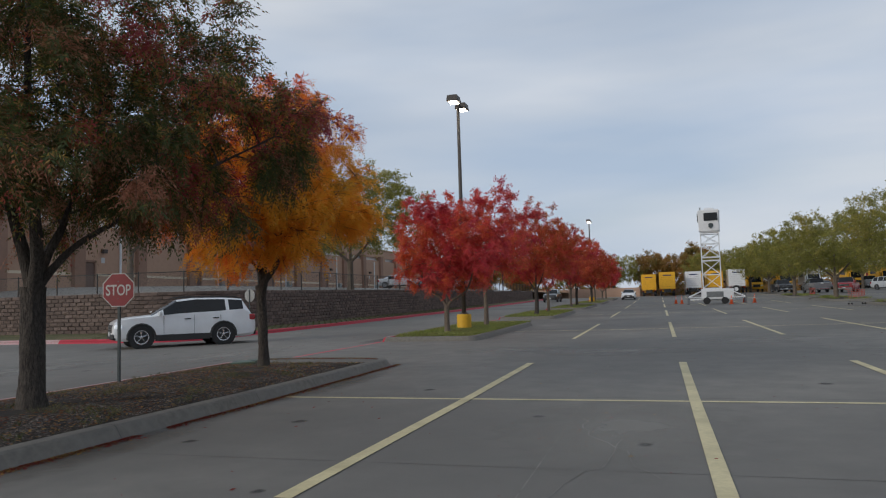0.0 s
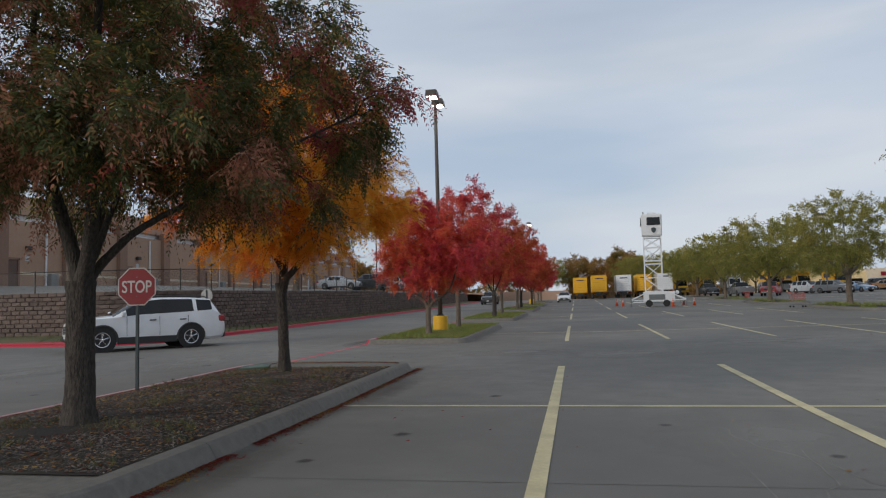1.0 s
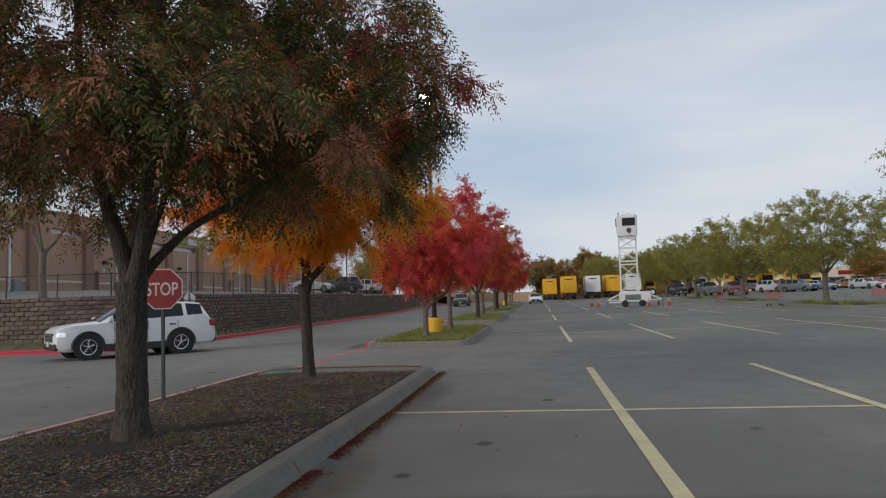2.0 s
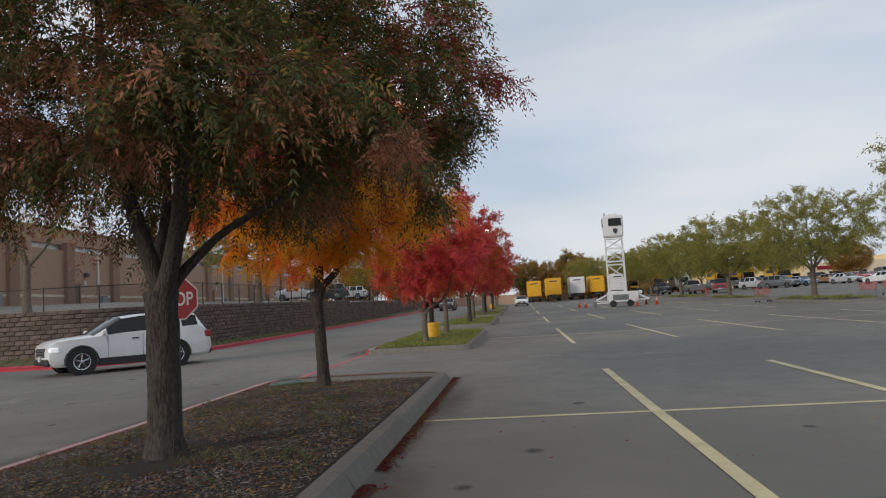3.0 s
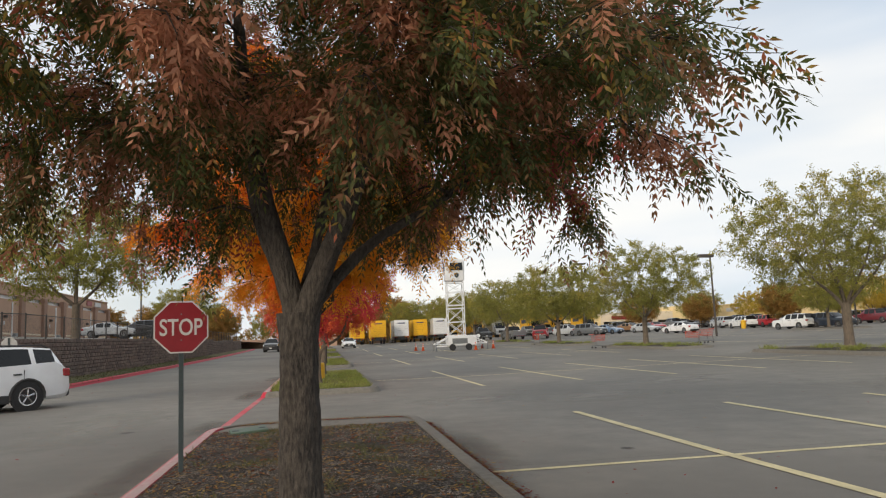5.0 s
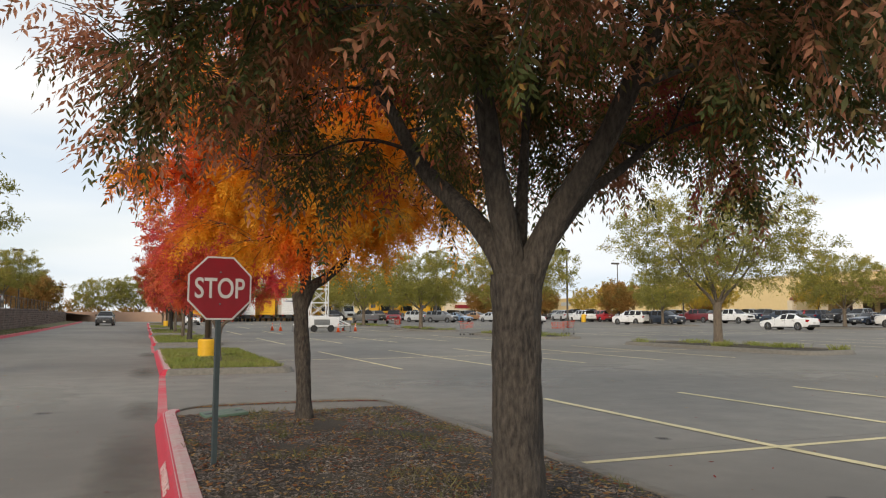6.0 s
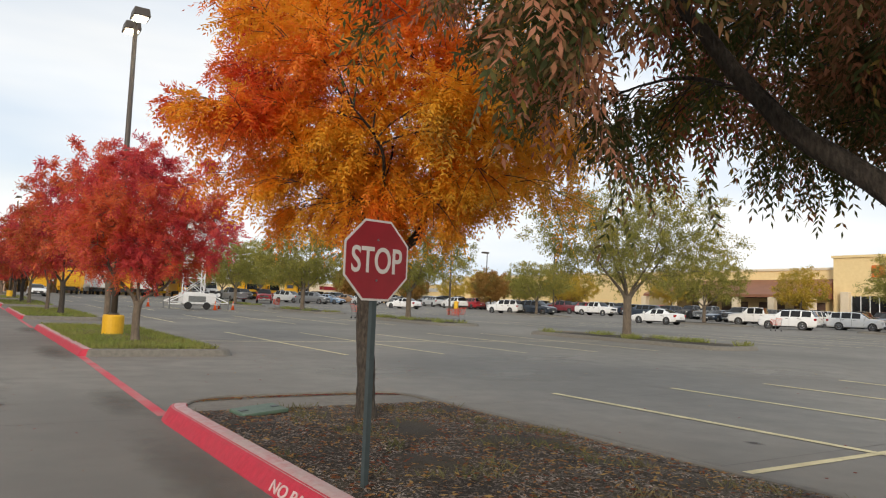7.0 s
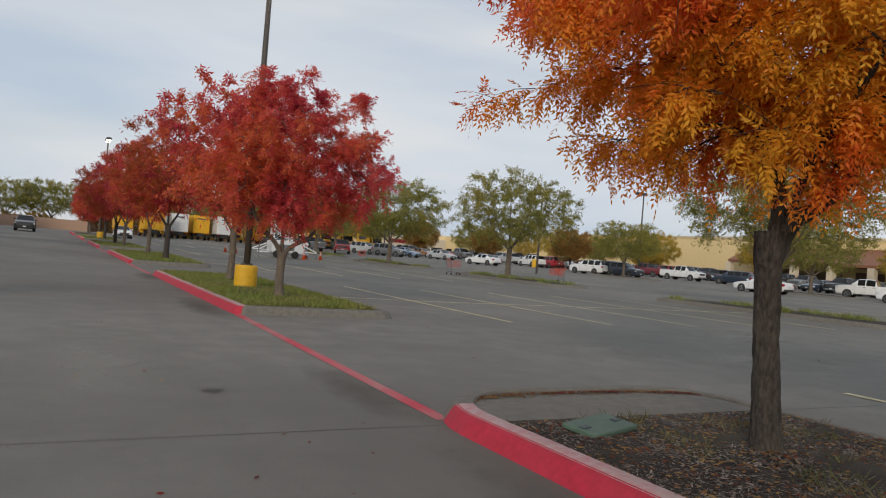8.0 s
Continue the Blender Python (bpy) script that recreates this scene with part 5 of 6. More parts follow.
def wheel(parent, x, y, r, w, side):
    bm = bmesh.new()
    m = pose(x, y, r, 90, 0, 0)
    lathe(bm, [(r * 0.62, -w / 2), (r * 0.93, -w / 2), (r, -w / 2 + 0.03), (r, w / 2 - 0.03), (r * 0.93, w / 2), (r * 0.62, w / 2)], 22, m)
    wh = part("wheel", bm, M_BLACK, parent, smooth=False)
    bm = bmesh.new()
    f = side * (w / 2 + 0.004)
    yy = y + f
    lathe(bm, [(r * 0.56, -0.03), (r * 0.64, 0.0), (r * 0.64, 0.006), (r * 0.56, 0.004)], 20, pose(x, yy, r, 90 * side * -1, 0, 0), False)
    lathe(bm, [(r * 0.13, -0.02), (r * 0.13, 0.004), (r * 0.06, 0.012)], 10, pose(x, yy, r, 90 * side * -1, 0, 0))
    for k in range(5):
        a = 2 * math.pi * k / 5 + 0.3
        for da in (-0.10, 0.10):
            p0 = Vector((x + r * 0.10 * math.cos(a), yy - side * 0.004, r + r * 0.10 * math.sin(a)))
            p1 = Vector((x + r * 0.60 * math.cos(a + da), yy - side * 0.012, r + r * 0.60 * math.sin(a + da)))
            tube(bm, [p0, p1], [r * 0.05, r * 0.035], 4)
    part("rim", bm, M_CHROME, wh, "bright spoked alloy rim")
    bm = bmesh.new()
    lathe(bm, [(r * 0.60, -0.002), (r * 0.60, 0.002)], 18, pose(x, yy - side * 0.035, r, 90, 0, 0))
    part("brake", bm, M_CLAD, wh)


def car(kind, colour, at, yaw, label, lit=False, cladding=False, rails=False):
    L, W, st, ax1, ax2, wr = SHAPES[kind]
    base = new({"suv": "suv", "road_suv": "suv", "sedan": "sedan", "pickup": "pickup_truck"}[kind])
    hw = W / 2
    rings = []
    for u, zb, zs, zt, ws, wt, g in st:
        x = L / 2 - u * L
        zm = zb + (zs - zb) * 0.55
        half = [(hw * ws * 0.90, zb), (hw * ws * 0.985, zb + 0.10), (hw * ws, zm), (hw * ws * 0.965, zs), (hw * wt * 1.04, zt - 0.055 if zt - zs > 0.2 else (zs + zt) / 2), (hw * wt * 0.90, zt - 0.008), (hw * wt * 0.45, zt + 0.012)]
        rings.append([Vector((x, y, z)) for y, z in half] + [Vector((x, -y, z)) for y, z in reversed(half)])
    n = len(rings[0])
    sets = {"body": [], "side_window": [[], []], "windscreen": [], "rear_window": []}
    for i in range(len(rings) - 1):
        g = st[i][6]
        for k in range(n - 1):
            quad = (rings[i][k], rings[i][k + 1], rings[i + 1][k + 1], rings[i + 1][k])
            band = k if k < 6 else (n - 2 - k)
            if k == 6:
                band = 6
            if g in ("s", "v") and band == 3:
                sets["side_window"][0 if k < 6 else 1].append(quad)
            elif g in ("w", "v") and band >= 4:
                sets["windscreen"].append(quad)
            elif g == "b" and band >= 4:
                sets["rear_window"].append(quad)
            else:
                sets["body"].append(quad)
        sets["body"].append((rings[i][0], rings[i + 1][0], rings[i + 1][n - 1], rings[i][n - 1]))

    def build(name, quads, material, shrink=False, label_="", parent=base, smooth=False):
        bm = bmesh.new()
        for q in quads:
            vs = [bm.verts.new(p) for p in q]
            bm.faces.new(vs)
        bmesh.ops.remove_doubles(bm, verts=bm.verts[:], dist=0.0005)
        bmesh.ops.recalc_face_normals(bm, faces=bm.faces[:])
        ob = part(name, bm, material, parent, label_, True)
        ob.data.set_sharp_from_angle(angle=radians(32))
        return ob

    sets["body"].append(tuple(reversed(rings[0])))
    sets["body"].append(tuple(rings[-1]))
    body = build("body", sets["body"], colour)
    for s in sets["side_window"]:
        if s:
            build("side_window", s, M_GLASS, label_="dark tinted glass", parent=body)
    build("windscreen", sets["windscreen"], M_GLASS, label_="dark windscreen", parent=body)
    build("rear_window", sets["rear_window"], M_GLASS, label_="dark tinted glass", parent=body)
    xf, xr = L / 2 - ax1 * L, L / 2 - ax2 * L
    for x in (xf, xr):
        for s in (-1, 1):
            y = s * (hw - 0.11)
            wheel(base, x, y, wr, 0.235, s)
            bm = bmesh.new()
            pts, rad = [], []
            for a in range(-10, 191, 20):
                pts.append((x + (wr + 0.07) * math.cos(radians(a)), s * (hw - 0.012), wr + (wr + 0.07) * math.sin(radians(a))))
            tube(bm, pts, 0.042, 6)
            part("wheel_arch", bm, M_CLAD if cladding else colour, body)
            # flat black disc draws the dark hollow of the wheel well on the body side
            bm = bmesh.new()
            lathe(bm, [(wr + 0.055, -0.01), (wr + 0.055, 0.01)], 20, pose(x, s * (hw - 0.008), wr, 90, 0, 0))
            part("wheel_well_dark", bm, M_BLACK, body)
    z1 = st[1][2]
    # lamps, grille, bumpers
    for s in (-1, 1):
        bm = bmesh.new()
        box(bm, L / 2 - 0.30, L / 2 - 0.055, s * hw * 0.80 - 0.17, s * hw * 0.80 + 0.17, z1 - 0.20, z1 - 0.06, 0.03)
        part("headlight", bm, M_HEADLIT if lit else M_HEAD, body, "lit headlamp" if lit else "clear headlamp")
        bm = bmesh.new()
        zt = st[-3][2]
        box(bm, -L / 2 + 0.03, -L / 2 + 0.26, s * hw * 0.84 - 0.13, s * hw * 0.84 + 0.13, zt - 0.28, zt - 0.06, 0.03)
        part("tail_light", bm, M_TAIL, body, "red tail lamp")
        bm = bmesh.new()
        xm = L / 2 - L * (0.31 if kind != "pickup" else 0.27)
        zm = st[3][2] + 0.08
        box(bm, xm - 0.07, xm + 0.07, s * (hw + 0.03) - 0.09, s * (hw + 0.03) + 0.09, zm, zm + 0.16, 0.03)
        box(bm, xm - 0.04, xm + 0.04, s * (hw - 0.07) - 0.05, s * (hw - 0.07) + 0.05, zm, zm + 0.06)
        part("mirror", bm, colour, body)
        for u in (0.50, 0.70) if kind != "pickup" else (0.44, 0.58):
            bm = bmesh.new()
            xh = L / 2 - u * L
            box(bm, xh - 0.11, xh + 0.11, s * hw * 0.985 - 0.03, s * hw * 0.985 + 0.035, st[5][2] - 0.17, st[5][2] - 0.13, 0.01)
            part("door_handle", bm, M_CLAD if colour is P_WHITE else colour, body)
        for u in (0.335, 0.545, 0.735) if kind != "pickup" else (0.30, 0.455, 0.61):
            bm = bmesh.new()
            xh = L / 2 - u * L
            box(bm, xh - 0.004, xh + 0.004, s * hw * 0.99 - 0.02, s * hw * 0.99 + 0.0115, 0.46, st[5][2] - 0.03)
            part("door_gap", bm, M_CLAD, body)
        bm = bmesh.new()
        box(bm, xr + wr + 0.08, xf - wr - 0.08, s * hw * 0.94 - 0.06, s * hw * 0.94 + (0.068 if cladding else 0.03), st[3][1] - 0.03, st[3][1] + (0.20 if cladding else 0.06), 0.02)
        part("sill", bm, M_CLAD, body)
    bm = bmesh.new()
    box(bm, L / 2 - 0.12, L / 2 + 0.012, -hw * 0.58, hw * 0.58, z1 - 0.36, z1 - 0.07, 0.03)
    gr = part("grille", bm, M_CLAD, body, "black grille")
    for i in range(3):
        bm = bmesh.new()
        box(bm, L / 2 + 0.0, L / 2 + 0.022, -hw * 0.54, hw * 0.54, z1 - 0.32 + 0.085 * i, z1 - 0.29 + 0.085 * i, 0.006)
        part("grille_bar", bm, M_CHROME if kind == "pickup" else M_GREYBAR, gr)
    for x, sgn in ((L / 2, 1), (-L / 2, -1)):
        bm = bmesh.new()
        zl = st[0][1] - 0.06
        x0, x1 = sorted((x - sgn * 0.22, x + sgn * 0.03))
        box(bm, x0, x1, -hw * 0.84, hw * 0.84, zl - 0.06, zl + 0.16, 0.05)
        part("bumper", bm, M_CLAD if cladding or kind != "pickup" else M_CHROME, body)
        bm = bmesh.new()
        x0, x1 = sorted((x + sgn * 0.0, x + sgn * 0.045))
        zp = zl + 0.14 if sgn > 0 else st[-1][2] - 0.02
        box(bm, x0, x1, -0.15, 0.15, zp - 0.075, zp + 0.075, 0.005)
        part("number_plate", bm, M_PLATE, body)
    if rails:
        for s in (-1, 1):
            bm = bmesh.new()
            tube(bm, [(L / 2 - .42 * L, s * hw * 0.64, 1.74), (L / 2 - .45 * L, s * hw * 0.64, 1.81), (L / 2 - .86 * L, s * hw * 0.63, 1.79), (L / 2 - .89 * L, s * hw * 0.63, 1.71)], 0.02, 6)
            part("roof_rail", bm, M_CLAD, body)
    if kind == "pickup":
        # closed dark slab on top of the bed, coloured as its shaded hollow
        bm = bmesh.new()
        box(bm, -L / 2 + 0.12, L / 2 - 0.65 * L, -hw * 0.78, hw * 0.78, 1.2, 1.30, 0.01)
        part("bed_dark", bm, M_CLAD, body, "flat dark slab standing for the shaded hollow of the load bed")
    base.matrix_world = pose(at[0], at[1], rise(at[0], at[1]) if len(at) < 3 else at[2], 0, 0, yaw)
    return tagged(base, label, "car" if kind != "pickup" else "pickup truck", "parked vehicles" if not lit else "")


M_GREYBAR = mat("grey_grille_bar", (0.16, 0.165, 0.17), (0.1, 0.1, 0.1), 0.4, 8, 0.0)
# the white one on the road
car("road_suv", P_WHITE, (-14.55, 13.3), 226, "white suv with black trim, headlamps on, on the road", lit=True, cladding=True, rails=True)
proto = {}
COLOURS = {"white": P_WHITE, "silver": P_SILVER, "dark grey": P_GREY, "black": P_BLACK, "navy": P_NAVY, "red": P_RED, "maroon": P_MAROON, "pale blue": P_BLUE, "bronze": P_TAN}


def parked(kind, colour, x, y, yaw, z=None):
    key = (kind, colour)
    m = pose(x, y, rise(x, y) if z is None else z, 0, 0, yaw)
    if key in proto:
        return copy_thing(proto[key], m)
    word = {"suv": "suv", "sedan": "sedan", "pickup": "pickup truck"}[kind]
    proto[key] = car(kind, COLOURS[colour], (x, y, m.translation.z), yaw, colour + " " + word + " parked on the concrete lot")
    return proto[key]


parked("sedan", "white", -1.3, 95.5, -90)
parked("pickup", "black", 19.8, 105, -85)
parked("pickup", "dark grey", 22.8, 97, 95)
parked("pickup", "red", 25.4, 91.5, -110)
parked("suv", "silver", 32.6, 100.5, -60)
parked("suv", "dark grey", 34.6, 96.5, -50)
parked("sedan", "pale blue", 38.0, 98, -60)
parked("sedan", "bronze", 46.0, 108, -60)
parked("sedan", "silver", 43.4, 96.5, -70)
parked("sedan", "white", 40.8, 80.5, 110)
parked("sedan", "white", 46.2, 42.3, 98)
parked("suv", "navy", 51.6, 66.0, -75)
parked("suv", "white", 49.5, 69.5, 105)
parked("pickup", "maroon", 66.5, 77, 100)
parked("pickup", "white", 65.0, 69.0, -80)
parked("suv", "navy", 66.5, 62.0, 110)
parked("suv", "white", 53.6, 33.6, 105)
parked("suv", "white", 63.2, 32.6, -75)
parked("pickup", "white", 61.0, 41.5, 110)
# rows nearer the shop
rows = random.Random(8)
names = ["white", "silver", "dark grey", "black", "maroon", "dark grey", "navy", "black", "silver", "navy", "white", "red"]
for rx, y0, y1, step in ((70.5, 22, 60, 3.1), (78, 20, 100, 3.3), (88, 24, 120, 4.4)):
    y = y0
    while y < y1:
        if rows.random() < 0.84:
            parked(rows.choice(["suv", "sedan", "sedan", "suv", "pickup"]), rows.choice(names), rx + rows.uniform(-0.4, 0.4), y, rows.choice([0, 180]) + rows.uniform(-4, 4))
        y += step
for rx, ry, n in ((46, 112, 9), (50, 124, 10), (28, 118, 4), (52, 90, 5), (58, 100, 6)):
    for i in range(n):
        if rows.random() < 0.85:
            parked(rows.choice(["suv", "sedan", "sedan", "suv", "pickup"]), rows.choice(names), rx + i * 3.2, ry + rows.uniform(-0.5, 0.5), rows.choice([90, -90]) + rows.uniform(-4, 4))
# raised terrace
parked("sedan", "silver", -25.5, 68, 4, 3.2)
parked("suv", "black", -23.6, 73, 186, 3.2)
parked("sedan", "dark grey", -25.5, 79, 2, 3.25)
parked("suv", "silver", -24.5, 88, 182, 3.3)
parked("suv", "black", -11.5, 92, -91)


def box_truck(at, yaw, body_paint, label, z=None, length=6.2):
    base = new("box_truck")
    bm = bmesh.new()
    box(bm, -length, 0.0, -1.22, 1.22, 1.05, 3.75, 0.03)
    cargo = part("cargo_box", bm, body_paint, base)
    bm = bmesh.new()
    box(bm, -length - 0.015, -length + 0.02, -1.08, 1.08, 1.12, 3.5, 0.005)
    door = part("roll_door", bm, body_paint, cargo)
    for i in range(8):
        bm = bmesh.new()
        box(bm, -length - 0.022, -length - 0.012, -1.06, 1.06, 1.15 + i * 0.29, 1.165 + i * 0.29)
        part("door_slat_gap", bm, M_CLAD, door)
    for x0, x1, yy in ((-length - 0.028, -length - 0.02, 0),):
        bm = bmesh.new()
        box(bm, x0, x1, -0.62, 0.62, 3.16, 3.34, 0.003)
        part("lettering_bar", bm, M_NAVYBAR, cargo, "plain dark blue bar in place of a brand name")
    bm = bmesh.new()
    box(bm, -length * 0.8, -length * 0.25, -1.235, -1.222, 2.3, 2.95, 0.003)
    part("lettering_bar", bm, M_NAVYBAR, cargo, "plain dark blue bar in place of a brand name")
    bm = bmesh.new()
    box(bm, 0.0, 0.9, -1.05, 1.05, 3.0, 3.7, 0.12)
    part("overcab", bm, body_paint, cargo)
    bm = bmesh.new()
    prof = [(0.1, 0.55), (2.1, 0.55), (2.2, 1.0), (2.1, 1.45), (1.25, 1.62), (0.85, 2.75), (0.1, 2.8)]
    a = [bm.verts.new((x, -1.02, zz)) for x, zz in prof]
    b = [bm.verts.new((x, 1.02, zz)) for x, zz in prof]
    bm.faces.new(a)
    bm.faces.new(list(reversed(b)))
    for i in range(len(a)):
        bm.faces.new((a[i], b[i], b[(i + 1) % len(a)], a[(i + 1) % len(a)]))
    bmesh.ops.recalc_face_normals(bm, faces=bm.faces[:])
    cabin = part("cab", bm, body_paint, base)
    bm = bmesh.new()
    vs = [bm.verts.new(p) for p in ((1.245, -0.92, 1.68), (1.245, 0.92, 1.68), (0.885, 0.88, 2.66), (0.885, -0.88, 2.66))]
    f = bm.faces.new(vs)
    bmesh.ops.translate(bm, verts=vs, vec=(0.02, 0, 0.01))
    part("windscreen", bm, M_GLASS, cabin)
    for s in (-1, 1):
        bm = bmesh.new()
        box(bm, 0.25, 0.95, s * 1.025 - 0.01, s * 1.025 + 0.01, 1.7, 2.45, 0.004)
        part("side_window", bm, M_GLASS, cabin)
        bm = bmesh.new()
        box(bm, 1.98, 2.22, s * 0.8 - 0.15, s * 0.8 + 0.15, 1.0, 1.22, 0.03)
        part("headlight", bm, M_HEAD, cabin)
        bm = bmesh.new()
        box(bm, -length - 0.03, -length + 0.03, s * 1.0 - 0.10, s * 1.0 + 0.10, 0.85, 1.0, 0.01)
        part("tail_light", bm, M_TAIL, cargo)
        for x in (1.2, -length + 1.5):
            wheel(base, x, s * 0.95, 0.45, 0.28, s)
    bm = bmesh.new()
    box(bm, 2.05, 2.23, -0.55, 0.55, 0.85, 1.3, 0.03)
    part("grille", bm, M_CLAD, cabin)
    bm = bmesh.new()
    box(bm, -length - 0.02, 0.3, -0.5, 0.5, 0.6, 1.06, 0.02)
    part("chassis", bm, M_CLAD, base)
    bm = bmesh.new()
    box(bm, -length - 0.12, -length - 0.02, -1.15, 1.15, 0.5, 0.66, 0.02)
    part("rear_bumper", bm, M_CLAD, base)
    base.matrix_world = pose(at[0], at[1], rise(*at), 0, 0, yaw)
    return tagged(base, label, "box truck", "rental trucks")


M_NAVYBAR = mat("dark_blue_lettering", (0.02, 0.03, 0.09), (0.025, 0.035, 0.1), 0.5, 6, 0.0)
ty = box_truck((1.15, 126.5), 90, P_YELLOW, "yellow rental box truck with its roll door shut")
tw = box_truck((8.2, 120.5), 90, P_WHITE, "white rental box truck with its roll door shut")
# the yellow one parked nearest, and more behind the tower
for x, y, a in ((4.1, 117.0, 90), (11.6, 122, 90), (18.5, 124, -90), (23.5, 126, -90), (33, 120, -92), (38.5, 124, -90), (9.0, 131, 90), (46, 128, -90)):
    copy_thing(ty, pose(x, y, rise(x, y), 0, 0, a))
for x, y, a in ((14.6, 119, 90), (28, 127, -90)):
    copy_thing(tw, pose(x, y, rise(x, y), 0, 0, a))


# ---------- buildings ----------
M_TAN = mat("tan_stucco", (0.44, 0.285, 0.20), (0.39, 0.25, 0.175), 0.9, 3, 0.15, big=0.3, big_scale=0.08)
M_TANDK = mat("brown_stucco", (0.31, 0.19, 0.135), (0.27, 0.165, 0.12), 0.9, 3, 0.15, big=0.3, big_scale=0.1)
# white for the sky-bright roof gap, and for real white pipes and mullions
M_SKYGAP_TRIM = mat("sky_gap_and_white_metal", (0.78, 0.79, 0.80), (0.70, 0.71, 0.72), 0.5, 2, 0.0)
M_CREAM = mat("cream_stucco", (0.80, 0.62, 0.33), (0.74, 0.56, 0.29), 0.85, 2, 0.1, big=0.25, big_scale=0.05)
M_CREAM2 = mat("pale_stone_stucco", (0.70, 0.60, 0.45), (0.64, 0.54, 0.40), 0.85, 2, 0.1, big=0.25, big_scale=0.05)
M_CANOPY = mat("brown_metal_roof", (0.26, 0.11, 0.06), (0.22, 0.09, 0.05), 0.6, 3, 0.1)
M_ORANGE = mat("orange_sign_face", (0.72, 0.16, 0.02), (0.66, 0.14, 0.02), 0.5, 4, 0.0)
M_DOOR = mat("brown_steel_door", (0.15, 0.09, 0.07), (0.12, 0.075, 0.06), 0.6, 5, 0.05)
M_GREENSIGN = mat("green_sign_face", (0.05, 0.35, 0.05), (0.05, 0.3, 0.05), 0.5, 4, 0.0)
M_ROOF = mat("dark_shingles", (0.07, 0.06, 0.055), (0.05, 0.045, 0.04), 0.9, 6, 0.3)

base = new("retail_building")
X0 = -40.0
bm = bmesh.new()
box(bm, X0 - 28, X0, 12, 121, 2.0, 8.25)
part("wall", bm, M_TAN, base)
# white panel paints the bright sky seen through open slots under the parapet
bm = bmesh.new()
box(bm, X0 - 28, X0 - 0.5, 12.2, 120.8, 8.25, 8.75)
part("sky_gap_panel", bm, M_SKYGAP_TRIM, base, "white panel standing for bright sky in the gap below the parapet")
bm = bmesh.new()
box(bm, X0 - 28, X0 - 0.15, 12, 121, 8.75, 10.0)
box(bm, X0 - 28.1, X0 - 0.02, 11.9, 121.1, 10.0, 10.14)
part("parapet", bm, M_TAN, base)
y = 14.0
i = 0
while y < 121:
    bm = bmesh.new()
    box(bm, X0 - 0.3, X0 + 0.35, y - 0.55, y + 0.55, 2.0, 8.9, 0.02)
    part("pilaster", bm, M_TANDK, base)
    if i % 2 == 0:
        bm = bmesh.new()
        box(bm, X0 - 0.5, X0 - 0.1, y + 0.6, y + 2.6, 8.2, 8.8)
        part("gap_block", bm, M_TAN, base)
    y += 7.1
    i += 1
bm = bmesh.new()
box(bm, X0, X0 + 0.03, 12, 121, 4.25, 4.45)
part("wall_stripe", bm, M_CREAM2, base, "pale painted stripe")
for y in (22, 36.5, 50.5, 64.5, 79, 93, 108):
    bm = bmesh.new()
    box(bm, X0, X0 + 0.05, y - 0.55, y + 0.55, 3.0, 5.3, 0.01)
    d = part("door", bm, M_DOOR, base, "brown steel service door")
    bm = bmesh.new()
    box(bm, X0, X0 + 0.12, y - 0.72, y - 0.56, 3.0, 5.45)
    box(bm, X0, X0 + 0.12, y + 0.56, y + 0.72, 3.0, 5.45)
    box(bm, X0, X0 + 0.12, y - 0.72, y + 0.72, 5.32, 5.48)
    part("door_frame", bm, M_TANDK, d)
    bm = bmesh.new()
    box(bm, X0, X0 + 0.35, y + 1.3, y + 1.75, 6.1, 6.4, 0.04)
    part("wall_lamp", bm, M_BRONZE, base)
    bm = bmesh.new()
    box(bm, X0, X0 + 0.02, y + 1.35, y + 1.75, 5.3, 5.75)
    part("notice", bm, M_SIGNWHITE, base)
    bm = bmesh.new()
    box(bm, X0 + 0.02, X0 + 0.14, y + 3.4, y + 3.54, 2.6, 8.0, 0.01)
    part("downpipe", bm, M_SKYGAP_TRIM, base)
    bm = bmesh.new()
    box(bm, X0, X0 + 0.4, y + 3.7, y + 4.5, 3.2, 4.4, 0.03)
    part("meter_box", bm, M_GRILLE, base)
for y0, y1, m_ in ((66.0, 68.0, M_GREENSIGN), (68.4, 73.5, M_SIGNWHITE), (110, 112.4, M_SIGNRED), (114, 117, M_SIGNWHITE)):
    bm = bmesh.new()
    box(bm, X0 - 0.14, X0 - 0.02, y0, y1, 9.05, 9.75, 0.02)
    part("shop_sign", bm, m_, base, "plain coloured sign panel")
tagged(base, "long tan stucco retail building with pilasters and white-filled sky gap", "building")

base = new("home_store")
base.location.y = -12
XF = 100.0
bm = bmesh.new()
box(bm, XF, XF + 60, 20, 163.5, 0.8, 9.6)
part("wall", bm, M_CREAM, base)
bm = bmesh.new()
box(bm, XF - 1.5, XF + 12, 34, 66, 0.8, 11.2)
box(bm, XF - 1.7, XF + 12.2, 33.8, 66.2, 11.2, 11.55)
part("entrance_block", bm, M_CREAM, base, "taller cream entrance block")
bm = bmesh.new()
box(bm, XF - 0.2, XF + 60.2, 19.8, 163.5, 9.6, 9.95)
part("coping", bm, M_CREAM2, base)
bm = bmesh.new()
v = [bm.verts.new(p) for p in ((XF - 6, 66.3, 5.6), (XF - 6, 98, 5.6), (XF, 98, 8.2), (XF, 66.3, 8.2), (XF - 6, 66.3, 5.2), (XF - 6, 98, 5.2), (XF, 98, 5.2), (XF, 66.3, 5.2))]
for q in ((0, 1, 2, 3), (7, 6, 5, 4), (0, 4, 5, 1), (1, 5, 6, 2), (3, 7, 4, 0)):
    bm.faces.new([v[k] for k in q])
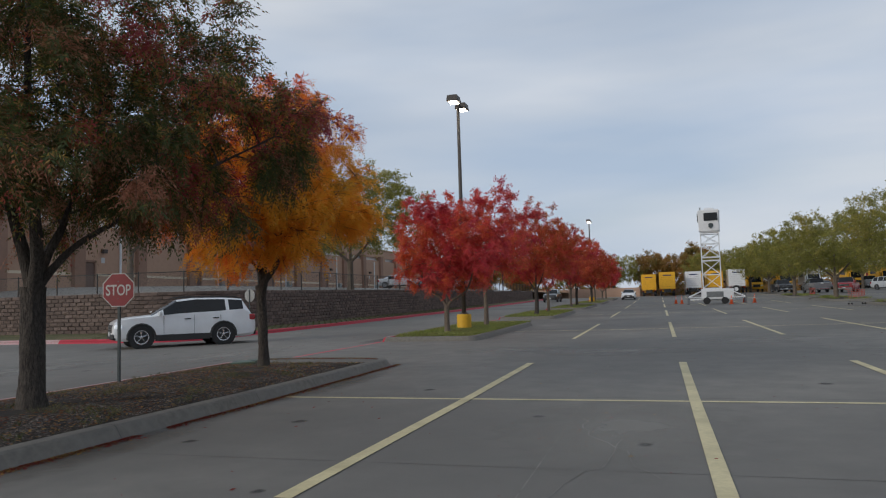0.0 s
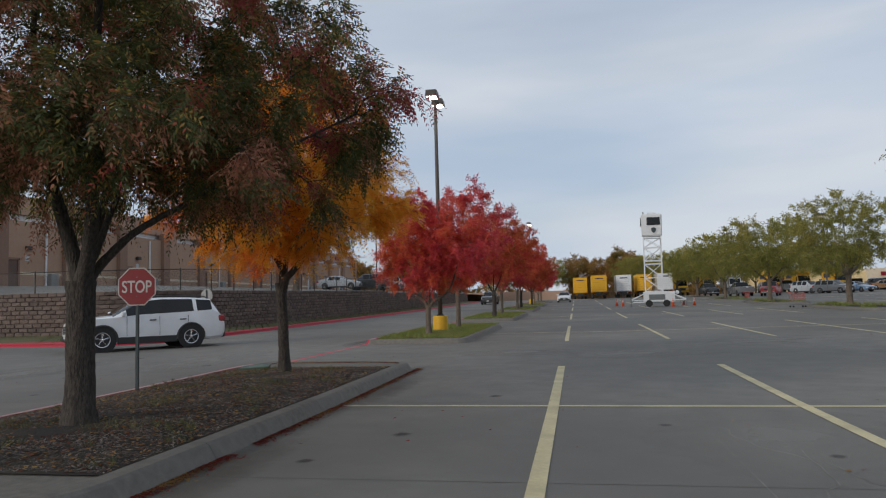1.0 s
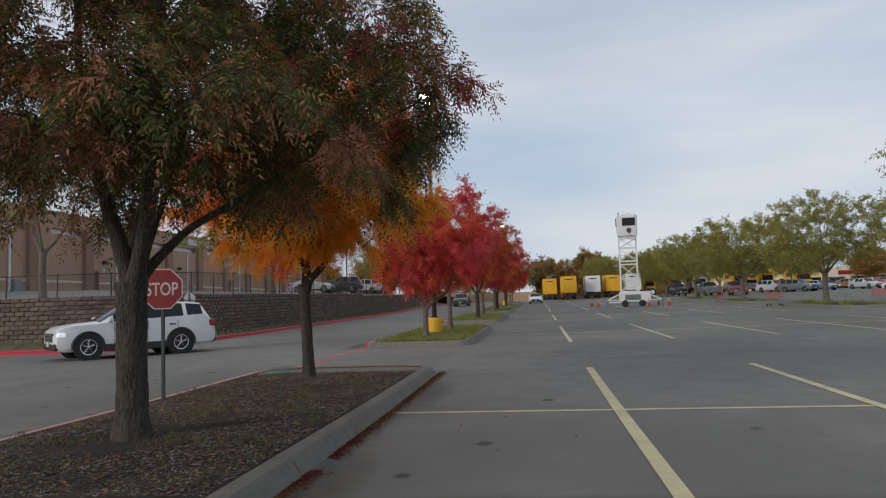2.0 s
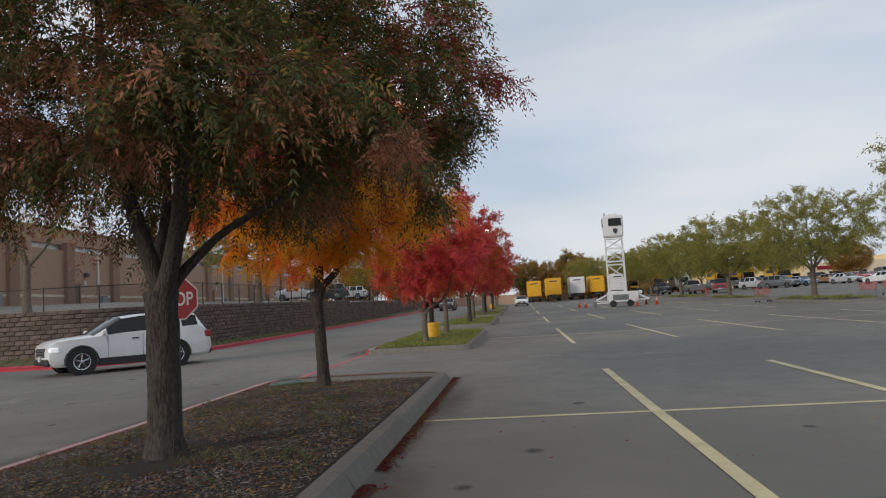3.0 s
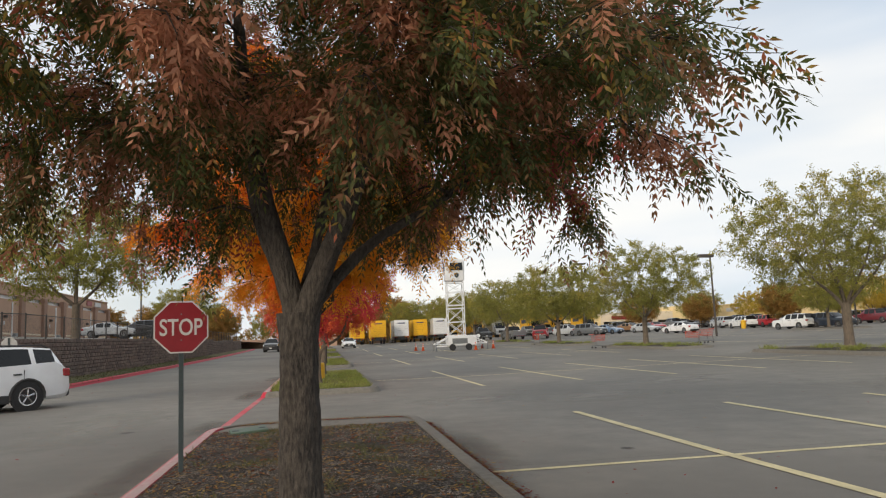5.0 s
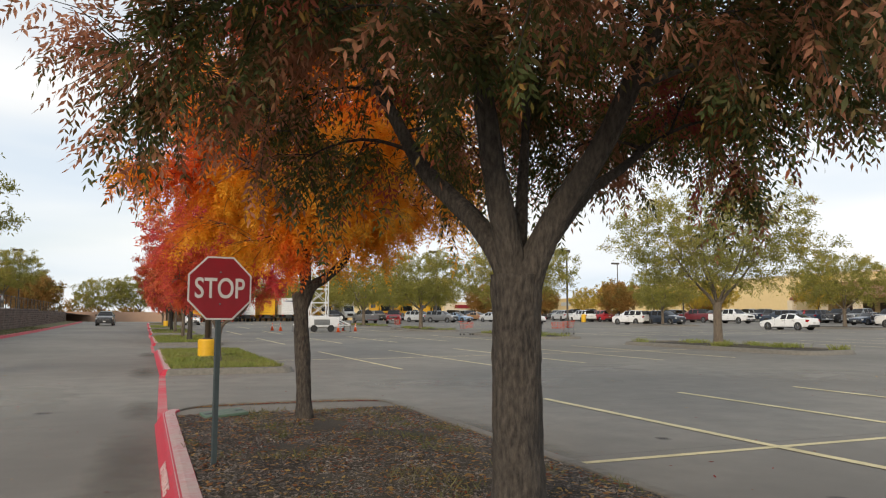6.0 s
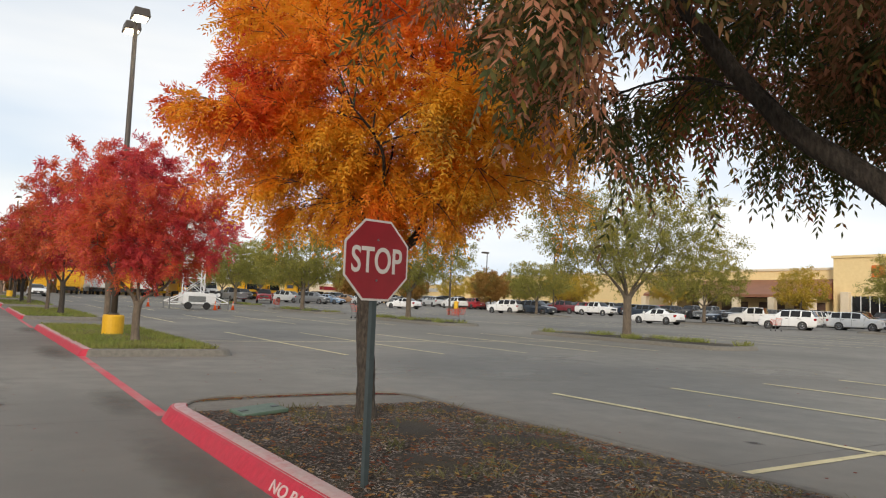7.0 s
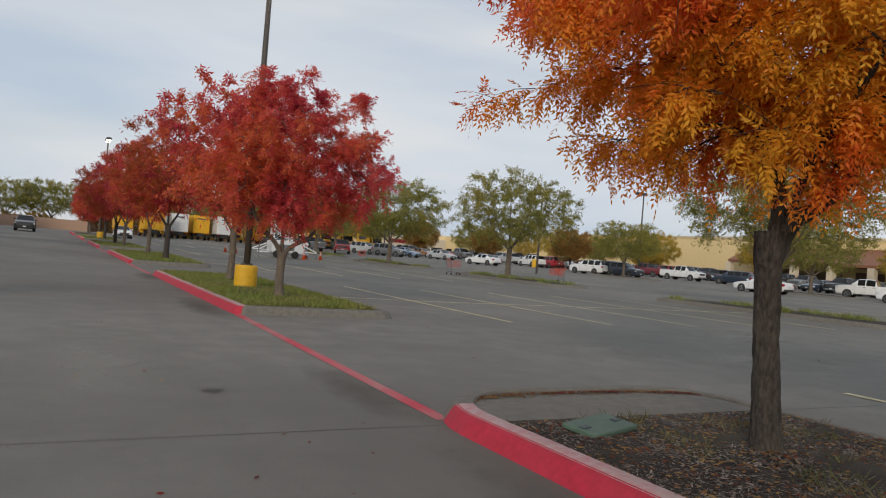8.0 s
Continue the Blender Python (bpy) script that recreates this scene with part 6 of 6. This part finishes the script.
part("canopy", bm, M_CANOPY, base, "brown sloping metal canopy")
for y in np.arange(67, 99, 6.2):
    bm = bmesh.new()
    box(bm, XF - 6.0, XF - 5.0, y - 0.5, y + 0.5, 0.8, 5.2, 0.03)
    part("column", bm, M_CREAM2, base)
for y in (38, 44.5, 51, 57.5, 64):
    bm = bmesh.new()
    box(bm, XF - 2.3, XF - 1.45, y - 0.6, y + 0.6, 0.8, 6.2, 0.03)
    part("column", bm, M_CREAM2, base)
for y0, y1 in ((39, 44), (45.2, 50.3), (51.7, 56.8), (58.2, 63.3)):
    bm = bmesh.new()
    box(bm, XF - 1.56, XF - 1.5, y0, y1, 1.9, 5.6, 0.01)
    g_ = part("shopfront", bm, M_GLASS, base, "dark glass shopfront")
    for yy in np.linspace(y0, y1, 5):
        bm = bmesh.new()
        box(bm, XF - 1.64, XF - 1.55, yy - 0.05, yy + 0.05, 1.9, 5.6)
        part("mullion", bm, M_SKYGAP_TRIM, g_)
for y0, y1 in ((68, 73), (74.5, 79), (81, 86), (87, 92)):
    bm = bmesh.new()
    box(bm, XF - 0.06, XF - 0.005, y0, y1, 1.6, 4.6, 0.01)
    part("display", bm, M_DOOR, base, "dark stacked goods along the wall")
y = 60.5
for w in (2.2, 1.7, 1.6, 0, 1.7, 1.8, 1.8, 1.6):
    if w:
        bm = bmesh.new()
        box(bm, XF - 1.72, XF - 1.5, y - w * 0.8, y, 8.3, 10.0, 0.05)
        part("sign_block", bm, M_ORANGE, base, "plain orange block in place of a brand letter")
    y -= (w or 0.8) + 0.45
tagged(base, "large cream-yellow store with taller entrance block and canopy", "building")

base = new("shop_row")
r5 = random.Random(3)
y = 152.0
while y < 300:
    w = r5.uniform(14, 24)
    h = r5.choice([6.2, 7.4, 8.4, 6.8])
    bm = bmesh.new()
    box(bm, XF - 4, XF + 25, y, y + w, 0.8, h, 0.05)
    box(bm, XF - 4.2, XF + 25, y - 0.1, y + w + 0.1, h, h + 0.3)
    part("shop_wall", bm, r5.choice([M_CREAM2, M_CREAM, M_TAN]), base)
    for k in range(3):
        bm = bmesh.new()
        box(bm, XF - 4.1, XF - 4.0, y + w * (k + 0.15) / 3, y + w * (k + 0.85) / 3, 1.8, 4.6)
        part("shop_window", bm, M_GLASS, base)
    bm = bmesh.new()
    box(bm, XF - 4.15, XF - 4.0, y + w * 0.3, y + w * 0.65, h - 1.6, h - 0.7)
    part("shop_sign", bm, r5.choice([M_SIGNRED, M_ORANGE, M_SIGNWHITE]), base, "plain coloured sign panel")
    y += w
tagged(base, "row of low cream shops at the far side of the lot", "building")

base = new("shop_row")
for x0, x1, h, m_ in ((66, 86, 6.8, M_CREAM2), (86, 95.5, 8.0, M_CREAM), (44, 66, 6.2, M_CREAM)):
    bm = bmesh.new()
    box(bm, x0, x1, 172, 190, 0.8, h, 0.05)
    part("shop_wall", bm, m_, base)
    for k in range(4):
        a = x0 + (x1 - x0) * (k + 0.15) / 4
        bm = bmesh.new()
        box(bm, a, a + (x1 - x0) * 0.17, 171.9, 172.0, 1.8, 4.6)
        part("shop_window", bm, M_GLASS, base)
    bm = bmesh.new()
    box(bm, x0 + 3, x0 + 8, 171.8, 172.0, h - 1.7, h - 0.8)
    part("shop_sign", bm, M_SIGNRED, base, "plain coloured sign panel")
tagged(base, "row of low cream shops closing the lot", "building")

# low tan wall across the road's far end, and a roof beyond
bm = bmesh.new()
box(bm, -60, -1.5, 165, 165.3, 1.0, 3.5)
box(bm, -1.8, -1.5, 165.3, 194, 1.0, 3.5)
box(bm, -1.5, 200, 194, 194.3, 1.0, 4.4)
tagged(part("wall_far", bm, M_TAN), "tan screen wall beyond the end of the road", "wall", kind="structure")
base = new("house")
bm = bmesh.new()
box(bm, 12, 26, 196, 210, 1.2, 6.0)
part("wall", bm, M_TAN, base)
bm = bmesh.new()
v = [bm.verts.new(p) for p in ((11.3, 195.3, 6), (26.7, 195.3, 6), (26.7, 210.7, 6), (11.3, 210.7, 6), (16, 203, 10.2), (22, 203, 10.2))]
for q in ((0, 1, 5, 4), (1, 2, 5), (2, 3, 4, 5), (3, 0, 4), (3, 2, 1, 0)):
    bm.faces.new([v[k] for k in q])
part("roof", bm, M_ROOF, base, "dark hipped roof")
for x in (14, 18.5, 22.5):
    bm = bmesh.new()
    box(bm, x, x + 1.4, 195.9, 196.02, 3.4, 5.0)
    part("window", bm, M_GLASS, base)
tagged(base, "brick-coloured house with a dark hipped roof", "house")

# lamps of the terrace and far lot
def plain_lamp(at, h):
    base = new("lamp_post")
    base.matrix_world = pose(*at)
    bm = bmesh.new()
    tube(bm, [(0, 0, -0.3), (0, 0, h)], [0.12, 0.08], 8)
    part("pole", bm, M_BRONZE, base)
    bm = bmesh.new()
    box(bm, -1.2, 0.3, -0.3, 0.3, h - 0.1, h + 0.22, 0.05)
    part("lamp_head", bm, M_BRONZE, base)
    return tagged(base, "tall bronze lamp post with one boxy head", "lamp post", "lamp posts")


pl = plain_lamp((-29.5, 98, TERR + 0.2), 10.4)
for x, y, z in ((-26, 128, 2.5), (33, 58, -1.7), (34, 97, 1.7), (58, 70, 1.6), (75, 108, 2.0)):
    copy_thing(pl, pose(x, y, z))

# ---------- fence on the wall ----------
M_FENCE = mat("black_fence_steel", (0.02, 0.018, 0.016), (0.03, 0.027, 0.024), 0.5, 8, 0.05)
base = new("fence")
fpath = along(dense_wall[60:], 420)
fl = []
for i, p in enumerate(fpath):
    a, b = fpath[max(i - 1, 0)], fpath[min(i + 1, len(fpath) - 1)]
    d = (b - a).normalized()
    q = p + Vector((-d.y, d.x)) * 0.55
    fl.append(Vector((q.x, q.y, wall_top(p.x, p.y) - 0.1)))
FH = 1.15
step = 9
for i in range(0, len(fl), step):
    bm = bmesh.new()
    lathe(bm, [(0.035, -0.1), (0.035, FH + 0.04), (0.01, FH + 0.07)], 6, Matrix.Translation(fl[i]))
    part("post", bm, M_FENCE, base)
for i in range(0, len(fl) - step, step):
    bm = bmesh.new()
    tube(bm, [fl[k] + Vector((0, 0, FH)) for k in (i, i + step)], 0.022, 6)
    part("rail", bm, M_FENCE, base)
wv, wf = [], []
for i in range(len(fl) - 1):
    a, b = fl[i], fl[i + 1]
    d = (b - a).normalized()
    nrm = Vector((-d.y, d.x, 0)) * 0.0
    for k in range(4):
        for sgn in (1, -1):
            s0 = k / 4
            p = a.lerp(b, s0) + Vector((0, 0, 0.02 if sgn > 0 else FH))
            q = p + d * 1.1 + Vector((0, 0, 1.1 * sgn))
            w_ = Vector((0, 0, 0.0035))
            n = len(wv)
            wv += [p - w_, q - w_, q + w_, p + w_]
            wf.append((n, n + 1, n + 2, n + 3))
mesh_ = obj("chain_link", wv, wf, M_FENCE, base, label="thin dark chain-link mesh")
mesh_["kind"] = "stuff"
tagged(base, "black chain-link fence along the top of the wall", "fence")

# ---------- writing on the kerbs ----------
M_CHALK = mat("worn_white_paint", (0.62, 0.52, 0.52), (0.55, 0.30, 0.30), 0.8, 20, 0.0)
for body_, yc, w in (("NO PARKING", 0.5, 1.25), ("FIRE LANE", -1.2, 1.05)):
    ob = writing("kerb_lettering", body_, w, 0.095, M_CHALK, None, pose(-6.95 + 0.002, yc, rise(-7, yc) + 0.068, -30.6, 0, -90), "worn white stencilled kerb lettering")
    tagged(ob, "worn white stencilled words on the red kerb", "lettering", kind="structure")

# ---------- loose small stuff ----------
def scatter(name, n, where, size, material, seed, label, category, upright=0.0, ratio=0.35, lift=0.01, curl=0.6):
    """Many small chips, blades or leaves lying (or standing) on a bed; where(rng, n) gives x, y, z."""
    rng = np.random.default_rng(seed)
    p = where(rng, n)
    n = len(p)
    a = rng.uniform(0, 2 * np.pi, n)
    d = np.stack([np.cos(a), np.sin(a), rng.normal(0, 0.25 * curl, n)], 1)
    if upright:
        d = np.stack([np.cos(a) * (1 - upright), np.sin(a) * (1 - upright), np.full(n, 0.9) * rng.uniform(0.6, 1.2, n)], 1)
    d = unit(d)
    up = unit(np.array([0, 0, 1.0]) + rng.normal(0, 0.35 * curl, (n, 3)))
    if upright:
        up = unit(rng.normal(0, 1, (n, 3)) * np.array([1, 1, 0.1]))
    w = unit(np.cross(d, up))
    L = (size * rng.uniform(0.5, 1.4, n))[:, None]
    p = p + np.array([0, 0, lift])
    if upright:
        v = np.stack([p - w * L * ratio * 0.5, p + w * L * ratio * 0.5, p + d * L + w * L * 0.02, p + d * L - w * L * 0.02], 1)
    else:
        v = np.stack([p - d * L * 0.5, p + w * L * ratio * 0.5, p + d * L * 0.5, p - w * L * ratio * 0.5], 1)
    ob = quads_mesh(name, v, material, None)
    return tagged(ob, label, category, kind="stuff")


def bed_height(x, y):
    return np.array([rise(a, b) for a, b in zip(x, y)])


def on_mulch(rng, n):
    x, y = rng.uniform(-6.74, -3.40, n), rng.uniform(-4.85, 4.3, n)
    s = np.maximum(abs((x + 5.03) / 1.72), abs((y + 0.28) / 4.62))
    return np.stack([x, y, bed_height(x, y) + 0.15 + 0.10 * (1 - s * s)], 1)


scatter("bark_mulch", 70000, on_mulch, 0.040, M_CHIP, 1, "loose shredded bark chips covering the bed", "mulch", ratio=0.26, lift=0.006)
L_LITTER = leaf_mat("fallen_leaves", [(0.30, (0.24, 0.028, 0.025)), (0.50, (0.17, 0.035, 0.026)), (0.58, (0.22, 0.12, 0.06)), (0.72, (0.36, 0.22, 0.07))], 1.5, 0.5, 0.8)


L_OCHRE = leaf_mat("fallen_ochre_leaves", [(0.30, (0.20, 0.06, 0.03)), (0.45, (0.26, 0.12, 0.05)), (0.58, (0.34, 0.19, 0.07)), (0.72, (0.42, 0.28, 0.10))], 1.5, 0.5, 0.8)


def patchy(where, scale, cut, seed):
    def f(rng, n):
        p = where(rng, n * 3)
        keep = np.array([noise.noise((a * scale + seed, b * scale, 0.0)) for a, b in p[:, :2]]) > cut
        return p[keep][:n]
    return f


scatter("dry_grass", 4200, patchy(on_mulch, 1.5, 0.20, 7.0), 0.07, M_DRYBLADE, 2, "patches of thin dry grass in the mulch", "grass", upright=0.35, ratio=0.10, lift=0.0)
scatter("fallen_leaves", 6500, on_mulch, 0.055, L_OCHRE, 3, "scattered fallen leaves on the mulch", "leaves", ratio=0.42)


def by_kerb(rng, n):
    y = rng.uniform(-6.0, 5.4, n)
    x = ISL[1] + 0.04 + abs(rng.normal(0, 0.065, n)) + 0.25 * np.maximum(0, rng.normal(-0.9, 0.6, n))
    return np.stack([x, y, bed_height(x, y)], 1)


scatter("fallen_leaves", 8000, patchy(by_kerb, 1.1, -0.55, 2.0), 0.042, L_LITTER, 4, "dark red fallen leaves gathered along the kerb", "leaves", ratio=0.42)


def on_lot(rng, n):
    x, y = rng.uniform(-15, 12, n), rng.uniform(-9, 22, n)
    ok = ~((x > -7.2) & (x < -2.8) & (y < 6)) & ~((x > -7) & (x < -3) & (y > 14))
    x, y = x[ok], y[ok]
    return np.stack([x, y, bed_height(x, y)], 1)


scatter("fallen_leaves", 900, on_lot, 0.05, L_LITTER, 5, "a few dry leaves blown over the paving", "leaves", ratio=0.42)
apron_leaves = lambda rng, n: np.stack([(x := rng.uniform(-6.5, -3.4, n)), (y := 5.45 - abs(rng.normal(0, 0.06, n)) - 0.25 * (abs(x + 5.0) / 1.6) ** 3), bed_height(x, y) + 0.14], 1)
scatter("fallen_leaves", 900, apron_leaves, 0.05, L_LITTER, 6, "brown leaves caught behind the end kerb", "leaves", ratio=0.42)


def cover_at(k, x0=-6.5, x1=-3.45, lo=-5.1, hi=6.2, h=0.10):
    def f(rng, n):
        x, y = rng.uniform(x0, x1, n), k * PITCH + rng.uniform(lo, hi, n)
        return np.stack([x, y, bed_height(x, y) + h], 1)
    return f


for k, n in ((1, 24000), (2, 10000), (3, 4000), (4, 3000)):
    scatter("ground_cover", n, cover_at(k), 0.13 if k == 1 else 0.16, M_BLADE, 10 + k, "clipped green ground cover filling the island", "ground cover", upright=0.42, ratio=0.16, lift=0.0)
for k in range(1, 5):
    def clumps(rng, n, k=k):
        c = np.stack([rng.uniform(16.4, 18.5, 15), k * PITCH + rng.uniform(-5.3, 5.3, 15)], 1)
        i = rng.integers(0, 15, n)
        x, y = c[i, 0] + rng.normal(0, 0.22, n), c[i, 1] + rng.normal(0, 0.22, n)
        return np.stack([x, y, bed_height(x, y) + 0.12], 1)
    scatter("low_shrubs", 1700, clumps, 0.22, M_BLADE, 20 + k, "low green clumps planted in the island", "shrub", upright=0.45, ratio=0.12, lift=0.0)


def on_verge(rng, n):
    i = rng.integers(70, 150, n)
    s = rng.uniform(0, 1, n)
    p = np.array([tuple(inner[a].lerp(outer[a], b)) for a, b in zip(i, s)])
    return np.stack([p[:, 0], p[:, 1], bed_height(p[:, 0], p[:, 1]) + 0.10 + 0.12 * s], 1)


scatter("verge_grass", 9000, on_verge, 0.10, M_DRYBLADE, 31, "dry yellow-green grass along the verge", "grass", upright=0.5, ratio=0.12, lift=0.0)

def far_hedge(rng, n):
    x = rng.uniform(-60, 150, n)
    return np.stack([x, rng.uniform(186, 193, n), 1.2 + rng.uniform(0, 1, n) ** 0.7 * (3.6 + 1.5 * np.sin(x * 0.21) + 1.2 * np.sin(x * 0.57 + 1))], 1)


scatter("far_hedge", 9000, far_hedge, 1.0, L_BROWN, 51, "tangled brown and olive hedge behind the lot", "hedge", upright=0.2, ratio=0.5, lift=0.0)

# ---------- blocks of the retaining wall ----------
BL, BH = 0.46, 0.2
rb = random.Random(12)


def block_verts(r):
    """A split-face block: length along x, face towards -y, with a chamfered rough face."""
    j = lambda a: r.uniform(-a, a)
    back4 = [(-BL / 2, 0.12, 0.004), (BL / 2, 0.12, 0.004), (BL / 2, 0.12, BH - 0.004), (-BL / 2, 0.12, BH - 0.004)]
    rim = [(-BL / 2 + 0.004, 0.0, 0.006), (BL / 2 - 0.004, 0.0, 0.006), (BL / 2 - 0.004, 0.0, BH - 0.006), (-BL / 2 + 0.004, 0.0, BH - 0.006)]
    face = [(-BL / 2 + 0.03 + j(0.01), -0.035 + j(0.015), 0.03 + j(0.01)), (j(0.06), -0.045 + j(0.02), 0.028 + j(0.01)), (BL / 2 - 0.03 + j(0.01), -0.035 + j(0.015), 0.03 + j(0.01)),
            (BL / 2 - 0.03 + j(0.01), -0.035 + j(0.015), BH - 0.03 + j(0.01)), (j(0.06), -0.045 + j(0.02), BH - 0.028 + j(0.01)), (-BL / 2 + 0.03 + j(0.01), -0.035 + j(0.015), BH - 0.03 + j(0.01))]
    return back4 + rim + face


BLOCK_F = [(0, 1, 5, 4), (1, 2, 6, 5), (2, 3, 7, 6), (3, 0, 4, 7), (4, 5, 10, 9, 8), (5, 6, 11, 10), (6, 7, 13, 12, 11), (7, 4, 8, 13), (8, 9, 12, 13), (9, 10, 11, 12)]
variants = []
for k in range(6):
    me = bpy.data.meshes.new("block")
    me.from_pydata(block_verts(rb), [], BLOCK_F)
    me.update()
    me.materials.append(M_BLOCK)
    variants.append(me)
wlen = sum((Vector(b) - Vector(a)).length for a, b in zip(dense_wall, dense_wall[1:]))
nblk = int(wlen / BL)
line = along(dense_wall, nblk * 2 + 1)
jv, jf = [], []
singles = 0
for i in range(nblk):
    for c in range(14):
        k = min(2 * i + (c % 2), nblk * 2)
        p = line[k]
        if p.x < -42:
            continue
        z = rise(p.x, p.y) - 0.02 + c * BH
        if z + BH > wall_top(p.x, p.y) + 0.10:
            break
        d = (line[min(k + 1, nblk * 2)] - line[max(k - 1, 0)]).normalized()
        m = Matrix.Translation((p.x - d.y * 0.012 * c, p.y + d.x * 0.012 * c, z)) @ Matrix.Rotation(math.atan2(d.y, d.x), 4, "Z")
        if p.x > -23.6 and p.y < 27.6 and singles < 300:
            ob = new("block", variants[rb.randrange(6)])
            ob.parent = wall_retaining
            ob.matrix_local = m
            singles += 1
        else:
            n = len(jv)
            jv += [tuple(m @ Vector(q)) for q in block_verts(rb)]
            jf += [tuple(n + q for q in f) for f in BLOCK_F]
rest = obj("blocks", jv, jf, M_BLOCK2, wall_retaining)
rest["kind"] = "stuff"
